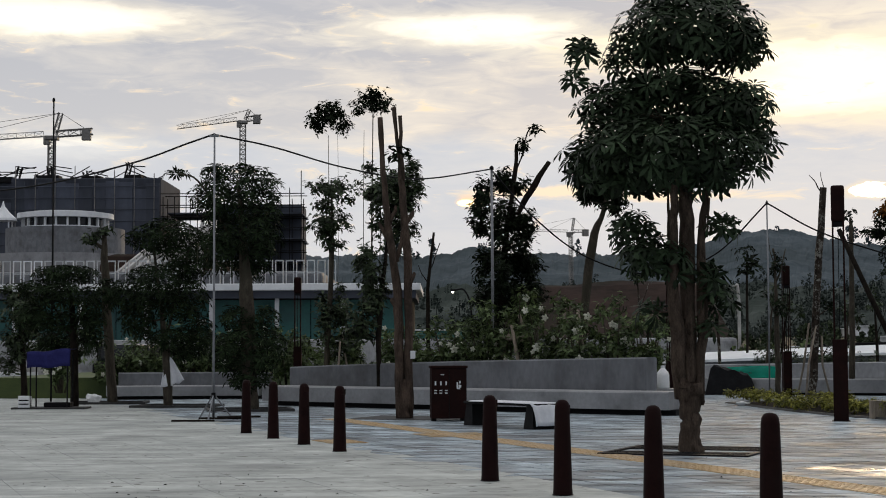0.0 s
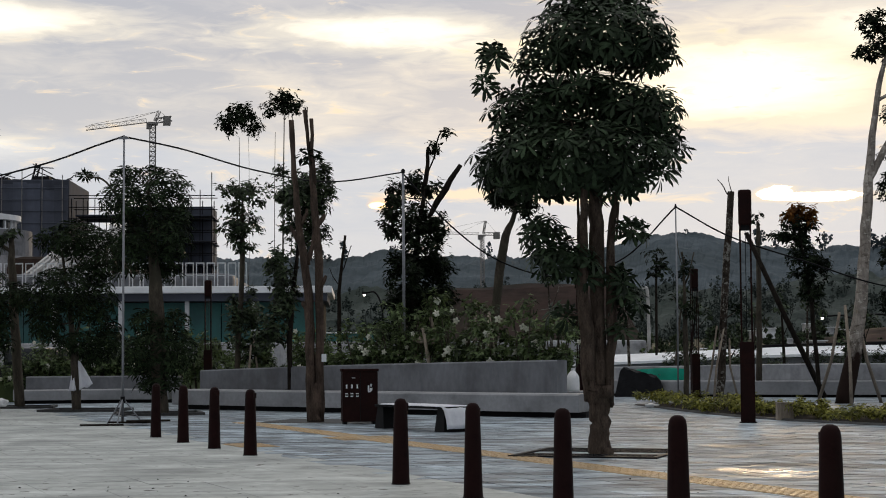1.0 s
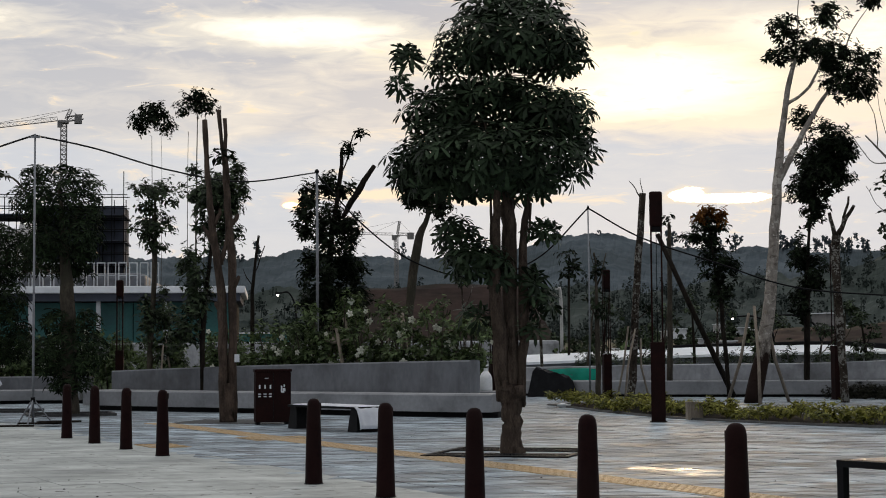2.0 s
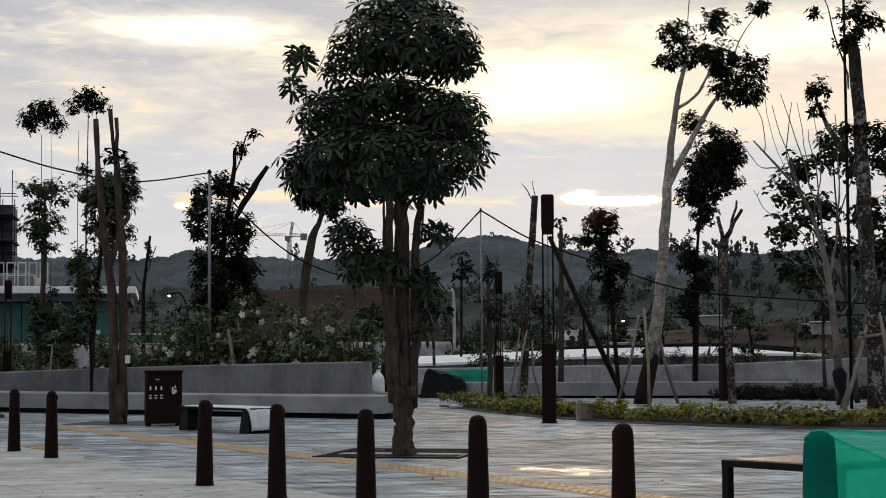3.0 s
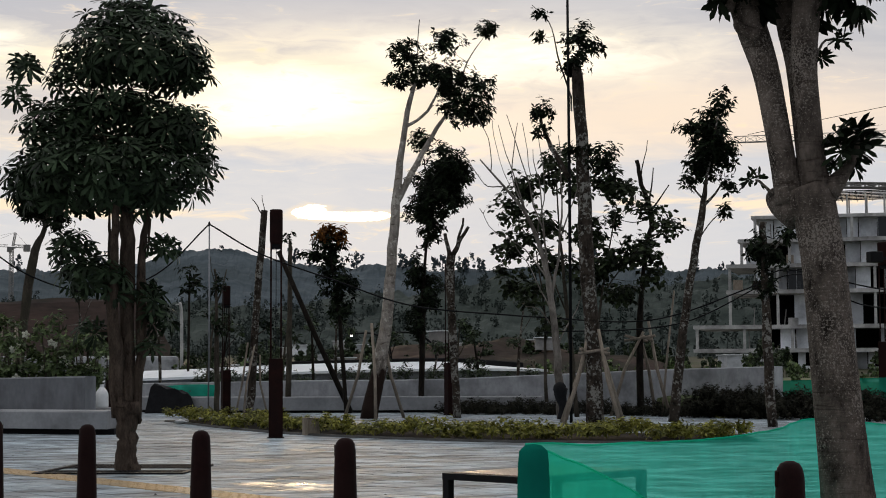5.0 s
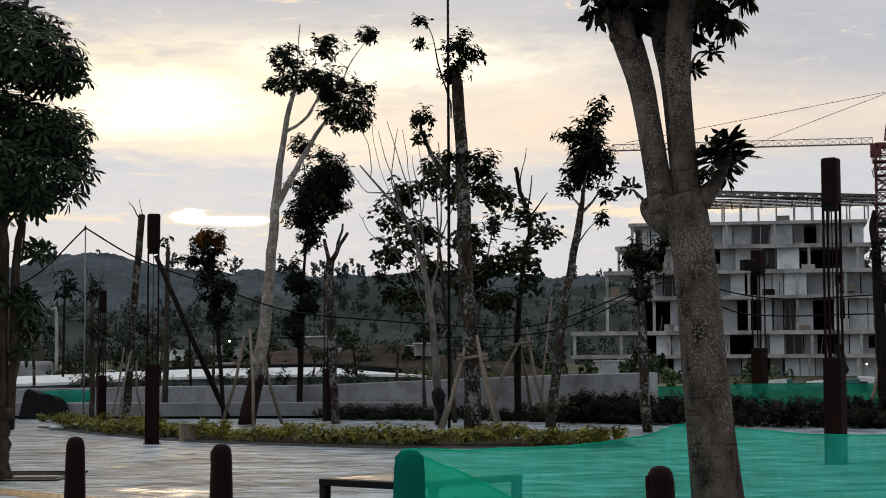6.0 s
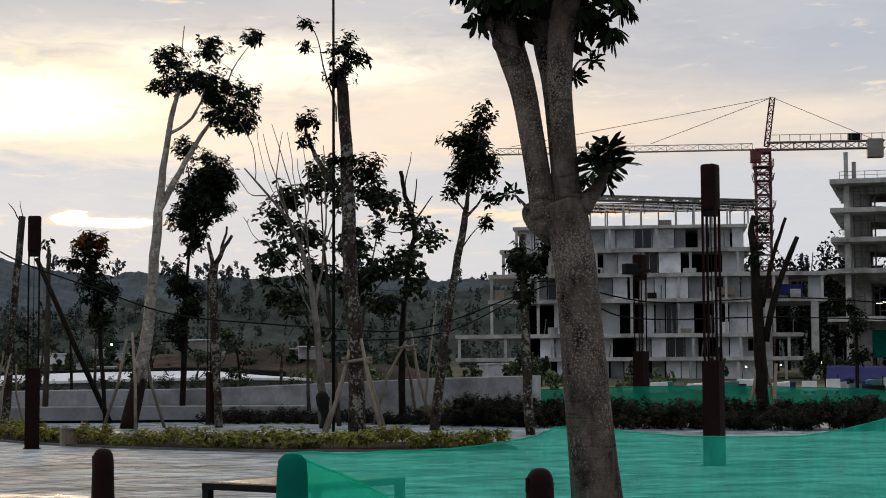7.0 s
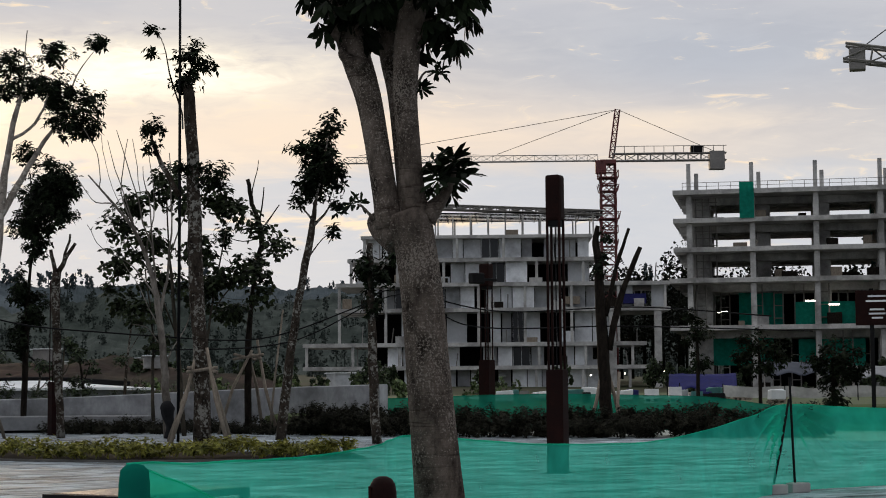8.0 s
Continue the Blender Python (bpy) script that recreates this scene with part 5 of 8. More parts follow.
tree("cut_tree", "bare pale trunk pruned at the top", (10.36, 48.20), bark_blotch,
     [[(-0.03, -0.05, 0.122), (0.08, 1.36, 0.115), (0.22, 3.59, 0.108), (0.4, 5.95, 0.093)], [(0.38, 5.74, 0.022), (0.13, 6.15, 0.014), (0.01, 6.31, 0.008)], [(0.41, 5.82, 0.014), (0.29, 6.39, 0.008)], [(0.16, 2.31, 0.029), (0.48, 2.55, 0.009)]],
     [(0.42, 2.63, 0.16, 0.16)],
     "spray", 0.171, 0.7)
tree("young_tree", "scraggly young tree with thin leaves", (9.39, 48.09), bark_grey,
     [[(-0.0, -0.05, 0.086), (-0.02, 1.68, 0.071), (-0.04, 3.75, 0.031), (-0.09, 4.23, 0.036)], [(-0.03, 2.32, 0.029), (-0.39, 2.96, 0.009)], [(-0.03, 3.27, 0.029), (0.28, 4.22, 0.014)], [(-0.04, 3.75, 0.013), (-0.21, 4.55, 0.008)]],
     [(-0.04, 3.75, 0.23, 0.36), (-0.39, 2.96, 0.16, 0.16), (0.1, 2.63, 0.19, 0.32)],
     "spray", 0.171, 0.5)
tree("cut_tree", "bare grey trunk among the posts", (12.28, 51.56), bark_grey,
     [[(-0.0, -0.05, 0.092), (0.04, 2.38, 0.085), (0.05, 4.77, 0.069), (0.04, 5.37, 0.029)]],
     [(-0.04, 5.45, 0.21, 0.18)],
     "spray", 0.171, 0.7)
tree("street_tree", "dark trunk with leafy sprouts beside the hedge", (19.50, 34.33), bark_blotch,
     [[(-0.0, -0.05, 0.116), (-0.1, 1.91, 0.105), (-0.14, 3.76, 0.072), (-0.15, 4.68, 0.081)], [(-0.13, 3.76, 0.029), (0.31, 4.42, 0.018)]],
     [(-0.25, 4.15, 0.34, 0.4), (0.07, 3.89, 0.37, 0.4), (-0.09, 3.23, 0.24, 0.34), (0.31, 4.42, 0.26, 0.19)],
     "spray", 0.177, 0.9)
tree("plaza_tree", "large forked tree with thick grey trunk and drooping leaves", (6.48, 10.09), bark_lichen,
     [[(0.03, -0.05, 0.231), (-0.03, 0.55, 0.186), (-0.1, 1.37, 0.165), (-0.15, 2.03, 0.157), (-0.2, 2.4, 0.157), (-0.24, 2.54, 0.174), (-0.27, 2.63, 0.145)], [(-0.38, 2.51, 0.107), (-0.42, 2.78, 0.095), (-0.48, 3.16, 0.093), (-0.54, 3.49, 0.099), (-0.63, 3.79, 0.112), (-0.74, 4.13, 0.103), (-0.87, 4.47, 0.091)], [(-0.16, 2.51, 0.099), (-0.21, 2.78, 0.091), (-0.24, 3.16, 0.087), (-0.26, 3.52, 0.091), (-0.23, 3.96, 0.103), (-0.13, 4.42, 0.091)], [(-0.27, 2.51, 0.041), (-0.31, 3.03, 0.041), (-0.35, 3.53, 0.054), (-0.39, 3.87, 0.083), (-0.44, 4.38, 0.083)], [(-0.12, 2.59, 0.091), (-0.02, 2.7, 0.054), (0.07, 2.83, 0.027), (0.1, 2.96, 0.014)], [(-0.32, 2.42, 0.116), (-0.41, 2.51, 0.116), (-0.47, 2.56, 0.095), (-0.51, 2.58, 0.054), (-0.53, 2.59, 0.017)], [(-0.5, 2.58, 0.017), (-0.57, 2.66, 0.008), (-0.62, 2.69, 0.008)], [(-0.19, 3.53, 0.012), (-0.11, 3.67, 0.008), (0.05, 3.64, 0.008)], [(-0.58, 3.71, 0.062), (-0.71, 3.79, 0.041), (-0.74, 3.85, 0.017)], [(-0.79, 3.92, 0.041), (-0.74, 4.05, 0.021)]],
     [(-0.74, 4.24, 0.23, 0.12), (-0.83, 4.09, 0.12, 0.09), (-0.03, 4.1, 0.25, 0.17), (-0.18, 3.91, 0.17, 0.09), (0.09, 4.21, 0.27, 0.14), (-0.37, 4.3, 0.62, 0.21), (0.05, 3.89, 0.1, 0.07), (-0.58, 4.09, 0.25, 0.12)],
     "hang", 0.17, 1.5, sprouts=[(0.11, 2.98, 0.18, 0.07), (0.04, 2.85, 0.15, 0.08), (0.18, 2.87, 0.12, 0.07), (-0.03, 2.76, 0.09, 0.06), (-0.62, 2.69, 0.06, 0.02), (-0.01, 3.66, 0.07, 0.02), (-0.14, 3.54, 0.06, 0.02)])
tree("cut_tree", "dark pruned tree with raised bare limbs", (27.58, 36.21), bark_dark,
     [[(0.01, -0.05, 0.174), (-0.08, 1.94, 0.161), (-0.15, 3.75, 0.134), (-0.23, 5.12, 0.094), (-0.18, 5.58, 0.054)], [(0.07, 2.24, 0.094), (0.39, 3.6, 0.087), (0.94, 5.0, 0.054)], [(-0.0, 3.15, 0.067), (0.32, 4.51, 0.054), (0.65, 5.49, 0.04)]],
     [(-0.13, 4.51, 0.24, 0.4), (0.07, 5.27, 0.27, 0.18)],
     "spray", 0.171, 0.6)
tree("young_tree", "small leafy tree on the far lawn", (39.72, 47.00), bark_dark,
     [[(0.01, -0.05, 0.072), (0.02, 2.11, 0.063), (0.0, 3.32, 0.022)]],
     [(0.02, 3.12, 0.49, 0.53), (0.12, 2.11, 0.45, 0.41), (-0.25, 3.73, 0.29, 0.29)],
     "spray", 0.19, 0.8)
tree("young_tree", "small leafy tree on the far lawn", (42.71, 47.05), bark_dark,
     [[(0.01, -0.05, 0.074), (0.01, 1.7, 0.065), (-0.02, 2.94, 0.023)]],
     [(-0.17, 2.73, 0.76, 0.55), (0.64, 2.41, 0.63, 0.47), (0.02, 1.9, 0.72, 0.42), (-0.69, 2.22, 0.42, 0.34)],
     "spray", 0.19, 0.8)
tree("young_tree", "small leafy tree on the far lawn", (41.83, 42.40), bark_dark,
     [[(0.01, -0.05, 0.07), (0.02, 1.65, 0.061), (0.1, 2.62, 0.022)]],
     [(0.13, 2.33, 0.87, 0.52), (0.68, 1.84, 0.67, 0.4), (-0.44, 2.04, 0.52, 0.4), (0.11, 1.46, 0.67, 0.48), (0.05, 0.79, 0.52, 0.36)],
     "spray", 0.19, 0.9)
tree("street_tree", "far dark spreading tree", (12.22, 68.92), bark_dark,
     [[(0.0, -0.05, 0.051), (0.03, 4.11, 0.051), (0.05, 5.25, 0.019)]],
     [(-0.11, 5.37, 0.37, 0.23), (0.22, 4.9, 0.42, 0.23), (-0.05, 4.57, 0.28, 0.19)],
     "spray", 0.35, 0.8)


saplings = random.Random(17)
for i in range(16):
    az, d = 6.6 + i * 0.95 + saplings.uniform(-0.3, 0.3), saplings.uniform(56.5, 62.5)
    h, lean = saplings.uniform(1.9, 4.3), saplings.uniform(-0.35, 0.35)
    tree("sapling", "thin pale-stemmed sapling with sparse leaves in the middle bed", (d * math.sin(radians(az)), d * math.cos(radians(az))), (bark_blotch, bark_grey, bark_dark)[i % 3],
         [[(0, -0.05, 0.06), (lean * 0.3, h * 0.5, 0.05), (lean, h, 0.02)], [(lean * 0.4, h * 0.6, 0.02), (lean + 0.4, h * 0.9, 0.008)]],
         [(lean, h, saplings.uniform(0.2, 0.4), saplings.uniform(0.2, 0.45)), (lean + 0.35, h * 0.88, 0.22, 0.2), (lean * 0.3 - 0.2, h * 0.6, 0.2, 0.25)][:3 if i % 4 else 1], "spray", 0.19, 0.6, leaf=leaf_mid)


# ---------------------------------------------------------------- planting
def shrub_mass(name, line, half, height, leaf, size, density, label, kind="stuff", jitter=0.3, lift=0.0):
    """A planted strip of small-leaved shrubs along a line."""
    p = smooth_line(line, 8)
    clumps = []
    for i in range(len(p) - 1):
        seg = p[i + 1] - p[i]
        ln = float(np.linalg.norm(seg))
        nrm = np.array([-seg[1], seg[0]]) / max(ln, 1e-6)
        for s in range(max(1, int(ln / 0.55))):
            for o in np.arange(-half + 0.3, half, 0.6):
                q = p[i] + seg * rng.uniform() + nrm * (o + rng.normal() * 0.12)
                h = height * rng.uniform(1 - jitter, 1 + jitter)
                clumps.append((q[0], q[1], h * (0.52 + lift), 0.38 - lift * 0.6, 0.38 - lift * 0.6, h * (0.5 - lift)))
    v, f_ = foliage(clumps, "spray", size, density)
    return tagged(new(name, mesh_from(name, v.tolist(), f_, leaf)), label, "hedge", kind=kind)


bed_front = [(7.3, 44.5), (7.7, 38.5), (8.45, 34.0), (10.4, 29.9), (12.7, 28.1), (15.3, 27.4)]
bed_mid = [(8.1, 44.8), (8.55, 39.0), (9.3, 34.8), (11.1, 30.8), (13.1, 29.1), (15.5, 28.4)]
shrub_mass("yellow_hedge", bed_mid, 1.0, 0.30, leaf_yellow, 0.11, 0.62, "low yellow-green clipped hedge along the kerb", jitter=0.34, lift=0.22)
shrub_mass("low_shrubs", [(16.6, 48.6), (18.8, 47.2), (21.2, 44.3), (22.2, 42.2)], 1.2, 0.34, leaf_shrub, 0.085, 0.34, "low thin shrubs newly planted below the retaining wall", jitter=0.5)
shrub_mass("dark_shrubs", [(22.2, 42.2), (23.0, 40.5), (25.0, 36.5), (27.5, 33.8), (31, 31.5)], 1.5, 0.66, leaf_shrub, 0.085, 0.62, "dark feathery shrubs planted below the retaining wall")
shrub_mass("rim_shrubs", [(10.5, 57.5), (14.0, 56.0), (18.0, 54.5), (22.0, 52.5)], 0.6, 1.20, leaf_mid, 0.11, 0.5, "low dark planting behind the retaining wall", jitter=0.42)
shrub_mass("rear_planting", [(-9.5, 52.5), (-6.0, 54.0), (-2.5, 50.0), (0.5, 46.0), (3.0, 43.0)], 1.0, 1.45, leaf_green, 0.15, 0.32, "mixed green planting behind the bench wall", jitter=0.45)
strip_wall("kerb_hedge", bed_front, 0.16, -0.1, [0.04] * 6, kerb_dark, "dark stone kerb round the hedge bed")
bm = bmesh.new()
outline = [tuple(q) for q in smooth_line(bed_front, 5)] + [(16.3, 30.0), (12.0, 34.0), (10.8, 37.0), (9.9, 41.0), (9.2, 46.0)]
bm.faces.new([bm.verts.new((x + 0.1, y + 0.05, 0.03)) for x, y in outline])
solid("ground_hedge_bed", bm, soil_dark, "dark soil of the hedge bed")


bm = bmesh.new()
for k in range(5):
    an = k * 1.257
    m4 = Matrix.LocRotScale(Vector((math.cos(an), -0.25, math.sin(an))) * 0.045, Euler((0.5, -an, 0)), Vector((0.045, 0.014, 0.034)))
    bmesh.ops.create_icosphere(bm, subdivisions=1, radius=1.0, matrix=m4)
BLOOM = finish("bloom", bm, petal)


def flower_bush(x, y, h, w, blooms, label):
    """Frangipani-like shrub with white blooms."""
    root = thing("flowering_shrub", pose(x, y, 0.2), label, "shrub", "shrubs behind the bench wall")
    clumps = []
    for i in range(9):
        a_ = rng.uniform(0, 6.28)
        tip = (w * rng.uniform(0.1, 0.9) * math.cos(a_), 0.5 * w * math.sin(a_), h * rng.uniform(0.5, 1.0))
        bm = bmesh.new()
        tube(bm, [(tip[0] * 0.2, 0, 0), (tip[0] * 0.6, tip[1] * 0.5, tip[2] * 0.5), tip], [0.03, 0.022, 0.012], 6)
        part("stem", bm, bark_grey, root, smooth=True)
        clumps.append((*tip, 0.30, 0.28, 0.22))
        clumps.append((tip[0] * 0.7, tip[1] * 0.8, tip[2] * 0.6, 0.34, 0.3, 0.25))
    v, f_ = foliage(clumps, "spray", 0.17, 0.42)
    ob = new("leaf_mass", mesh_from("leaf_mass", v.tolist(), f_, leaf_green))
    ob.parent = root
    for i in range(blooms + 1 if blooms else 0):
        c = clumps[int(rng.integers(len(clumps)))]
        p = np.array(c[:3]) + np.array([rng.normal() * 0.15, -0.30, rng.normal() * 0.15])
        piece("bloom", BLOOM, root, pose(*p, rng.uniform(-30, 30), rng.uniform(0, 72), rng.uniform(-30, 30)) @ Matrix.Scale(rng.uniform(0.7, 1.4), 4))
    return root


for x, y, h, w, blooms in ((-4.4, 48.3, 1.6, 0.7, 0), (-2.6, 47.5, 1.9, 0.8, 3), (-0.9, 46.2, 1.9, 0.8, 5), (0.25, 44.8, 2.0, 0.9, 7), (1.1, 44.0, 2.2, 0.9, 4), (1.9, 43.6, 2.6, 1.0, 6), (2.7, 42.8, 2.5, 1.0, 7), (3.4, 41.6, 2.1, 0.9, 8), (4.1, 41.0, 2.3, 0.9, 6), (4.9, 41.3, 1.9, 0.8, 3)):
    flower_bush(x, y, h, w, blooms, "flowering shrub with white blooms behind the bench wall" if blooms else "leafy green shrub behind the bench wall")
for i in range(6):
    x, y = [(-8.8, 52.4), (-7.6, 52.6), (-5.6, 52.7), (-9.9, 51.9), (-11.2, 50.2), (-6.4, 53.0), (-4.9, 52.4), (-12.6, 49.6), (-8.0, 54)][i]
    flower_bush(x, y, 1.5 + 0.25 * (i % 3), 0.8, 2 + i % 3, "flowering shrub with white blooms under the street trees")


# ---------------------------------------------------------------- bollards
def bollard_mesh():
    bm = bmesh.new()
    lathe(bm, [(0.094, 0.0), (0.094, 0.02), (0.091, 0.05), (0.082, 0.40), (0.073, 0.72), (0.070, 0.82), (0.063, 0.860), (0.047, 0.886), (0.020, 0.898)], 24)
    return bm


first = None
for k in (0, 1, 2, 3, 6, 7, 8, 9, 10, 11, 12):
    p = LINE0 + STEP * k
    m4 = pose(p.x, p.y, 0, 0, 0, 20 * k)
    if first is None:
        first = thing("bollard", m4, "dark brown tapered metal bollard with a rounded top", "bollard", "row of bollards along the plaza")
        part("shaft", bollard_mesh(), bollard_paint, first, smooth=True)
        bm = bmesh.new()
        lathe(bm, [(0.102, 0.0), (0.102, 0.006), (0.097, 0.009)], 24)
        part("base_ring", bm, black_metal, first)
        bm = bmesh.new()
        box(bm, -0.040, -0.0735, 0.775, 0.040, -0.058, 0.850, 0.004)
        part("top_plate", bm, corten, first)
    else:
        copy_thing(first, m4)


# ---------------------------------------------------------------- square light posts
def light_post(x, y, z, h, turn, w=0.30, label="brown weathered-steel light post with slim rods between base and head"):
    """Solid foot, an open cage of rods, and a solid head."""
    root = thing("light_post", pose(x, y, z, 0, 0, turn), label, "lamp post", "light posts in the park")
    k = w / 2
    bm = bmesh.new()
    box(bm, -k, -k, 0, k, k, h * 0.345, 0.012)
    part("foot", bm, corten, root)
    bm = bmesh.new()
    box(bm, -k * 0.92, -k * 0.92, h * 0.845, k * 0.92, k * 0.92, h, 0.05)
    part("head", bm, corten, root)
    bm = bmesh.new()
    box(bm, -k * 0.7, -k * 0.7, h * 0.825, k * 0.7, k * 0.7, h * 0.845)
    part("diffuser", bm, black_metal, root)
    for sx in (-0.72, 0.72):
        for sy in (-0.72, 0.72):
            bm = bmesh.new()
            t_ = 0.017 if h > 4.5 else 0.012
            box(bm, -t_, -t_, h * 0.34, t_, t_, h * 0.85, 0.003)
            part("rod", bm, corten, root, at=pose(sx * k, sy * k, 0))
    bm = bmesh.new()
    box(bm, -0.007, -0.007, h * 0.34, 0.007, 0.007, h * 0.83)
    part("core", bm, black_metal, root)
    bm = bmesh.new()
    box(bm, -k - 0.03, -k - 0.03, 0, k + 0.03, k + 0.03, 0.015)
    part("base_plate", bm, black_metal, root)
    return root


light_post(7.62, 32.9, 0, 4.53, -13, 0.28)
light_post(15.13, 20.89, 0, 4.57, 36, 0.27)
light_post(10.02, 50.0, 0, 3.84, 5, 0.24)
light_post(5.69, 42.7, 0, 3.35, 12, 0.24)
light_post(16.0, 46.9, 0, 4.41, 10, 0.26)
light_post(29.85, 45.6, 0.5, 4.72, 25, 0.38)
light_post(-4.05, 47.6, 0.5, 2.95, 0, 0.22)

# a floodlight pair clamped on the far post
lamp = thing("floodlight", pose(29.5, 45.0, 4.55), "black floodlight clamped to a brown post", "floodlight")
bm = bmesh.new()
box(bm, -0.62, -0.15, -0.02, -0.18, 0.15, 0.32, 0.04)
part("housing", bm, black_metal, lamp)
bm = bmesh.new()
box(bm, -0.22, -0.04, 0.08, 0.34, 0.04, 0.16, 0.01)
part("bracket", bm, black_metal, lamp)


# ---------------------------------------------------------------- tree props
def stakes(x, y, spread, h, n_, ring=True, label="rough timber stakes tied round a tree trunk", phase=0.5, thick=0.052):
    root = thing("tree_stakes", pose(x, y, 0), label, "tree stakes")
    for i in range(n_):
        an = phase + i * 6.283 / n_ + rng.normal() * 0.18
        lean = rng.normal(size=2) * 0.10
        bm = bmesh.new()
        tube(bm, [(spread * math.cos(an), spread * math.sin(an), -0.02), (0.55 * spread * math.cos(an), 0.55 * spread * math.sin(an), h * 0.5), (0.18 * math.cos(an) + lean[0], 0.18 * math.sin(an) + lean[1], h * rng.uniform(0.9, 1.15))], [thick, thick * 0.92, thick * 0.78], 8, True, 0.3)
        part("stake", bm, stake_wood, root, smooth=True)
    if ring:
        for i in range(n_):
            a0, a1 = phase + i * 6.283 / n_, phase + (i + 1) * 6.283 / n_
            r = spread * 0.42
            bm = bmesh.new()
            q0, q1 = Vector((r * math.cos(a0), r * math.sin(a0), h * 0.82)), Vector((r * math.cos(a1), r * math.sin(a1), h * 0.86))
            d = (q1 - q0) * 0.18
            tube(bm, [q0 - d, q1 + d], [0.04, 0.04], 8)
            part("crossbar", bm, stake_wood, root, smooth=True)
    return root


stakes(16.98, 38.66, 0.95, 2.1, 4, phase=0.35)
stakes(13.05, 44.6, 1.05, 2.3, 3, False, "thin timber props leaning on a pale tree", 0.3, 0.046)
stakes(20.76, 44.0, 0.9, 2.6, 3, True, "leaning timber stakes round a dark tree", 0.9)
stakes(27.6, 36.1, 0.7, 1.6, 3, False, "short pale stakes round a pruned tree", 0.2)
stakes(10.36, 48.1, 0.6, 1.9, 3, False, "thin pale stakes beside a bare trunk", 0.1, 0.032)
stakes(1.9, 43.2, 0.9, 2.0, 3, True, "timber stakes among flowering shrubs", 0.6)
stakes(3.4, 44.6, 0.6, 2.6, 3, False, "timber stakes round a leaning tree", 0.6, 0.032)
stakes(-2.9, 46.8, 0.5, 1.8, 3, False, "timber stakes round a young tree", 0.6, 0.032)
prop = thing("timber_prop", pose(20.9, 43.0, 0), "long bamboo pole leaning beside the trees", "pole")
bm = bmesh.new()
tube(bm, [(0, 0, 0), (0.18, 0, 1.7), (0.42, 0, 3.5)], [0.035, 0.032, 0.026], 8)
part("pole", bm, stake_wood, prop, smooth=True)
prop = thing("timber_prop", pose(11.75, 50.65, 0), "dark timber prop leaning against a bare trunk", "pole")
bm = bmesh.new()
tube(bm, [(2.15, -0.55, 0), (1.1, -0.2, 2.4), (0, 0, 4.95)], [0.085, 0.08, 0.07], 8)
part("pole", bm, bark_dark, prop, smooth=True)
wrap = thing("trunk_wrap", pose(17.25, 41.4, 0), "dark sacking wrapped round a tree foot", "sacking")
bm = bmesh.new()
ln = smooth_line([(0, 0, 0, 0.15), (0.03, 0, 0.3, 0.12), (-0.02, 0, 0.55, 0.13), (-0.06, 0, 0.8, 0.17), (-0.04, 0, 0.92, 0.12), (-0.02, 0, 0.98, 0.05)], 4)
tube(bm, ln[:, :3], ln[:, 3], 14, True, 0.5)
part("cloth", bm, black_sheet, wrap, smooth=True)


# ---------------------------------------------------------------- cable masts
def cable(name, points, radius, label):
    """A slack black cable hung between points."""
    bm = bmesh.new()
    ln = smooth_line(points, 10)
    tube(bm, ln, [radius] * len(ln), 6, False)
    return solid(name, bm, black_metal, label, "cable", kind="", smooth=True)


mast = thing("cable_mast", pose(-4.6, 34.3, 0), "thin galvanised cable mast on a folding tripod", "mast")
bm = bmesh.new()
tube(bm, [(0, 0, 0.05), (0, 0, 2.0), (0, 0, 5.78)], [0.027, 0.024, 0.019], 10)
part("tube", bm, galvanised, mast, smooth=True)
for i in range(3):
    an = 0.4 + i * 2.094
    bm = bmesh.new()
    tube(bm, [(0.42 * math.cos(an), 0.42 * math.sin(an), 0.01), (0.03 * math.cos(an), 0.03 * math.sin(an), 0.5)], [0.016, 0.016], 6)
    tube(bm, [(0.25 * math.cos(an), 0.25 * math.sin(an), 0.2), (0, 0, 0.16)], [0.010, 0.010], 6)
    part("leg", bm, galvanised, mast)
bm = bmesh.new()
lathe(bm, [(0.045, 0.46), (0.045, 0.56)], 12)
part("collar", bm, black_metal, mast)
bm = bmesh.new()
box(bm, -0.10, -0.02, 5.70, 0.10, 0.02, 5.74)
part("crossarm", bm, galvanised, mast)
weights = thing("ballast_boards", pose(-4.95, 33.9, 0), "flat dark boards weighing down the mast's foot", "board")
for i, (x, y, r) in enumerate(((0, 0, 5), (0.5, 0.25, -15), (0.9, 0.05, 20))):
    bm = bmesh.new()
    box(bm, -0.42, -0.09, 0.0, 0.42, 0.09, 0.035, 0.004)
    part("board", bm, bark_dark, weights, at=pose(x, y, 0.036 * i, 0, 0, r))

for x, y, z0, z1, r in ((1.32, 45.98, 0.6, 6.32, 0.04), (8.59, 45.19, 0.0, 5.28, 0.022), (-11.1, 48.5, 0.0, 8.6, 0.028), (16.45, 38.9, 0.0, 11.2, 0.04)):
    pl = thing("pole", pose(x, y, z0), "thin upright metal pole carrying slack cable", "pole")
    bm = bmesh.new()
    tube(bm, [(0, 0, 0), (0.01, 0, (z1 - z0) * 0.5), (0, 0, z1 - z0)], [r, r, r * 0.8], 10)
    part("shaft", bm, galvanised if z1 < 6.5 else black_metal, pl, smooth=True)
    bm = bmesh.new()
    lathe(bm, [(r * 1.5, z1 - z0 - 0.06), (r * 1.5, z1 - z0), (r * 0.6, z1 - z0 + 0.05)], 10)
    part("cap", bm, black_metal, pl)

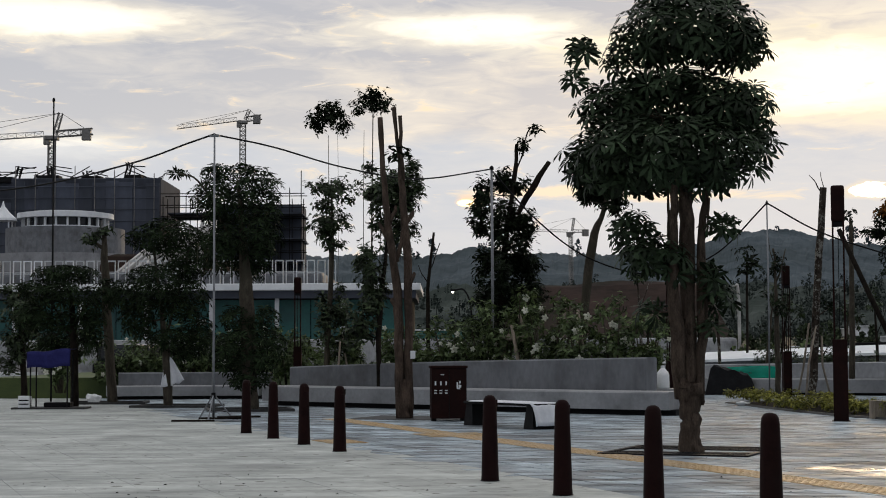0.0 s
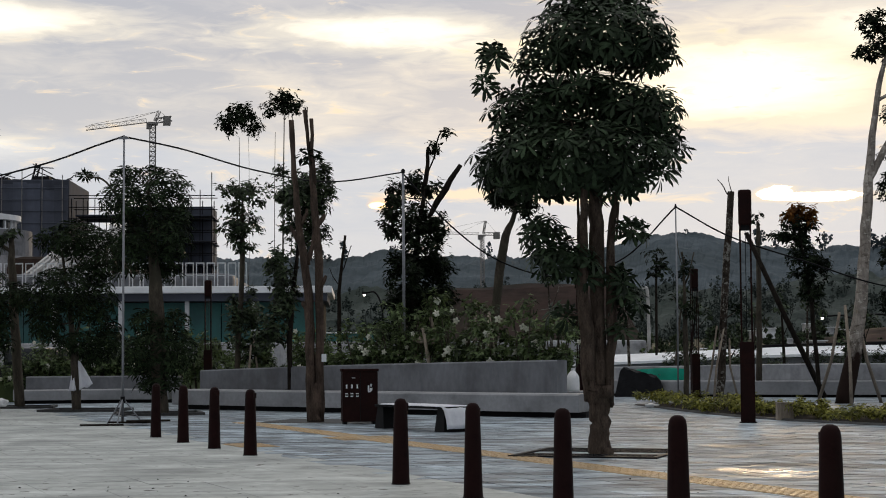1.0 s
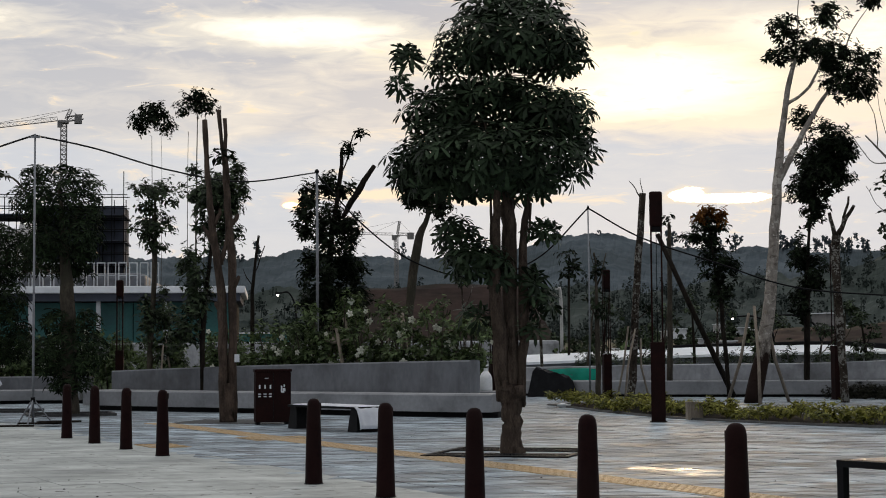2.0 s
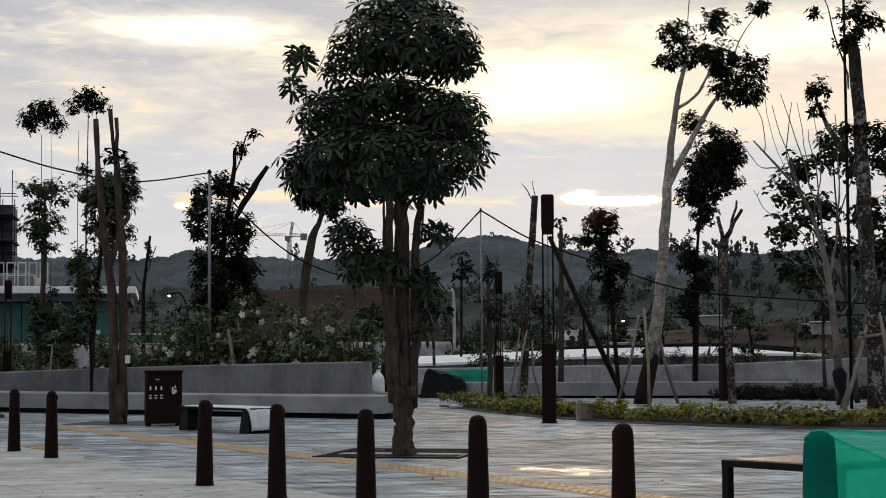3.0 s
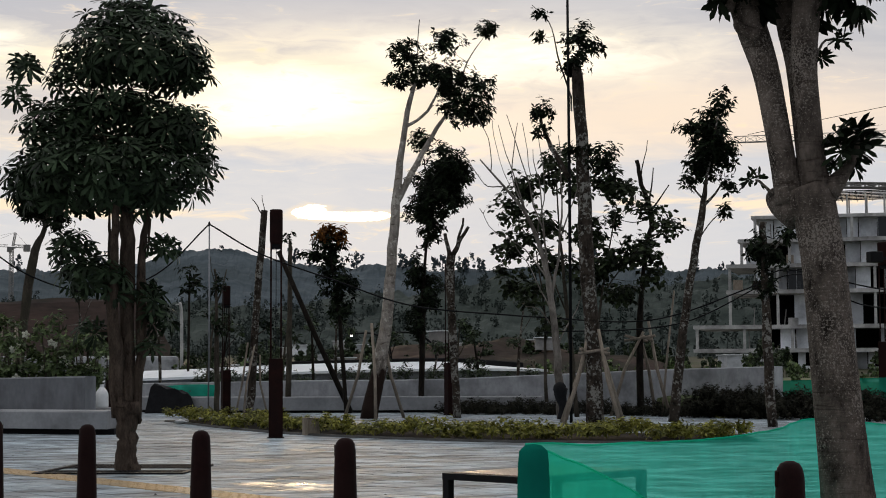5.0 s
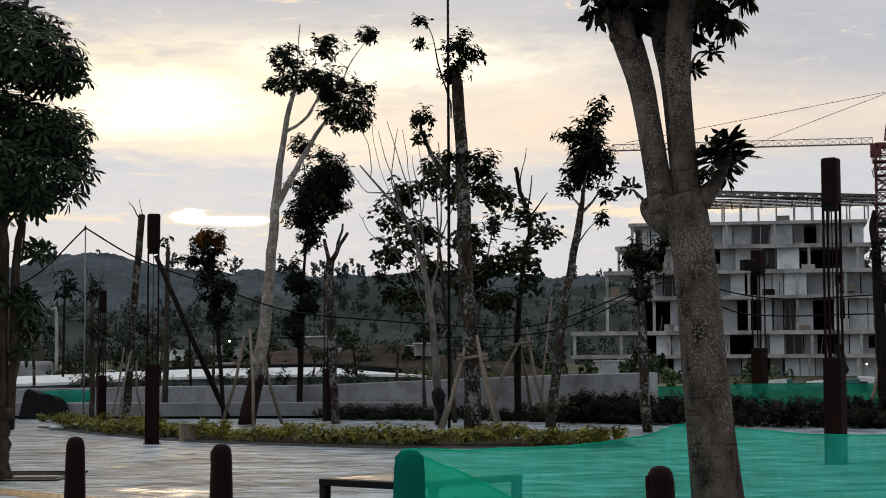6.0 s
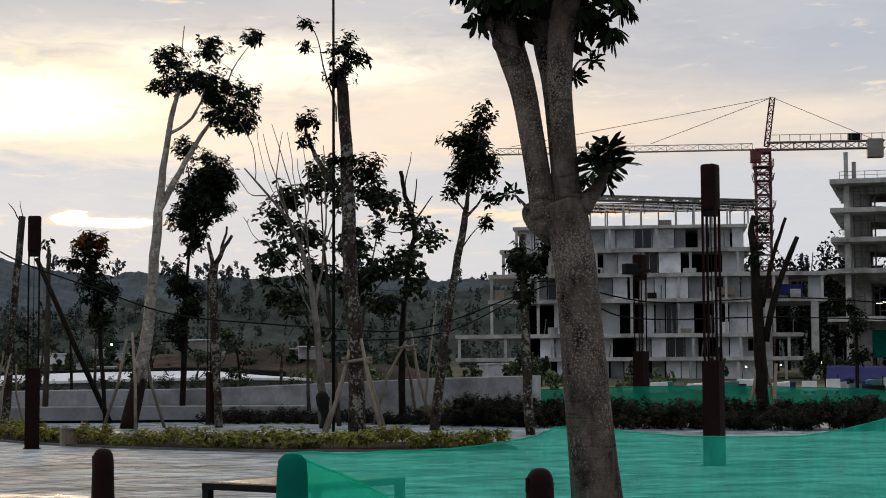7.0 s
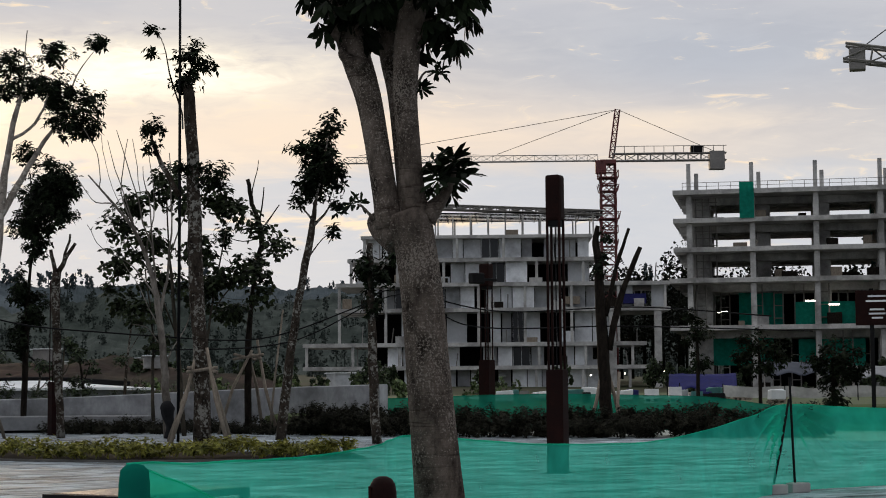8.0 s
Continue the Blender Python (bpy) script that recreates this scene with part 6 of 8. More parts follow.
cable("cable", [(-12.5, 41.0, 5.08), (-9.2, 38.5, 5.14), (-6.6, 36.0, 5.36), (-5.2, 34.8, 5.64), (-4.6, 34.3, 5.76)], 0.019, "slack black cable strung to a mast")
cable("cable", [(-4.6, 34.3, 5.75), (-3.6, 36.2, 5.72), (-2.2, 38.8, 5.55), (-0.6, 42.0, 5.62), (1.32, 46.0, 6.28)], 0.019, "slack black cable strung between mast and pole")
cable("cable", [(1.32, 46.0, 6.25), (2.5, 45.8, 4.9), (3.9, 45.7, 3.85), (5.6, 45.5, 3.4), (7.2, 45.3, 3.9), (8.59, 45.19, 5.26)], 0.021, "slack black cable strung between two poles")
cable("cable", [(8.59, 45.19, 5.26), (10.0, 45.0, 4.45), (11.9, 44.5, 3.75), (14.0, 44.0, 3.05), (16.9, 43.0, 2.75)], 0.021, "slack black cable descending among the trees")
cable("cable", [(16.9, 43.0, 2.75), (19.5, 40.8, 2.6), (21.5, 39.0, 3.4), (22.4, 38.5, 3.85), (25, 37.6, 3.3), (28.5, 36.0, 3.4), (31, 33.5, 3.1)], 0.019, "slack black cable hung beside the building site")
cable("cable", [(17.0, 42.0, 2.3), (20.0, 40.0, 2.5), (22.6, 38.6, 3.75), (24.5, 38.0, 2.9), (28.5, 36.5, 2.9), (32, 33.0, 2.7)], 0.018, "thin slack black cable hung beside the building site")


# ---------------------------------------------------------------- plaza furniture
bin_ = thing("litter_bin", pose(0.09, 33.8, 0, 0, 0, 6), "dark brown metal litter bin with white sorting signs", "litter bin")
bm = bmesh.new()
box(bm, -0.345, -0.20, 0.05, 0.345, 0.20, 1.03, 0.015)
part("body", bm, corten, bin_)
bm = bmesh.new()
box(bm, -0.365, -0.22, 1.03, 0.365, 0.22, 1.085, 0.015)
part("lid", bm, corten, bin_)
for sx in (-0.29, 0.29):
    bm = bmesh.new()
    box(bm, sx - 0.04, -0.15, 0, sx + 0.04, 0.15, 0.05)
    part("foot", bm, black_metal, bin_)
bm = bmesh.new()
box(bm, -0.006, -0.206, 0.06, 0.006, -0.2, 1.02)
part("door_gap", bm, black_metal, bin_)
for i in range(3):
    for j, (w, h, z) in enumerate(((0.03, 0.075, 0.74), (0.055, 0.02, 0.60), (0.055, 0.02, 0.55))):
        bm = bmesh.new()
        box(bm, -w / 2, -0.208, -h / 2, w / 2, -0.202, h / 2)
        part("sign_bar", bm, white_paint, bin_, at=pose(-0.27 + 0.105 * i, 0, z))
for w, h, x, z in ((0.03, 0.12, 0.16, 0.70), (0.05, 0.06, 0.21, 0.68), (0.025, 0.05, 0.21, 0.76), (0.06, 0.03, 0.18, 0.64)):
    bm = bmesh.new()
    box(bm, -w / 2, -0.208, -h / 2, w / 2, -0.202, h / 2)
    part("sign_mark", bm, white_paint, bin_, at=pose(x, 0, z))
bm = bmesh.new()
for s in (-1, 1):
    box(bm, -0.17 + (0 if s < 0 else 0.0), -0.207, 0.90, -0.10, -0.203, 0.915)
part("sign_roof", bm, white_paint, bin_)


def plaza_bench(x, y, turn, label):
    root = thing("plaza_bench", pose(x, y, 0, 0, 0, turn), label, "bench", "benches on the plaza")
    L, W, H_ = 1.52, 1.05, 0.45
    for sx in (-1, 1):
        xo = sx * (L / 2 - 0.02)
        for sy in (-1, 1):
            bm = bmesh.new()
            box(bm, xo - 0.035, sy * (W / 2 - 0.035) - 0.035, 0, xo + 0.035, sy * (W / 2 - 0.035) + 0.035, H_ - 0.06)
            part("leg", bm, black_metal, root)
    bm = bmesh.new()
    box(bm, -L / 2 - 0.02, -W / 2, H_ - 0.06, L / 2 + 0.02, -W / 2 + 0.05, H_ - 0.003)
    box(bm, -L / 2 - 0.02, W / 2 - 0.05, H_ - 0.06, L / 2 + 0.02, W / 2, H_ - 0.003)
    box(bm, -L / 2 - 0.02, -W / 2 + 0.05, H_ - 0.06, -L / 2 + 0.05, W / 2 - 0.05, H_ - 0.003)
    box(bm, L / 2 - 0.05, -W / 2 + 0.05, H_ - 0.06, L / 2 + 0.02, W / 2 - 0.05, H_ - 0.003)
    part("rim", bm, black_metal, root)
    bm = bmesh.new()
    box(bm, -L / 2 + 0.055, -0.035, H_ - 0.03, L / 2 - 0.055, 0.035, H_ + 0.004, 0.004)
    slat = finish("slat", bm, slat_wood)
    for i in range(11):
        piece("slat", slat, root, pose(0, -0.42 + 0.084 * i, 0))
    return root


plaza_bench(5.69, 13.80, 28, "slatted wooden bench with a black steel frame")
low_bench = thing("plaza_bench", pose(1.2, 30.95, 0, 0, 0, -60), "low dark bench partly covered by a white sheet", "bench", "benches on the plaza")
for sx in (-1.05, 1.0):
    bm = bmesh.new()
    b0 = 0.16
    vs = [bm.verts.new(v) for v in ((sx - b0, -0.26, 0), (sx + b0, -0.26, 0), (sx + b0, 0.26, 0), (sx - b0, 0.26, 0), (sx - 0.10, -0.23, 0.40), (sx + 0.10, -0.23, 0.40), (sx + 0.10, 0.23, 0.40), (sx - 0.10, 0.23, 0.40))]
    for q in ((3, 2, 1, 0), (4, 5, 6, 7), (0, 1, 5, 4), (1, 2, 6, 5), (2, 3, 7, 6), (3, 0, 4, 7)):
        bm.faces.new([vs[k] for k in q])
    part("leg", bm, black_metal, low_bench)
bm = bmesh.new()
box(bm, -1.2, -0.27, 0.40, 1.2, 0.27, 0.445, 0.01)
part("seat", bm, black_metal, low_bench)
sheet_ = thing("white_sheet", pose(1.2, 30.95, 0.449, 0, 0, -60), "crumpled white sheet draped over a bench end", "sheet")
nx, ny = 30, 16
v = []
for j in range(ny):
    for i in range(nx):
        s, t = i / (nx - 1) * 2.55 - 0.95, j / (ny - 1) * 0.62 - 0.31
        over = max(0.0, s - 1.18)
        x = min(s, 1.18) + over * 0.25 + (0.03 if over else 0)
        z = 0.012 - over * 0.95
        side = max(0.0, abs(t) - 0.285)
        z -= side * 0.6
        wv = 0.010 * noise.noise(Vector((s * 4, t * 5, 0))) + (0.035 * noise.noise(Vector((s * 1.5, t * 9, 3))) if over else 0)
        v.append((x + wv, t + 0.02 * noise.noise(Vector((s * 3, 1, 2))), max(z, -0.43) + abs(wv) * 0.5))
f_ = [(j * nx + i, j * nx + i + 1, (j + 1) * nx + i + 1, (j + 1) * nx + i) for j in range(ny - 1) for i in range(nx - 1)]
ob = new("cloth", mesh_from("cloth", v, f_, white_cloth, True))
ob.parent = sheet_
ob.modifiers.new("thickness", "SOLIDIFY").thickness = 0.006

# steel grate round the big tree
grate = thing("tree_grate", pose(3.32, 23.16, 0.0, 0, 0, -22), "square dark metal tree grate set in the paving", "tree grate")
bm = bmesh.new()
for q in ((-1.0, -1.0, 1.0, -0.93), (-1.0, 0.93, 1.0, 1.0), (-1.0, -0.93, -0.93, 0.93), (0.93, -0.93, 1.0, 0.93)):
    box(bm, q[0], q[1], 0.0, q[2], q[3], 0.022)
part("frame", bm, black_metal, grate)
bm = bmesh.new()
box(bm, -0.93, -0.014, 0.002, 0.93, 0.014, 0.014)
bar = finish("bar", bm, black_metal)
for i in range(20):
    o = -0.88 + i * 0.0926
    if abs(o) > 0.3:
        piece("bar", bar, grate, pose(0, o, 0))
bm = bmesh.new()
box(bm, -0.93, -0.93, -0.05, 0.93, 0.93, -0.002)
part("soil", bm, ground_mix, grate)
bm = bmesh.new()
box(bm, -1.15, -1.0, -0.02, 1.15, 1.0, 0.008)
solid("tree_pit", bm, kerb_dark, "dark soil pit at the foot of pruned stems", kind="structure").matrix_basis = pose(-0.6, 35.3, 0, 0, 0, -20)
for x, y, r in ((-9.0, 46.3, 5), (-6.7, 43.2, -8), (-4.55, 40.2, 10)):
    edging = thing("pit_edging", pose(x, y, 0, 0, 0, r), "dark raised edging round a street tree's pit", "tree pit", "street tree pits")
    for q in ((-1.0, -0.8, 1.0, -0.72), (-1.0, 0.72, 1.0, 0.8), (-1.0, -0.72, -0.92, 0.72), (0.92, -0.72, 1.0, 0.72)):
        bm = bmesh.new()
        box(bm, q[0], q[1], -0.02, q[2], q[3], 0.06)
        part("edge", bm, kerb_dark, edging)


# ---------------------------------------------------------------- green netting
def net(name, tops, drop, mat, label, seed, sway=0.11, nz=26, per=24, fan=None):
    """A hung net: top edge through (x, y, z) points, falling to the ground with folds."""
    p = smooth_line(tops, per)
    d = np.gradient(p[:, :2], axis=0)
    nrm = unit(np.stack([-d[:, 1], d[:, 0]], 1))
    v = []
    for j in range(nz):
        s = j / (nz - 1)
        for i, (x, y, z) in enumerate(p):
            zz = z * (1 - s * drop) + 0.012
            o = sway * s * (noise.noise(Vector((i * 0.14, s * 1.5, seed))) + 0.3 * noise.noise(Vector((i * 0.4, s * 3.0 + i * 0.08, seed)))) + 0.012 * math.sin(i * 0.7 + s * 2 + seed) * (0.3 + s)
            if fan:
                away = math.hypot(x - fan[0], y - fan[1])
                near = math.exp(-away / 1.1)
                o = o * (1 - 0.85 * near) + 0.13 * near * min(1.0, away * 3) * math.sin(23 * math.atan2(s * z, away)) * (1 - s)
            sagz = 0.012 * noise.noise(Vector((i * 0.11, seed, s)))
            v.append((x + nrm[i][0] * o, y + nrm[i][1] * o, max(zz + sagz * (1 - s), 0.012)))
    n_ = len(p)
    f_ = [(j * n_ + i, j * n_ + i + 1, (j + 1) * n_ + i + 1, (j + 1) * n_ + i) for j in range(nz - 1) for i in range(n_ - 1)]
    root = thing(name, pose(0, 0, 0), label, "net fence")
    ob = new("net", mesh_from("net", v, f_, mat, True))
    ob.parent = root
    bm = bmesh.new()
    tube(bm, v[:n_], [0.007] * n_, 5, False)
    part("edge_cord", bm, mat, root)
    return root


nb = LINE0 + STEP * 11
near_net = net("net_fence", [(nb.x, nb.y + 0.12, 0.90), (4.6, 9.55, 0.87), (5.5, 10.1, 0.87), (6.25, 10.68, 0.90), (6.86, 11.14, 0.95), (8.6, 12.05, 0.82), (11.0, 13.3, 0.76), (13.2, 14.5, 0.92), (14.75, 15.4, 1.07), (16.4, 15.5, 1.0), (19.5, 15.6, 0.98)], 1.0, net_green, "green shade net strung from a bollard to a stand", 1.0, fan=(14.75, 15.4))
fold = net("net_fold", [(nb.x, nb.y + 0.05, 0.90), (4.1, 9.1, 0.74), (4.7, 9.25, 0.45), (5.2, 9.35, 0.16)], 1.0, net_green, "second fold of green net slumping beside the bollard", 4.0, 0.05)
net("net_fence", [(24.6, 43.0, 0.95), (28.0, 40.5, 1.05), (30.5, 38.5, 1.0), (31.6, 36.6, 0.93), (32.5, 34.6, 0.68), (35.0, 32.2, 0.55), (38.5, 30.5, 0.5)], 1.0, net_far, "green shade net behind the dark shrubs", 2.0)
net("net_fence", [(8.9, 54.6, 0.80), (9.7, 53.7, 0.86), (10.9, 53.1, 0.82)], 1.0, net_green, "short green net panel beside a black cover", 3.0, 0.05)
wrapped = thing("net_wrap", pose(nb.x, nb.y, 0), "green net wound tightly round a bollard", "net")
bm = bmesh.new()
lathe(bm, [(0.108, 0.02), (0.102, 0.3), (0.095, 0.6), (0.090, 0.80), (0.082, 0.880), (0.05, 0.910), (0.01, 0.918)], 28)
for vert in bm.verts:
    vert.co.x *= 1 + 0.05 * noise.noise(vert.co * 9)
    vert.co.y *= 1 + 0.05 * noise.noise(vert.co * 9 + Vector((3, 0, 0)))
part("net", bm, net_dense, wrapped, smooth=True)

stand = thing("net_stand", pose(14.75, 15.36, 0), "improvised stand of two thin poles set in concrete blocks", "stand")
for x0, y0, x1, z1 in ((0.05, 0.0, 0.0, 1.42), (-0.40, -0.1, -0.02, 1.15)):
    bm = bmesh.new()
    tube(bm, [(x0, y0, 0.10), ((x0 + x1) / 2, y0 * 0.5, z1 * 0.5), (x1, 0, z1)], [0.016, 0.016, 0.015], 8)
    part("pole", bm, black_metal, stand)
for x0, y0, s in ((0.05, 0.0, 0.15), (-0.41, -0.12, 0.13)):
    bm = bmesh.new()
    box(bm, x0 - s, y0 - 0.12, 0.0, x0 + s, y0 + 0.12, 0.12, 0.015)
    part("block", bm, concrete_raw, stand)


# ---------------------------------------------------------------- small things on the plaza
cart = thing("vendor_cart", pose(-9.62, 42.1, 0), "small stall with a blue sheet roof under the trees", "stall")
v = []
for j in range(10):
    for i in range(18):
        s, t = i / 17, j / 9
        flap = max(0.0, 0.45 - t) / 0.45
        v.append(((s - 0.5) * 1.06, -0.36 + 0.74 * max(0.0, t - 0.45) / 0.55 - 0.03 * math.sin(s * 15) * flap, 1.36 + 0.09 * s + 0.04 * t - 0.36 * flap + 0.02 * math.sin(s * 9 + 2 * t) - 0.05 * flap * s))
f_ = [(j * 18 + i, j * 18 + i + 1, (j + 1) * 18 + i + 1, (j + 1) * 18 + i) for j in range(9) for i in range(17)]
ob = new("canopy", mesh_from("canopy", v, f_, blue_sheet, True))
ob.parent = cart
ob.modifiers.new("thickness", "SOLIDIFY").thickness = 0.006
for sx in (-0.45, 0.45):
    for sy in (-0.3, 0.3):
        bm = bmesh.new()
        tube(bm, [(sx, sy, 0), (sx, sy, 1.36 + 0.08 * sx)], [0.02, 0.02], 6)
        part("post", bm, black_metal, cart)
bm = bmesh.new()
box(bm, -0.9, -0.4, 0.0, 0.9, 0.4, 0.045, 0.01)
part("platform", bm, kerb_dark, cart)
bm = bmesh.new()
box(bm, -0.15, -0.2, 0.045, 0.5, 0.2, 0.16, 0.02)
part("tray", bm, black_metal, cart)
crate = thing("crate", pose(-10.2, 41.8, -0.015), "small pale plastic crate by the stall", "crate")
bm = bmesh.new()
box(bm, -0.14, -0.12, 0.06, 0.14, 0.12, 0.34, 0.015)
part("body", bm, white_plastic, crate)
for i in range(2):
    bm = bmesh.new()
    box(bm, -0.12, -0.125, 0.13 + 0.09 * i, 0.12, -0.119, 0.16 + 0.09 * i)
    part("slot", bm, shade_black, crate)


def sack(name, x, y, z, w, h, mat, label, category):
    """A slumped bag or pile with creases."""
    root = thing(name, pose(x, y, z), label, category)
    bm = bmesh.new()
    bmesh.ops.create_icosphere(bm, subdivisions=3, radius=1.0)
    for vert in bm.verts:
        c = vert.co
        k = 1 + 0.42 * noise.noise(c * 1.6 + Vector((x, y, 0))) + 0.16 * abs(noise.noise(c * 4.2)) + 0.06 * noise.noise(c * 11)
        vert.co = Vector((c.x * w * k, c.y * w * 0.7 * k, max(0.0, (c.z * 0.5 + 0.45) * h * k)))
    part("cover", bm, mat, root, smooth=True)
    return root


heap = thing("tarp_pile", pose(8.95, 53.4, 0, 0, 0, -9), "heap under a black plastic sheet", "tarpaulin")
bm = bmesh.new()
bmesh.ops.create_grid(bm, x_segments=14, y_segments=10, size=1.0)
for vert in bm.verts:
    x, y = vert.co.x, vert.co.y
    rim = min(1.0, (1 - abs(x)) * 6.0) * min(1.0, (1 - abs(y)) * 5.0)
    vert.co = Vector((x * (0.80 - 0.08 * rim), y * 0.6, max(0.0, rim * (0.74 - 0.20 * x + 0.10 * noise.noise(Vector((x * 2.4, y * 2.4, 2)))) + 0.05 * noise.noise(Vector((x * 6, y * 6, 0))))))
part("cover", bm, black_sheet, heap)
sack("plastic_bag", -9.45, 46.3, 0, 0.18, 0.26, white_plastic, "crumpled white plastic bag on the paving", "bag")
sack("plastic_bag", 7.4, 42.5, 0.0, 0.16, 0.10, white_plastic, "flattened white plastic bag on the paving", "bag")
bag = thing("hanging_bag", pose(-6.92, 43.0, 0.48), "white cloth bag tied to a tree trunk", "bag")
nx, ny = 15, 14
v = []
for j in range(ny):
    t = j / (ny - 1)
    for i in range(nx):
        s = i / (nx - 1) - 0.5
        half = 0.04 + 0.26 * t ** 0.8
        ragged = 0.10 * abs(s) * t + 0.05 * noise.noise(Vector((s * 5, 1, 0))) * t
        v.append((0.06 + s * 2 * half + 0.10 * t, -0.20 - 0.06 * t - 0.05 * math.sin(s * 17) * t, 0.78 - 0.72 * t + ragged + 0.16 * s * t))
f_ = [(j * nx + i, j * nx + i + 1, (j + 1) * nx + i + 1, (j + 1) * nx + i) for j in range(ny - 1) for i in range(nx - 1)]
ob = new("cloth", mesh_from("cloth", v, f_, white_cloth, True))
ob.parent = bag
ob.modifiers.new("thickness", "SOLIDIFY").thickness = 0.006
bm = bmesh.new()
tube(bm, [(-0.02, 0.0, 0.80), (0.03, -0.14, 0.80), (0.06, -0.20, 0.77)], [0.012, 0.012, 0.02], 6)
part("tie", bm, white_cloth, bag)
jug = thing("water_jug", pose(5.0, 39.1, 0.50), "white plastic jug standing on the bench ledge", "jug")
bm = bmesh.new()
lathe(bm, [(0.15, 0), (0.155, 0.04), (0.15, 0.30), (0.12, 0.38), (0.05, 0.46), (0.035, 0.47)], 20)
part("body", bm, white_plastic, jug, smooth=True)
bm = bmesh.new()
lathe(bm, [(0.045, 0.47), (0.045, 0.52)], 14)
part("cap", bm, white_plastic, jug)
bm = bmesh.new()
box(bm, 4.72, 38.7, -0.1, 5.4, 39.5, 0.50, 0.02)
solid("wall_ledge_end", bm, concrete_seat, "end block of the bench ledge", kind="structure")
mbox = thing("junction_box", pose(8.6, 33.95, 0), "pale electrical junction box in the hedge", "junction box")
bm = bmesh.new()
box(bm, -0.16, -0.10, 0.0, 0.16, 0.10, 0.34, 0.012)
part("body", bm, stake_wood, mbox)
bm = bmesh.new()
box(bm, -0.17, -0.11, 0.34, 0.17, 0.11, 0.36, 0.006)
part("lid", bm, stake_wood, mbox)
tag_ = thing("tree_tag", pose(-0.62, 34.78, 1.30), "small white paper tag on a brown trunk", "tag")
bm = bmesh.new()
box(bm, -0.05, -0.005, -0.08, 0.05, 0.005, 0.08)
part("paper", bm, white_paint, tag_)
board = thing("sign_board", pose(35.9, 34.7, 0.4, 0, 0, -45), "dark sign board on a post with pale lettering", "sign")
bm = bmesh.new()
box(bm, -0.06, -0.06, 0, 0.06, 0.06, 3.6)
part("post", bm, black_metal, board)
bm = bmesh.new()
box(bm, -0.45, -0.10, 2.55, 0.75, -0.06, 3.55, 0.01)
part("panel", bm, corten, board)
for i, (w, z) in enumerate(((0.5, 3.38), (0.62, 3.24), (0.40, 3.0), (0.46, 2.88), (0.3, 2.76))):
    bm = bmesh.new()
    box(bm, 0.15 - w / 2, -0.108, z - 0.025, 0.15 + w / 2, -0.101, z + 0.025)
    part("text_bar", bm, panel_white, board)


# ---------------------------------------------------------------- buildings
def bar_between(bm, p, q, w):
    tube(bm, [p, q], [w, w], 4, False)


def lattice(bm, p, q, w, step, chord=0.09, brace=0.05, up=Vector((0, 0, 1)), tri=False):
    """A braced truss from p to q, w wide."""
    p, q = Vector(p), Vector(q)
    d = (q - p).normalized()
    s = d.cross(up)
    s = s.normalized() if s.length > 0.01 else Vector((1, 0, 0))
    t = s.cross(d).normalized()
    corners = [(-1, -1), (1, -1), (0, 1)] if tri else [(-1, -1), (1, -1), (1, 1), (-1, 1)]
    offs = [s * (a_ * w / 2) + t * (b_ * w / 2) for a_, b_ in corners]
    for o in offs:
        bar_between(bm, p + o, q + o, chord)
    n_ = max(1, int((q - p).length / step))
    for i in range(n_):
        a_, b_ = p + (q - p) * (i / n_), p + (q - p) * ((i + 1) / n_)
        for k in range(len(offs)):
            o0, o1 = offs[k], offs[(k + 1) % len(offs)]
            bar_between(bm, a_ + o0, b_ + o1, brace)
            bar_between(bm, a_ + o0, a_ + o1, brace)
    return bm


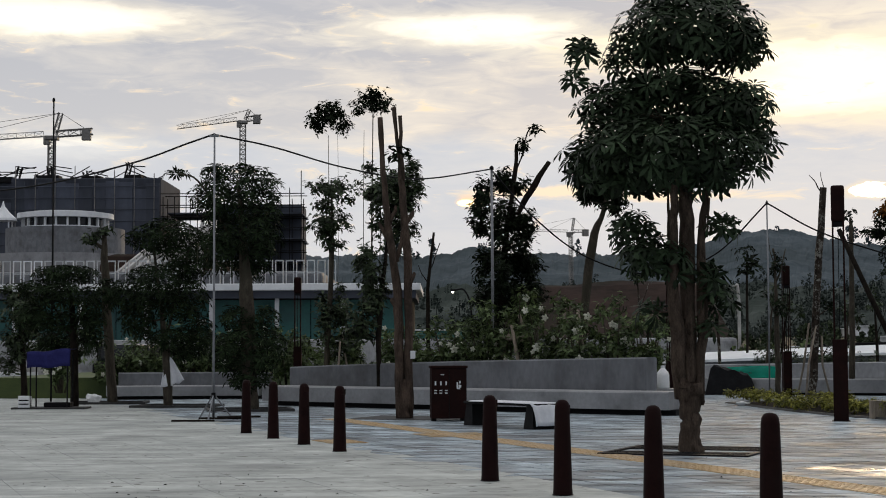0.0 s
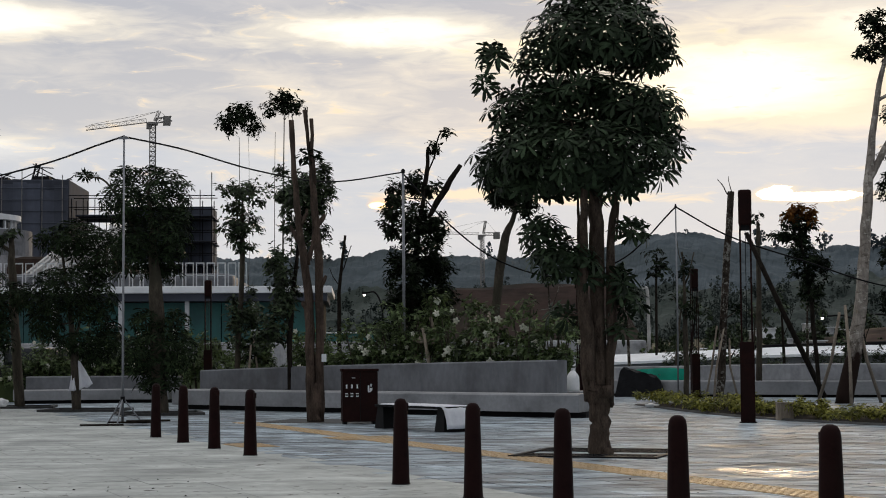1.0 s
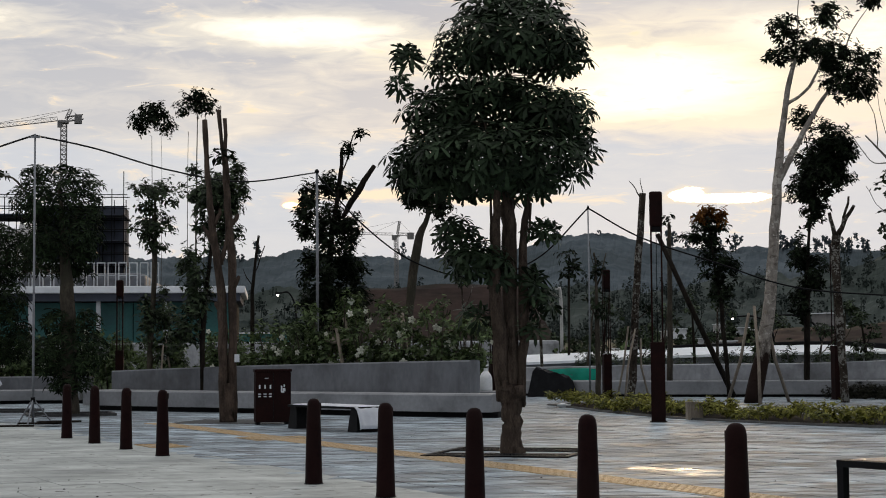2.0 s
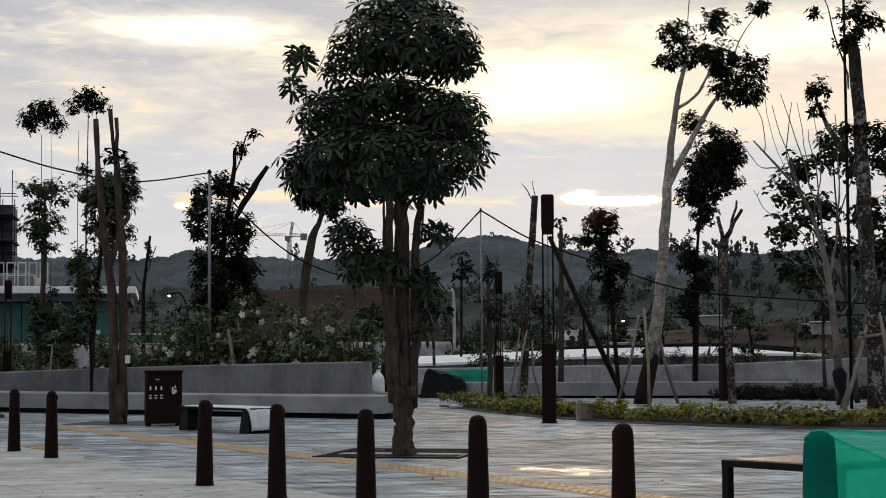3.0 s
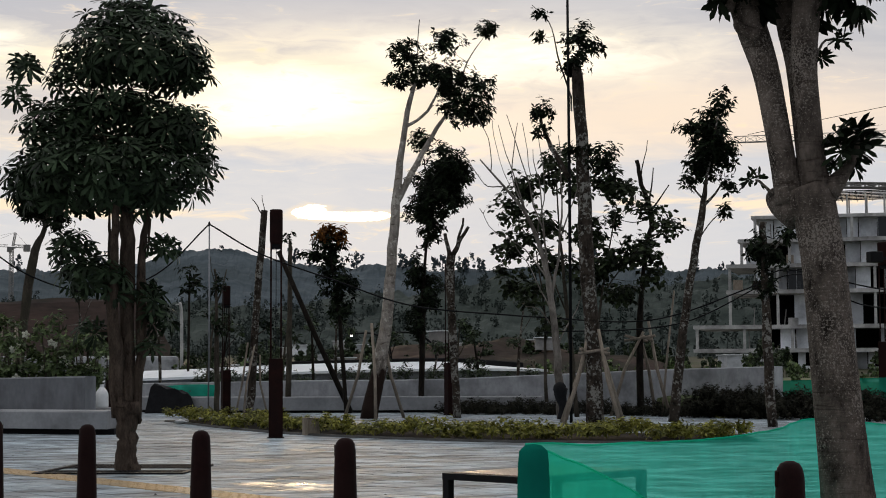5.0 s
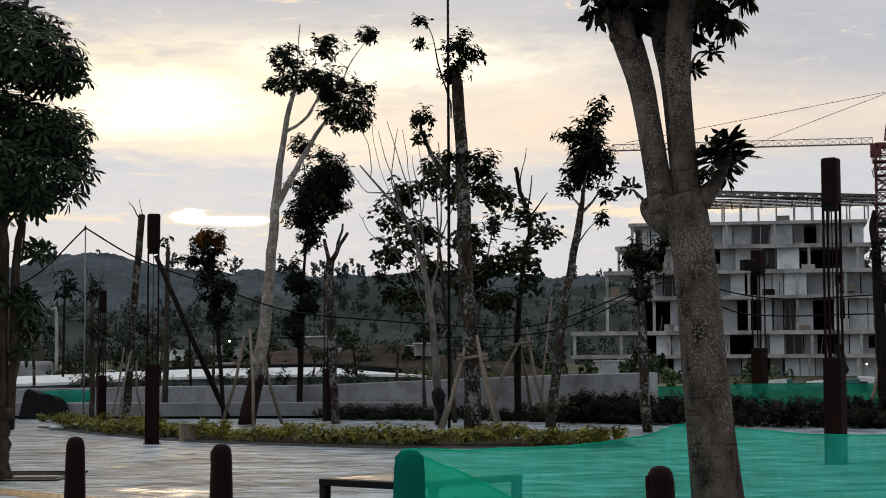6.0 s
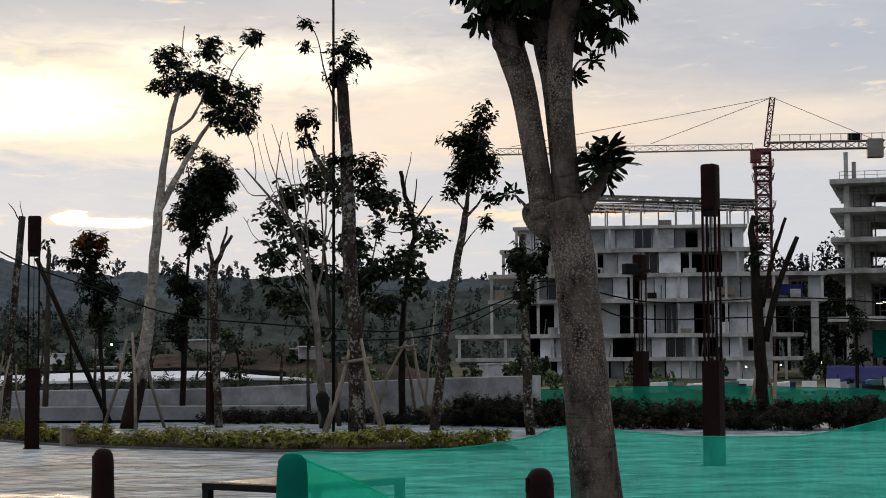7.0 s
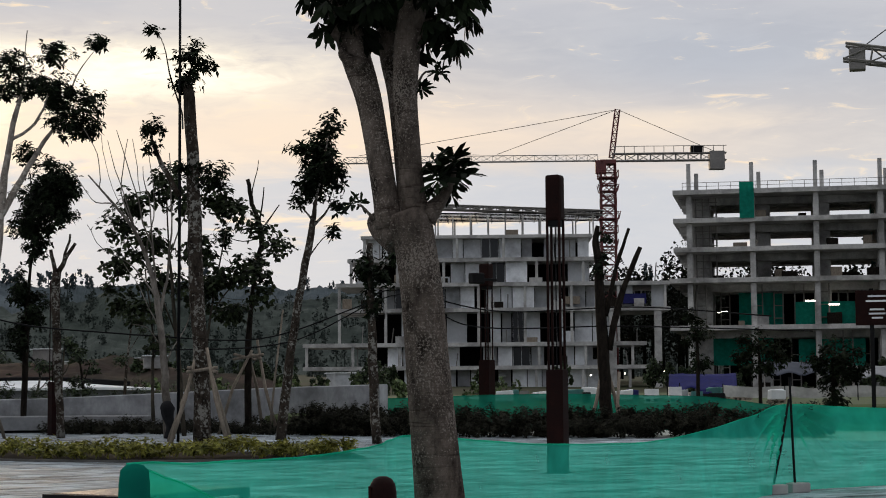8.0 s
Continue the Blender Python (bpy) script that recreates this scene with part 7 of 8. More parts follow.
def tower_crane(x, y, z0, h, jib, counter, turn, mat, label, rise=0.0, w=1.6, apex=7.0, cw=1.0):
    root = thing("tower_crane", pose(x, y, z0, 0, 0, turn), label, "crane", "tower cranes over the building sites")
    bm = bmesh.new()
    lattice(bm, (0, 0, 0), (0, 0, h), w * 0.85, w * 0.7, 0.12, 0.07)
    part("mast", bm, mat, root)
    bm = bmesh.new()
    up = math.tan(radians(rise))
    lattice(bm, (-1.5, 0, h + 0.6), (-jib, 0, h + 0.6 + jib * up), 0.95, 1.6, 0.06, 0.03, tri=True)
    part("jib", bm, crane_steel, root)
    bm = bmesh.new()
    lattice(bm, (0.8, 0, h + 0.6), (counter, 0, h + 0.6 - counter * up), 1.1, 1.8, 0.11, 0.06)
    part("counter_jib", bm, crane_steel, root)
    bm = bmesh.new()
    box(bm, counter - 2.6 * cw, -0.9 * cw, h - 1.4 * cw - counter * up, counter - 0.3, 0.9 * cw, h + 1.4 * cw - counter * up, 0.1)
    part("counterweight", bm, crane_steel, root)
    bm = bmesh.new()
    lattice(bm, (0.6, 0, h + 0.6), (1.6, 0, h + apex), 0.7, 1.2, 0.10, 0.05)
    part("apex", bm, mat, root)
    bm = bmesh.new()
    box(bm, -1.9 * cw, -1.2 * cw, h - 1.9 * cw, -0.3, 0.2, h + 0.1, 0.1)
    part("cab", bm, mat, root)
    bm = bmesh.new()
    box(bm, -1.2, -1.2, h - 0.5, 1.2, 1.2, h + 0.2, 0.1)
    part("slew_ring", bm, mat, root)
    if w > 2:
        for k in range(6):
            zc, s_ = h - 2.6 - 2.1 * k, 1.5 - 0.16 * (k % 3)
            bm = bmesh.new()
            box(bm, -s_, -s_, zc, s_, s_, zc + 0.14)
            part("deck", bm, mat, root)
            for a_, b_ in ((-1, -1), (1, -1), (1, 1), (-1, 1)):
                for piece_name, p, q, t_ in (("post", (a_ * s_, b_ * s_, zc), (a_ * (s_ + 0.25 * (k % 2)), b_ * s_, zc + 1.15), 0.07),
                                             ("handrail", (a_ * s_, b_ * s_, zc + 1.1), (b_ * s_, -a_ * s_, zc + 1.1), 0.06),
                                             ("bracket", (a_ * s_, b_ * s_, zc + 0.1), (b_ * w * 0.42, -a_ * w * 0.42, zc - 1.5), 0.08)):
                    bm = bmesh.new()
                    bar_between(bm, p, q, t_)
                    part(piece_name, bm, mat, root)
        bm = bmesh.new()
        lattice(bm, (0, 0, h - 13.5), (0, 0, h - 0.5), w * 0.9, 1.9, 0.10, 0.05)
        part("climbing_cage", bm, mat, root)
        bm = bmesh.new()
        for k in range(12):
            bar_between(bm, (1.0 + k * counter / 12, -0.8, h + 1.0), (1.0 + k * counter / 12, -0.8, h + 2.2), 0.05)
        bar_between(bm, (1.0, -0.8, h + 2.2), (counter, -0.8, h + 2.2), 0.05)
        part("guard_rail", bm, crane_steel, root)
        bm = bmesh.new()
        box(bm, counter - 5.4, -0.7, h + 1.2, counter - 3.6, 0.7, h + 2.3, 0.1)
        part("winch", bm, black_metal, root)
    for xe in (-jib * 0.42, -jib * 0.95, counter - 1.5):
        bm = bmesh.new()
        bar_between(bm, (1.6, 0, h + apex), (xe, 0, h + 1.3 - xe * up), 0.04)
        part("tie", bm, black_metal, root)
    return root


def office_block():
    """Five storeys under construction: stepped slabs, pale panels, dark openings, steel roof frame."""
    root = thing("site_building", pose(107.9, 202.5, 0, 0, 0, -33.5), "five-storey building under construction with pale facade panels", "building", "buildings under construction")
    levels = [(0.3, 1.0, 44.0), (3.5, -4.8, 42.0), (6.6, -4.8, 41.0), (11.2, -0.4, 44.2), (14.6, -0.4, 44.2), (17.9, 1.2, 34.5), (21.0, 3.0, 34.0)]
    for z, x0, x1 in levels:
        bm = bmesh.new()
        box(bm, x0, -1.2, z - 0.22, x1, 15, z + 0.22, 0.03)
        part("slab", bm, concrete_raw, root)
        if 3 < z < 20:
            bm = bmesh.new()
            box(bm, x0 + 0.1, -1.35, z - 0.26, x1 - 0.1, -1.205, z + 0.26)
            part("parapet", bm, concrete_raw, root)
    # near-black block paints the shade behind the open floors
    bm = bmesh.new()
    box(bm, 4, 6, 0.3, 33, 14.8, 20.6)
    part("core", bm, shade_black, root)
    bm = bmesh.new()
    box(bm, -0.18, -0.18, 0, 0.18, 0.18, 1)
    col = finish("column", bm, concrete_raw)
    bm = bmesh.new()
    box(bm, -0.5, 0, 0, 0.5, 0.2, 1)
    pan = finish("panel", bm, panel_white)
    bm = bmesh.new()
    box(bm, -0.5, 0.05, 0, 0.5, 0.12, 1)
    pane = finish("window_pane", bm, skin_glass)
    bm = bmesh.new()
    for q in ((-0.5, 0, -0.48, 1), (0.48, 0, 0.5, 1), (-0.01, 0, 0.01, 1), (-0.48, 0, 0.48, 0.02), (-0.48, 0.98, 0.48, 1)):
        box(bm, q[0], 0, q[1], q[2], 0.08, q[3])
    wframe = finish("window_frame", bm, panel_white)
    r = random.Random(5)
    for (z, x0, x1), (z2, a_, b_) in zip(levels, levels[1:]):
        lo, hi = max(x0, a_), min(x1, b_)
        hgt = z2 - z - 0.44
        x = lo + 0.8
        while x < hi - 1.2:
            w = r.choice((1.5, 2.0, 2.4, 3.0))
            w = min(w, hi - 0.4 - x)
            kind = r.random()
            if (x > 35.5 or x < 5.0) and z < 10:
                kind = 0.99
            deep = r.choice((-0.5, 0.2, 0.8, 1.6))
            m4 = Matrix.LocRotScale((x + w / 2, deep, z + 0.22), None, (w - 0.12, 1, hgt))
            if kind < (0.54 if z > 5 else 0.40):
                piece("panel", pan, root, m4)
            elif kind < 0.64:
                low = r.uniform(0.28, 0.45)
                piece("panel", pan, root, Matrix.LocRotScale((x + w / 2, deep, z + 0.22), None, (w - 0.12, 1, hgt * low)))
                piece("panel", pan, root, Matrix.LocRotScale((x + w * 0.2, deep, z + 0.22 + hgt * low), None, (w * 0.4, 1, hgt * (1 - low))))
            elif kind < 0.76:
                wn = piece("window", wframe, root, m4)
                piece("pane", pane, wn, Matrix())
            elif kind < 0.86:
                piece("panel", pan, root, Matrix.LocRotScale((x + w / 2, 2.6, z + 0.22), None, (w - 0.3, 1, hgt)))
            x += w
        x = lo + 0.5
        while x < hi:
            piece("column", col, root, Matrix.LocRotScale((x, -0.98, z + 0.22), None, (1, 1, hgt)))
            x += 6.2
    for x in (36.5, 42.5):
        piece("column", col, root, Matrix.LocRotScale((x, -0.8, 0.3), None, (2.6, 2.6, 10.6)))
    # steel roof frame
    for i in range(10):
        piece("column", col, root, Matrix.LocRotScale((13 + i * 2.35, -0.3, 21.3), None, (0.55, 0.55, 2.6)))
        piece("column", col, root, Matrix.LocRotScale((13 + i * 2.35, 9, 21.3), None, (0.55, 0.55, 2.9)))
    for i in range(12):
        bm = bmesh.new()
        box(bm, 12.4 + i * 2.0, -1.4, 23.9, 12.50 + i * 2.0, 11, 24.05)
        part("rafter", bm, black_metal, root)
    for i in range(7):
        bm = bmesh.new()
        box(bm, 12.0, -1.4 + i * 2.0, 24.05, 35.4, -1.30 + i * 2.0, 24.2)
        part("purlin", bm, black_metal, root)
    # untidy steel lattice lying over the roof frame
    for i in range(6):
        bm = bmesh.new()
        lattice(bm, (12.2, -1.6 + i * 2.4, 25.1 + 0.2 * i), (35.6, -1.6 + i * 2.4, 24.0 + 0.2 * i), 0.6, 1.8, 0.05, 0.035)
        part("truss", bm, crane_steel, root)
    # slab edge props, stub walls and hanging sheets on the open floors
    for k in range(46):
        z, x0, x1 = levels[r.randrange(1, 6)]
        x = r.uniform(max(x0, 0.5), x1 - 1.0)
        bm = bmesh.new()
        if k % 3:
            bar_between(bm, (x, r.uniform(-1.1, 0.4), z + 0.2), (x + r.uniform(-0.3, 0.3), r.uniform(-1.1, 0.4), z + r.uniform(1.6, 2.9)), 0.07)
            part("prop", bm, crane_steel, root)
        else:
            box(bm, x, -1.0, z + 0.225, x + r.uniform(0.6, 2.0), -0.75, z + r.uniform(0.8, 1.7), 0.03)
            part("stacked_material", bm, (bark_dark, concrete_raw, stake_wood)[k % 9 // 3], root)
    for x, z in ((38.0, 2.6), (40.6, 2.2), (43.2, 2.9), (33.5, 2.4)):
        bm = bmesh.new()
        bmesh.ops.create_icosphere(bm, subdivisions=1, radius=0.13, matrix=Matrix.Translation((x, -1.3, z)))
        part("work_lamp", bm, lamp_glow, root)
    for x, z, w, h in ((22.5, 20.9, 1.6, 1.0), (30, 11.6, 2.2, 1.3), (38, 11.6, 3.0, 1.6)):
        bm = bmesh.new()
        box(bm, x, -0.9, z + 0.3, x + w, 0.6, z + h)
        part("stacked_material", bm, blue_sheet if x > 35 else stake_wood, root)
    return root


office_block()


def frame_block():
    """Bare concrete frame: open storeys with columns, clutter and net inside the lower floors."""
    root = thing("site_building", pose(145.6, 177.6, 0, 0, 0, -42.6), "bare concrete building frame with open storeys", "building", "buildings under construction")
    z_s = (0.2, 8.5, 14.8, 18.9, 22.8, 26.6)
    for i, z in enumerate(z_s):
        bm = bmesh.new()
        box(bm, -0.9 if i < 3 else -0.3, -0.8, z - 0.29, 62, 17, z + 0.35, 0.03)
        part("slab", bm, concrete_raw, root)
    bm = bmesh.new()
    box(bm, -0.36, -0.36, 0, 0.36, 0.36, 1)
    col = finish("column", bm, concrete_raw)
    for (z, z2) in zip(z_s, z_s[1:]):
        for i in range(8):
            for y in (0.3, 3.6, 8, 16):
                piece("column", col, root, Matrix.LocRotScale((1.8 + i * 8.3, y, z + 0.35), None, (1, 1, z2 - z - 0.7)))
    for i in range(8):
        for dx, h in ((0, 3.6), (0.9, 2.6)):
            piece("column", col, root, Matrix.LocRotScale((1.8 + i * 8.3 + dx, 0.3 + dx * 3, 26.95), None, (0.75, 0.75, h)))
    for i, z2 in enumerate(z_s[1:]):
        for y in (4.6, 8.4, 12.2, 15.9):
            bm = bmesh.new()
            box(bm, 0.2, y, z2 - 1.25, 61.5, y + 0.5, z2 - 0.292)
            part("beam", bm, concrete_raw, root)
    for (z, z2) in zip(z_s, z_s[1:]):
        for i in range(8):
            bm = bmesh.new()
            box(bm, 2.3 + i * 8.3, 5.2 + (i % 2), z + 0.36, 4.5 + i * 8.3 - (i % 3) * 0.4, 15.5, z2 - 0.30)
            part("shear_wall", bm, concrete_raw, root)
    r = random.Random(9)
    for z, z2 in zip(z_s[2:], z_s[3:]):
        for i in range(9):
            x = r.uniform(3, 40)
            bm = bmesh.new()
            box(bm, 0, 0, 0, r.uniform(0.8, 2.6), r.uniform(0.6, 1.4), r.uniform(0.5, 1.4), 0.05)
            part("stacked_material", bm, bark_dark if i % 3 else stake_wood, root, at=pose(x, r.uniform(1, 12), z + 0.355))
        bm = bmesh.new()
        for k in range(16):
            x = 2.5 + (k % 4) * 0.9
            bar_between(bm, (x, 4 + (k // 4), z + 0.35), (x, 4 + (k // 4), z2 - 0.35), 0.06)
        for k in range(3):
            bar_between(bm, (2.4, 4, z + 0.9 + k), (5.4, 4, z + 0.9 + k), 0.05)
        part("scaffold", bm, crane_steel, root)
    for x0, x1, y, z0, z1 in ((4.5, 12.5, 5, 3.6, 7.6), (15.8, 24.5, 4, 3.2, 7.0), (27.5, 40, 4, 3.2, 7.2), (15.5, 24.5, 4, 8.9, 12.0), (28, 33, 6, 8.9, 11.0), (8, 14, 6, 9.0, 13.4), (8.5, 10.4, -1.0, 23.0, 27.8)):
        bm = bmesh.new()
        box(bm, x0, y, z0, x1, y + 0.08, z1)
        part("net_screen", bm, net_screen, root)
    for z, z2 in zip(z_s[:2], z_s[1:3]):
        for k in range(13):
            bm = bmesh.new()
            x = 3 + k * 3.1 + r.uniform(-0.8, 0.8)
            y = r.uniform(2, 9)
            bar_between(bm, (x, y, z + 0.35), (x, y, z2 - 0.35), 0.10)
            bar_between(bm, (x + 1.2, y, z + 0.35), (x + 1.2, y, z2 - 0.35), 0.10)
            for q in range(3):
                bar_between(bm, (x, y, z + 1.4 + 1.7 * q), (x + 1.2, y, z + 1.4 + 1.7 * q), 0.07)
            part("prop_frame", bm, crane_steel, root)
        for k in range(12):
            bm = bmesh.new()
            box(bm, 0, 0, 0, r.uniform(0.8, 3.2), r.uniform(0.6, 1.4), r.uniform(0.6, 2.4), 0.05)
            part("stacked_material", bm, (concrete_raw, bark_dark, stake_wood)[k % 3], root, at=pose(r.uniform(2, 42), r.uniform(1, 9), z + 0.355))
    # near-black sheet standing for the shade deep in the lower floors
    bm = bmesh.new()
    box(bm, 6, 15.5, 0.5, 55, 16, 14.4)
    part("dark_interior", bm, shade_black, root)
    bm = bmesh.new()
    lattice(bm, (27, 12, 15.2), (27, 12, 27), 2.0, 2.0, 0.1, 0.06)
    part("hoist", bm, teal_board, root)
    bm = bmesh.new()
    for k in range(26):
        bar_between(bm, (1 + k * 1.6, -0.6, 26.9), (1 + k * 1.6, -0.6, 27.9), 0.035)
    bar_between(bm, (1, -0.6, 27.9), (42, -0.6, 27.9), 0.035)
    bar_between(bm, (1, -0.6, 27.4), (42, -0.6, 27.4), 0.03)
    part("guard_rail", bm, crane_steel, root)
    for x, z in ((16.8, 11.9), (19.8, 11.4), (31, 11.8), (5.2, 10.6)):
        bm = bmesh.new()
        box(bm, x, 2, z, x + 1.4, 2.15, z + 0.22)
        part("work_lamp", bm, lamp_glow, root)
    return root


frame_block()
tower_crane(156.6, 207.0, 0, 35.0, 40, 18.0, -33, crane_red, "red and grey tower crane beside the building frames", 0.0, 2.5, 8.0)
tower_crane(92.2, 80.4, 0, 22.6, 30, 8.2, 135, crane_steel, "grey tower crane close to the building frame", -9.0, 1.4, 6.0, 0.55)
tower_crane(-71.7, 312.0, 20, 21.0, 36, 7.4, 4, crane_steel, "grey tower crane over the netted building", -4.0, 1.4, 4.5, 0.75)
tower_crane(-49.0, 417.0, 20, 38.0, 16, 4.6, 10, crane_steel, "grey tower crane with a slanting jib", -8.0, 1.6, 3.0, 0.8)
tower_crane(52.3, 698.0, 10, 40.0, 22, 8.0, 20, crane_steel, "far pale tower crane on the valley site", 0.0, 1.5, 6.0)


def netted_building():
    root = thing("netted_building", pose(-49.0, 296.0, 0), "huge building wrapped in dark scaffold netting", "building", "buildings under construction")
    for x0, x1, y, z0, z1 in ((-75, -26, 1.5, 8, 31.2), (-26, 0, 0, 8, 31.8), (-75, -18, -2.5, 8, 27)):
        bm = bmesh.new()
        box(bm, x0, y, z0, x1, y + 22, z1, 0.2)
        part("netting", bm, scaffold_cloth, root)
    for i in range(22):
        bm = bmesh.new()
        bar_between(bm, (-72 + i * 3.4, -3.4, 8), (-72 + i * 3.4, -3.4, 32.2 + (i % 3) * 0.7), 0.08)
        part("scaffold_pole", bm, crane_steel, root)
    for z in (12, 14, 16, 18, 20, 22, 24, 26, 28, 30):
        bm = bmesh.new()
        bar_between(bm, (-74, -3.45, z), (0, -3.45, z), 0.06)
        part("ledger", bm, scaffold_cloth, root)
    # net widths lapped unevenly over the scaffold
    sheets = random.Random(11)
    for i in range(26):
        x = -60 + i * 2.32
        z1 = 31.0 - (sheets.uniform(0.0, 0.5) if i % 4 else 1.4)
        bm = bmesh.new()
        box(bm, x, -3.1 - 0.12 * (i % 3), sheets.choice((14, 18, 22)), x + 2.3, -2.95 - 0.12 * (i % 3), z1 if x > -26 else min(z1, 27.3), 0.02)
        part("net_width", bm, scaffold_cloth, root)
    r = random.Random(3)
    for i in range(18):
        x = -58 + i * 3.2
        bm = bmesh.new()
        h = r.uniform(1.0, 4.2)
        lattice(bm, (x, 3, 31), (x + r.uniform(-1, 1), 3, 31 + h), 0.7, 1.2, 0.09, 0.06)
        for q in range(3):
            bar_between(bm, (x, 3 + q, 31 + h - 0.5 * q), (x + 3.4, 3 + q, 31.2 + r.uniform(0.5, 3.0)), 0.09)
        part("roof_truss", bm, black_metal, root)
    for i in range(7):
        bm = bmesh.new()
        x = -54 + i * 8 + r.uniform(-1, 1)
        box(bm, x, 1, 31.2, x + r.uniform(2, 5), 4, 31.2 + r.uniform(0.5, 1.3))
        part("stacked_material", bm, black_sheet, root)
    bm = bmesh.new()
    box(bm, -17.5, -2.9, 24.4, -15.0, -2.6, 28.6)
    part("net_screen", bm, teal_board, root)
    # open scaffold wing
    bm = bmesh.new()
    tube(bm, [(0, 0, 0), (0, 0, 1)], [0.08, 0.08], 6)
    pole = finish("scaffold_pole", bm, black_metal)
    for i in range(13):
        x = 0.4 + i * 2.0
        for y in (0, 5):
            piece("scaffold_pole", pole, root, Matrix.LocRotScale((x, y, 4), None, (1, 1, (24.5 if i < 11 else 29 - (12 - i) * 3) if not y else 24.5)))
    for k in range(13):
        for y in (0, 5):
            piece("ledger", pole, root, Matrix.LocRotScale((0, y, 5 + k * 2.0), Euler((0, radians(90), 0)), (1, 1, 25)))
    bm = bmesh.new()
    box(bm, 9, 6, 4, 24.0, 16, 27.5)
    part("wing_core", bm, scaffold_cloth, root)
    for z in (9, 13, 17, 21, 25.5):
        bm = bmesh.new()
        box(bm, 1, 0.5, z, 24.5, 15, z + 0.25)
        part("wing_slab", bm, scaffold_cloth, root)
    return root


netted_building()


def pavilion():
    """Round white pavilion on a stepped concrete terrace."""
    root = thing("round_pavilion", pose(-47.8, 216.0, 0), "low round white pavilion on a raised terrace", "building")
    def ring(r, z0, z1, mat, name):
        bm = bmesh.new()
        lathe(bm, [(r, z0), (r, z1)], 40)
        part(name, bm, mat, root, smooth=False)
    ring(5.5, 17.0, 17.25, panel_white, "floor")
    ring(5.0, 17.25, 18.3, skin_glass, "glazing")
    ring(6.0, 18.3, 18.95, white_paint, "roof_rim")
    ring(4.6, 18.95, 19.15, white_paint, "roof")
    for i in range(24):
        an = i * math.pi / 12
        bm = bmesh.new()
        box(bm, -0.12, -0.12, 17.2, 0.12, 0.12, 18.35)
        part("column", bm, white_paint, root, at=pose(5.35 * math.cos(an), 5.35 * math.sin(an), 0, 0, 0, math.degrees(an)))
    for k, (r, z0, z1) in enumerate(((7.4, 13.6, 17.0), (10.0, 11.0, 13.6), (16.0, 4.0, 11.0))):
        ring(r, z0, z1, (concrete_wall, concrete_seat, concrete_wall)[k], "terrace")
    return root


pavilion()
tent = thing("tent", pose(-55.2, 214.0, 16.8), "small white pointed tent beside the pavilion", "tent")
bm = bmesh.new()
lathe(bm, [(1.8, 1.2), (1.7, 1.5), (0.8, 2.3), (0.25, 3.0), (0.05, 3.7)], 12)
part("canopy", bm, white_paint, tent)
for an in range(4):
    bm = bmesh.new()
    box(bm, -0.08, -0.08, 0, 0.08, 0.08, 1.25)
    part("leg", bm, white_paint, tent, at=pose(1.3 * math.cos(an * 1.57 + 0.8), 1.3 * math.sin(an * 1.57 + 0.8), 0))
bm = bmesh.new()
box(bm, -70, 170, -1, -12, 214, 9.5, 0.5)
solid("ground_terrace", bm, concrete_wall, "grey concrete terrace of the site")
bm = bmesh.new()
box(bm, -75, 208, -1, -28, 330, 13.5, 1.5)
solid("ground_platform", bm, red_earth, "raised earth platform under the netted building")
for i in range(5):
    bm = bmesh.new()
    lattice(bm, (-36.5 + i * 2.2, 190, 9.4 + i * 0.2), (-33.5 + i * 1.6, 196, 13 + 0.8 * i), 0.8, 1.1, 0.22, 0.09)
    solid("stair_flight", bm, concrete_raw, "grey precast stair flight on the terrace slope", "stairs", kind="", group="stair flights")


def long_hall():
    root = thing("long_hall", pose(-44.0, 107.0, 0), "long low hall with white roof edge and teal hoarding", "building")
    bm = bmesh.new()
    box(bm, 0, -0.8, 5.22, 42.6, 14, 5.65, 0.06)
    part("roof_edge", bm, white_paint, root)
    bm = bmesh.new()
    box(bm, 0.3, -0.4, 4.75, 42.3, 13, 5.22)
    part("fascia", bm, scaffold_cloth, root)
    # the hall's inner shade, drawn as a near-black block
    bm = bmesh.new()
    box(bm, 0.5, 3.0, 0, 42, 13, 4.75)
    part("interior", bm, shade_black, root)
    bm = bmesh.new()
    box(bm, -1.0, -0.04, -0.5, 1.0, 0.04, 3.4)
    pan = finish("board", bm, teal_board)
    for i in range(20):
        piece("board", pan, root, pose(1.6 + i * 2.06, 1.6, 1.3))
    bm = bmesh.new()
    box(bm, -0.13, -0.13, 0, 0.13, 0.13, 4.75)
    col = finish("column", bm, panel_white)
    for i in range(11):
        piece("column", col, root, pose(0.8 + i * 4.1, 0, 0))
    for i, (x, z, w) in enumerate(((28.4, 3.1, 0.55), (31.2, 3.9, 0.7), (36.5, 3.3, 0.5), (12, 3.2, 0.6), (21, 3.5, 0.5))):
        bm = bmesh.new()
        box(bm, x, 1.45, z, x + w, 1.5, z + 0.4)
        part("notice", bm, white_paint, root)
    for i in range(4):
        bm = bmesh.new()
        box(bm, 3 + i * 9.5, 0.2, 0.2, 8.5 + i * 9.5, 1.0, 1.25, 0.1)
        part("stacked_material", bm, panel_white if i % 2 else crane_steel, root)
    return root


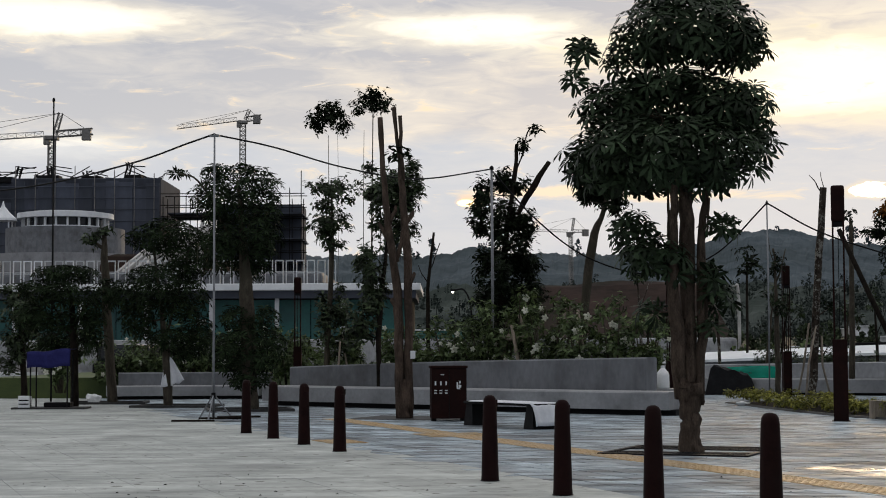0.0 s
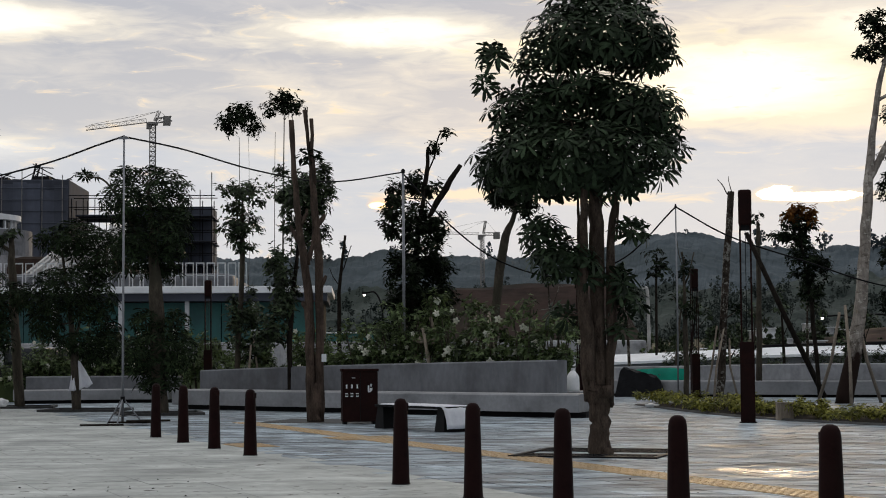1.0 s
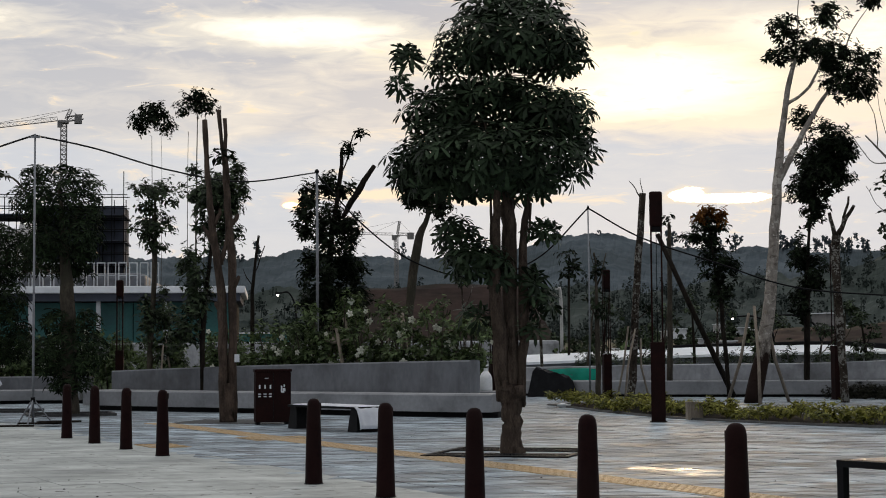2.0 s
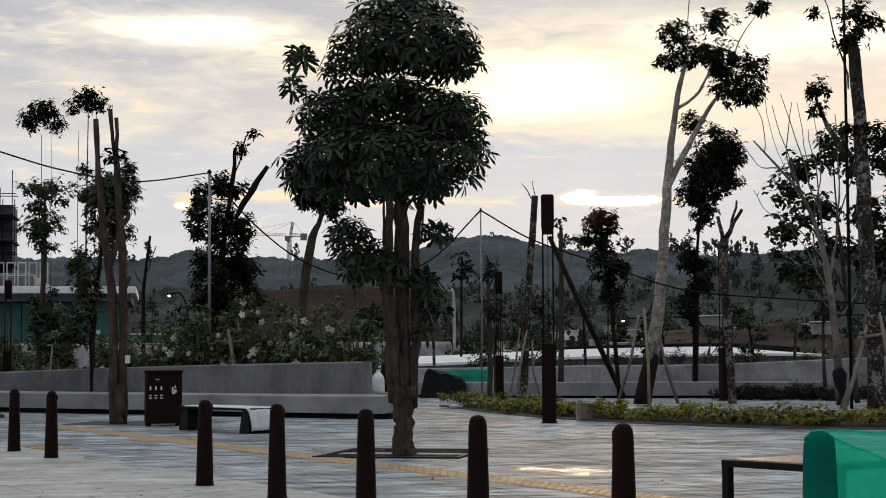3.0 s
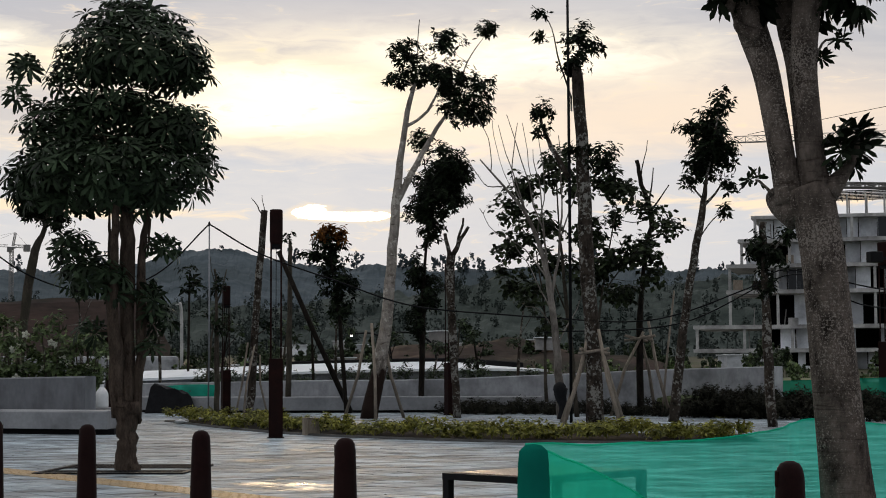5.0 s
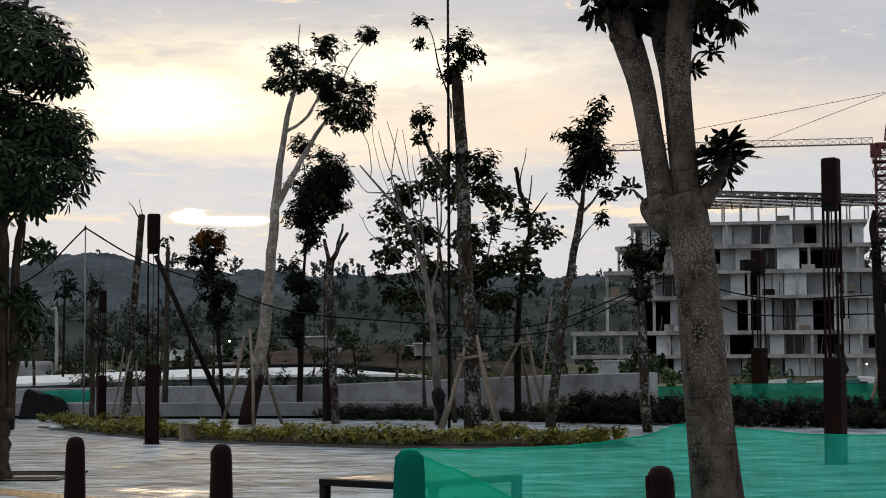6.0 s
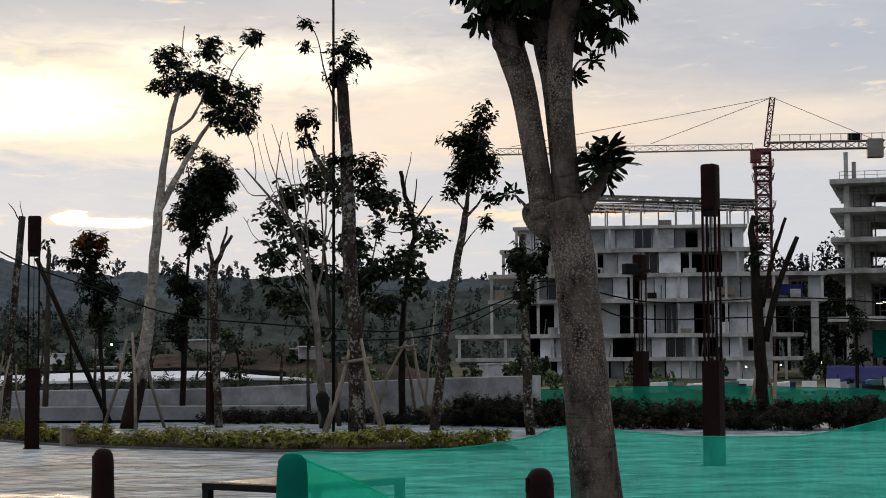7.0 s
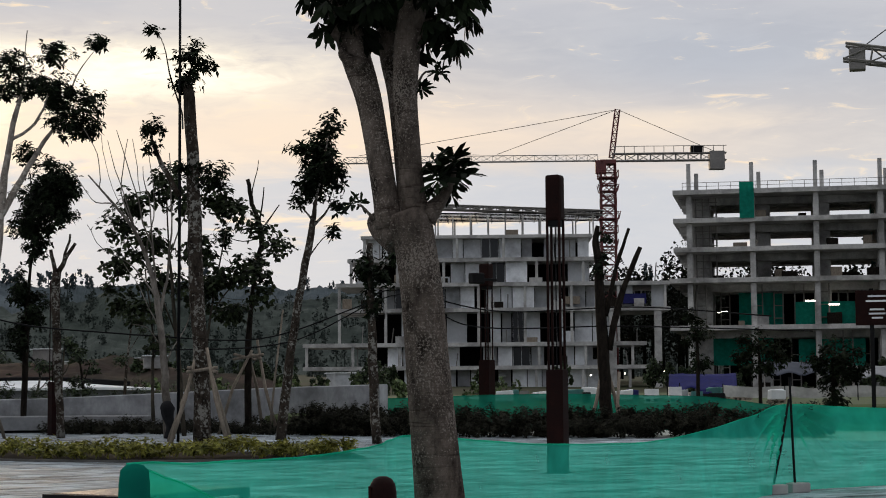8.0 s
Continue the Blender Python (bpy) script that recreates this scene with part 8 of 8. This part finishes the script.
long_hall()
rail = thing("white_railing", pose(-38.0, 140.0, 0), "row of white open frames along a terrace", "railing", kind="structure")
bm = bmesh.new()
for q in ((-0.34, 0, -0.26, 2.0), (0.26, 0, 0.34, 2.0), (-0.26, 0, 0.26, 0.08), (-0.26, 1.90, 0.26, 2.0), (-0.26, 0.9, 0.26, 0.96)):
    box(bm, q[0], -0.05, q[1], q[2], 0.05, q[3])
fr = finish("rail_frame", bm, rail_steel)
for i in range(34):
    piece("rail_frame", fr, rail, pose(0.5 + i * 0.86, 0, 6.95))
bm = bmesh.new()
box(bm, 0, -0.06, 6.6, 29.6, 0.06, 6.9)
part("rail_base", bm, rail_steel, rail)
bm = bmesh.new()
box(bm, -50, 140.5, -0.5, -8.5, 169, 6.6, 0.3)
solid("ground_rail_terrace", bm, scaffold_cloth, "dark terrace behind the long hall")


# ---------------------------------------------------------------- site clutter in the valley
def shed(x, y, z, w, h, mat, label, door=True):
    root = thing("site_shed", pose(x, y, z, 0, 0, rng.uniform(-20, 20)), label, "shed", "sheds on the building site")
    bm = bmesh.new()
    box(bm, -w / 2, -1.2, -0.6, w / 2, 1.2, h, 0.03)
    part("body", bm, mat, root)
    bm = bmesh.new()
    box(bm, -w / 2 - 0.15, -1.4, h, w / 2 + 0.15, 1.4, h + 0.10, 0.02)
    part("roof", bm, white_paint, root)
    if door:
        bm = bmesh.new()
        box(bm, -0.4, -1.25, -0.5, 0.4, -1.2, h * 0.75)
        part("door", bm, shade_black, root)
    return root


for az, d, z, w, h, mat in ((8.2, 130, -0.2, 2.6, 0.7, panel_white), (9.3, 115, -0.3, 2, 0.6, panel_white), (14.6, 240, 3.6, 3, 1.0, panel_white), (15.7, 250, 4.4, 2.2, 0.9, panel_white), (16.4, 190, 1.6, 2, 0.8, panel_white), (12.2, 260, 6.0, 3, 1.0, panel_white), (17.6, 230, 3.2, 1.2, 1.6, crane_red), (28.6, 190, 2.4, 6, 1.6, panel_white), (-0.5, 150, 0, 6, 2.5, teal_board), (3.4, 140, 0, 4, 1.2, panel_white)):
    if d > 130:
        z = ground_height(0, d * math.cos(radians(az))) + 0.5
    shed(d * math.sin(radians(az)), d * math.cos(radians(az)), z, w, h, mat, "low site shed with a pale roof")
huts = random.Random(31)
for i in range(26):
    az, d = huts.uniform(11.5, 22.0), huts.uniform(150, 285)
    y = d * math.cos(radians(az))
    shed(d * math.sin(radians(az)), y, ground_height(0, y) + (red_slope(az, d) + 0.5 if d < 175 and az > 13 else 0.6) + huts.uniform(0.4, 2.6) * (d > 200), huts.uniform(0.8, 2.2), huts.uniform(0.35, 0.8), (concrete_raw, panel_white, crane_steel, concrete_raw)[i % 4], "low site shed with a pale roof", False)
car = thing("parked_car", pose(23.0, 128.0, -0.14, 0, 0, 10), "small pale car parked on the far road", "car")
bm = bmesh.new()
box(bm, -2.0, -0.8, 0.3, 2.0, 0.8, 0.95, 0.15)
part("body", bm, white_paint, car)
bm = bmesh.new()
box(bm, -1.1, -0.7, 0.95, 1.2, 0.7, 1.5, 0.2)
part("cabin", bm, skin_glass, car)
for sx in (-1.25, 1.25):
    for sy in (-0.72, 0.72):
        bm = bmesh.new()
        tube(bm, [(0, -0.1, 0), (0, 0.1, 0)], [0.32, 0.32], 14)
        part("wheel", bm, black_metal, car, at=pose(sx, sy, 0.32))


def street_lamp(x, y, h, reach, turn, mat, label, lit=True, thick=0.05):
    root = thing("street_lamp", pose(x, y, 0, 0, 0, turn), label, "street lamp", "street lamps")
    bm = bmesh.new()
    ln = smooth_line([(0, 0, 0), (0, 0, h * 0.55), (-reach * 0.12, 0, h * 0.85), (-reach * 0.5, 0, h), (-reach, 0, h)], 6)
    tube(bm, ln, np.linspace(thick * (1.25 if thick > 0.1 else 1.0), thick, len(ln)), 8)
    part("arm", bm, mat, root, smooth=True)
    bm = bmesh.new()
    box(bm, -reach - 0.3, -0.08, h - 0.08, -reach, 0.08, h + 0.04, 0.02)
    part("head", bm, mat, root)
    if lit:
        bm = bmesh.new()
        bmesh.ops.create_icosphere(bm, subdivisions=2, radius=0.075, matrix=Matrix.Translation((-reach - 0.16, 0, h - 0.12)))
        part("bulb", bm, lamp_glow, root)
    return root


street_lamp(26.5, 80.0, 3.1, 2.4, -18, black_metal, "curved dark street lamp, lit")
street_lamp(29.0, 96.0, 3.4, 2.2, -10, black_metal, "curved dark street lamp, lit")
street_lamp(1.6, 95.0, 4.8, 0.9, 0, black_metal, "straight dark street lamp, lit")
street_lamp(25.6, 148.0, 7.0, 0.25, 0, concrete_raw, "tall pale unlit lamp mast", False, 0.12)


# ---------------------------------------------------------------- clutter on the far lawn below the building frames
bm = bmesh.new()
box(bm, -12.0, -9.0, 0.50, 30.0, 9.0, 0.57)
solid("pavement_site_road", bm, concrete_raw, "pale concrete site road across the lawn").matrix_basis = pose(63.0, 78.0, 0, 0, 0, -42)


def shelter(x, y, w, low, high, turn, mat, label):
    """A sheet slung over four posts, sagging between them."""
    root = thing("tarpaulin_shelter", pose(x, y, 0.55, 0, 0, turn), label, "shelter", "shelters on the building site")
    nx, ny = 16, 8
    v = []
    for j in range(ny):
        for i in range(nx):
            s, t = i / (nx - 1), j / (ny - 1)
            z = low + (high - low) * t - 0.22 * math.sin(math.pi * s * 3) ** 2 * (1 - t) + 0.07 * noise.noise(Vector((s * 6, t * 4, x)))
            v.append(((s - 0.5) * w, (t - 0.5) * 2.0, z))
    f_ = [(j * nx + i, j * nx + i + 1, (j + 1) * nx + i + 1, (j + 1) * nx + i) for j in range(ny - 1) for i in range(nx - 1)]
    ob = new("sheet", mesh_from("sheet", v, f_, mat, True))
    ob.parent = root
    ob.modifiers.new("thickness", "SOLIDIFY").thickness = 0.02
    for sx in (-0.48, 0.48):
        for sy, h in ((-0.95, low), (0.95, high)):
            bm = bmesh.new()
            tube(bm, [(sx * w, sy, -0.1), (sx * w, sy, h)], [0.03, 0.03], 6)
            part("post", bm, crane_steel, root)
    return root


shelter(56.6, 66.8, 3.4, 0.55, 1.25, -40, blue_sheet, "sagging blue tarpaulin slung over posts")
shelter(68.3, 72.0, 4.4, 1.35, 1.95, -43, scaffold_cloth, "grey-blue sheet roof on thin posts")
shelter(73.0, 70.0, 4.0, 1.2, 1.7, -43, galvanised, "dull metal sheet roof on thin posts")


def barrier(x, y, w, h, turn, mat, label):
    """A plastic road barrier: wide foot, sloping sides, two slots."""
    root = thing("road_barrier", pose(x, y, 0.55, 0, 0, turn), label, "barrier", "barriers on the building site")
    bm = bmesh.new()
    vs = [bm.verts.new((sx * w / 2 * (1 if z < h * 0.5 else 0.93), sy * d, z)) for z, d in ((0, 0.24), (h * 0.3, 0.2), (h * 0.5, 0.1), (h, 0.07)) for sx, sy in ((-1, -1), (1, -1), (1, 1), (-1, 1))]
    for k in range(3):
        for i in range(4):
            bm.faces.new((vs[4 * k + i], vs[4 * k + (i + 1) % 4], vs[4 * k + 4 + (i + 1) % 4], vs[4 * k + 4 + i]))
    bm.faces.new(vs[12:16])
    part("body", bm, mat, root)
    for sx in (-0.25, 0.25):
        bm = bmesh.new()
        box(bm, sx * w - 0.08, -0.245, 0.06, sx * w + 0.08, -0.235, 0.16)
        part("slot", bm, shade_black, root)
    return root


for i, (x, y, w, h, mat) in enumerate(((43.5, 54.4, 0.9, 0.75, white_plastic), (44.3, 53.9, 0.8, 0.85, white_plastic), (45.1, 53.5, 0.7, 0.6, teal_board), (42.3, 55.2, 0.7, 0.5, white_plastic), (41.4, 56.0, 0.5, 0.6, black_sheet), (40.4, 56.6, 0.7, 0.45, white_plastic), (39.3, 57.4, 0.6, 0.7, crane_steel), (46.6, 54.6, 1.2, 0.45, black_sheet), (38.0, 58.0, 0.6, 0.4, white_plastic))):
    barrier(x, y, w * 0.7, h * 0.75, -38 + 9 * (i % 3), mat, ("white", "dark", "teal", "grey")[0 if mat is white_plastic else 1 if mat is black_sheet else 2 if mat is teal_board else 3] + " plastic road barrier standing on the lawn")
heaps = random.Random(41)
for i in range(22):
    az, d = heaps.uniform(33.5, 44.5), heaps.uniform(62, 84)
    mat = (white_plastic, panel_white, black_sheet, teal_board, white_paint, crane_steel, blue_sheet)[i % 7]
    root = thing("stored_goods", pose(d * math.sin(radians(az)), d * math.cos(radians(az)), 0.55, 0, 0, heaps.uniform(-70, 10)), ("white" if mat in (white_plastic, white_paint) else "pale" if mat is panel_white else "black" if mat is black_sheet else "teal" if mat is teal_board else "blue" if mat is blue_sheet else "grey") + " wrapped building goods stored on pallets", "goods", "stored goods on the building site")
    w, dp, h = heaps.uniform(0.25, 0.8), heaps.uniform(0.3, 0.5), heaps.uniform(0.15, 0.5)
    bm = bmesh.new()
    box(bm, -w / 2, -dp / 2, 0.13, w / 2, dp / 2, 0.13 + h, 0.04)
    for vert in bm.verts:
        vert.co.x += 0.06 * noise.noise(vert.co * 2.3 + Vector((i, 0, 0)))
        vert.co.z += 0.08 * (vert.co.z > 0.3) * noise.noise(vert.co * 3.1 + Vector((0, i, 0)))
    part("wrapped_load", bm, mat, root)
    bm = bmesh.new()
    for k in (-0.4, 0.0, 0.4):
        box(bm, k * w - 0.05, -dp / 2, 0.0, k * w + 0.05, dp / 2, 0.09)
    box(bm, -w / 2, -dp / 2, 0.09, w / 2, dp / 2, 0.13)
    part("pallet", bm, stake_wood, root)
net("cloth_fence", [(48.9, 56.3, 1.22), (49.9, 55.3, 1.12), (50.8, 54.5, 1.16), (51.8, 53.5, 1.05), (53.0, 52.4, 1.16), (54.2, 51.2, 1.08)], 0.40, concrete_raw, "sagging pale cloth fence along the site road", 8.0, 0.05, 8, 10)
for x, y, h in ((48.9, 56.3, 1.3), (50.8, 54.5, 1.25), (53.0, 52.4, 1.25), (54.2, 51.2, 1.2), (45.6, 55.2, 1.35), (46.4, 57.0, 1.4)):
    bm = bmesh.new()
    tube(bm, [(x, y, 0.5), (x, y, h)], [0.025, 0.025], 6)
    solid("fence_post", bm, black_metal, "thin dark fence post standing on the lawn", "post", kind="", group="fence posts on the lawn")


# ---------------------------------------------------------------- stored goods and a van before the long hall
van = thing("parked_van", pose(-11.9, 66.0, -0.14, 0, 0, 78), "dark van with a white bumper parked by the hall", "van")
bm = bmesh.new()
box(bm, -2.1, -0.85, 0.35, 2.1, 0.85, 1.15, 0.12)
part("body", bm, black_sheet, van)
bm = bmesh.new()
box(bm, -1.9, -0.78, 1.15, 1.2, 0.78, 1.85, 0.16)
part("cabin", bm, skin_glass, van)
bm = bmesh.new()
box(bm, -2.2, -0.8, 0.38, -2.1, 0.8, 0.55, 0.03)
part("bumper", bm, white_paint, van)
for sx in (-1.3, 1.3):
    for sy in (-0.78, 0.78):
        bm = bmesh.new()
        tube(bm, [(0, -0.1, 0), (0, 0.1, 0)], [0.34, 0.34], 14)
        part("wheel", bm, black_metal, van, at=pose(sx, sy, 0.34))


def stack(x, y, z, turn, rows, mat, label):
    """Boards piled unevenly."""
    root = thing("board_stack", pose(x, y, z, 0, 0, turn), label, "stack", "stacks of boards by the hall")
    bm = bmesh.new()
    box(bm, -0.75, -0.4, 0.0, 0.75, 0.4, 0.12, 0.01)
    slab = finish("board", bm, mat)
    for k in range(rows):
        piece("board", slab, root, pose(rng.normal() * 0.05, rng.normal() * 0.03, 0.125 * k, 0, 0, rng.normal() * 4))
    return root


for x, y, z, turn, rows, mat, label in ((-15.6, 62.0, -0.14, 20, 5, white_paint, "pale boards stacked on the ground"), (-14.6, 58.0, -0.14, -15, 7, panel_white, "pale boards stacked on the ground"), (-17.0, 70.0, -0.14, 5, 8, concrete_raw, "grey boards stacked on the ground"), (-2.0, 78.0, -0.14, 10, 7, panel_white, "pale boards stacked on the ground"), (1.2, 80.0, -0.14, -5, 6, white_paint, "pale boards stacked on the ground"), (-6.3, 76.0, -0.14, 12, 5, concrete_raw, "grey boards stacked on the ground"), (3.2, 84.0, -0.14, 12, 6, panel_white, "pale boards stacked on the ground")):
    stack(x, y, z, turn, rows, mat, label)


# ---------------------------------------------------------------- paving
def place(u, v):
    """Plan position from metres along and across the row of bollards."""
    return LINE0.x + ALONG.x * u + ACROSS.x * v, LINE0.y + ALONG.y * u + ACROSS.y * v


TURN = math.degrees(math.atan2(ALONG.y, ALONG.x))
bm = bmesh.new()
for q in ((-40, -45), (40, -45), (40, 45), (-40, 45)):
    bm.verts.new((*place(*q), -0.014))
bm.faces.new(bm.verts)
pavement = solid("pavement", bm, joint_dark, "wet grey stone paving of the plaza")
if pavement.data.polygons[0].normal.z < 0:
    pavement.data.flip_normals()


bm = bmesh.new()
for q in ((-34, 0.3), (39, 0.3), (39, 30), (-34, 30)):
    bm.verts.new((*place(*q), -0.009))
bm.faces.new(bm.verts)
bmesh.ops.recalc_face_normals(bm, faces=bm.faces)
if bm.faces[:][0].normal.z < 0:
    bmesh.ops.reverse_faces(bm, faces=bm.faces[:])
solid("pavement_bed", bm, kerb_dark, "dark sand in the joints of the paving")


def slab_field(name, u0, u1, v0, v1, lu, lv, gap, mat, parent, seed, tilt, skip=None, bond=0.5, worn=0.003):
    """Many paving slabs joined in one mesh, each with its own edges, level and slight tilt."""
    r = np.random.default_rng(seed)
    V, F, i = [], [], 0
    row = 0
    v = v0
    ax, ay = np.array([ALONG.x, ALONG.y]), np.array([ACROSS.x, ACROSS.y])
    o = np.array([LINE0.x, LINE0.y])
    while v < v1:
        u = u0 - (lu * bond if row % 2 else 0)
        while u < u1:
            if not (skip and skip(u + lu / 2, v + lv / 2)):
                z = r.normal() * 0.0010
                tu, tv = r.normal() * tilt, r.normal() * tilt
                b = len(V)
                for z_off, inset in ((0, worn), (-0.02, 0.0)):
                    for su, sv in ((0, 0), (1, 0), (1, 1), (0, 1)):
                        uu = u + gap / 2 + inset + su * (lu - gap - 2 * inset)
                        vv = v + gap / 2 + inset + sv * (lv - gap - 2 * inset)
                        p = o + ax * uu + ay * vv
                        V.append((p[0], p[1], z + z_off + (tu * (su - 0.5) * lu + tv * (sv - 0.5) * lv if not z_off else 0)))
                F.extend([(b, b + 1, b + 2, b + 3), (b + 4, b + 5, b + 1, b), (b + 5, b + 6, b + 2, b + 1), (b + 6, b + 7, b + 3, b + 2), (b + 7, b + 4, b, b + 3)])
            u += lu
        v += lv
        row += 1
    ob = new(name, mesh_from(name, V, F, mat))
    ob.parent = parent
    return tagged(ob, kind="stuff")


NEAR = (12.2, 18.2, 0.3, 5.1)          # the stretch whose pavers are single pieces: u0, u1, v0, v1


def in_near(u, v):
    return NEAR[0] <= u <= NEAR[1] and NEAR[2] <= v <= NEAR[3]


slab_field("pavers", -34, 39, 0.3, 30, 0.6, 0.3, 0.009, paver_grey, pavement, 3, 0.0045, in_near, 0.5)
slab_field("road_slabs", -34, 39, -30, 0.3, 1.2, 0.6, 0.0015, slab_pale, pavement, 4, 0.0006, worn=0.001)
bm = bmesh.new()
box(bm, -0.2955, -0.1455, -0.02, 0.2955, 0.1455, 0.0, 0.003)
paver = finish("paver", bm, paver_piece)
count, row, v = 0, 0, NEAR[2]
while v < NEAR[3] - 0.01:
    u = NEAR[0] - (0.3 if row % 2 else 0)
    while u < NEAR[1]:
        if in_near(u + 0.3, v + 0.15) and count < 300:
            x, y = place(u + 0.3, v + 0.15)
            ob = piece("paver", paver, pavement, pose(x, y, rng.normal() * 0.001, rng.normal() * 0.26, rng.normal() * 0.26, TURN))
            count += 1
        u += 0.6
    v += 0.3
    row += 1

# yellow tactile paving
strip = thing("tactile_strip", pose(0, 0, 0), "yellow ribbed tactile paving strip across the plaza", "paving", kind="structure")
bm = bmesh.new()
box(bm, -0.148, -0.25, -0.01, 0.148, 0.25, 0.004)
for k in range(6):
    box(bm, -0.13, -0.205 + k * 0.082 - 0.016, 0.004, 0.13, -0.205 + k * 0.082 + 0.016, 0.008)
tile = finish("tactile_tile", bm, tactile_yellow)
for i in range(106):
    x, y = place(-5.2 + i * 0.3, 3.02)
    piece("tactile_tile", tile, strip, pose(x, y, 0.002, 0, 0, TURN))
for i in range(3):
    for k in range(2):
        for u, v in ((1.7, 2.60), (1.7, 3.44), (3.0, 0.55)):
            x, y = place(u + i * 0.3, v + k * 0.3 if v < 1 else v)
            if k == 0 or v < 1:
                piece("tactile_tile", tile, strip, pose(x, y, 0.002, 0, 0, TURN + 90))

# leaf crumbs and grit swept into loose drifts on the pale road
r = np.random.default_rng(21)
V, F = [], []
for cu, cv, spread, number in ((17.0, -5.0, 2.4, 110), (21.0, -4.0, 1.8, 90), (14.0, -3.0, 2.0, 70), (9.0, -6.5, 3.0, 70), (23.5, -2.2, 1.4, 60), (19.0, -8.0, 2.6, 70), (24.0, 1.8, 2.0, 14), (12.0, 2.2, 3.0, 16)):
    for k in range(number):
        x, y = place(cu + r.normal() * spread, cv + r.normal() * spread * 0.45)
        s, an = r.uniform(0.006, 0.022) * (2.2 if r.uniform() > 0.95 else 1.0), r.uniform(0, 6.28)
        b = len(V)
        for q in range(5):
            rr = s * r.uniform(0.6, 1.1)
            V.append((x + rr * math.cos(an + q * 1.257), y + rr * math.sin(an + q * 1.257), 0.004))
        V.append((x, y, 0.008 + s * 0.35))
        F.extend([(b + q, b + (q + 1) % 5, b + 5) for q in range(5)])
litter = tagged(new("leaf_litter", mesh_from("leaf_litter", V, F, bark_dark)), "dry leaf crumbs scattered on the pale road", "leaf litter", kind="stuff")
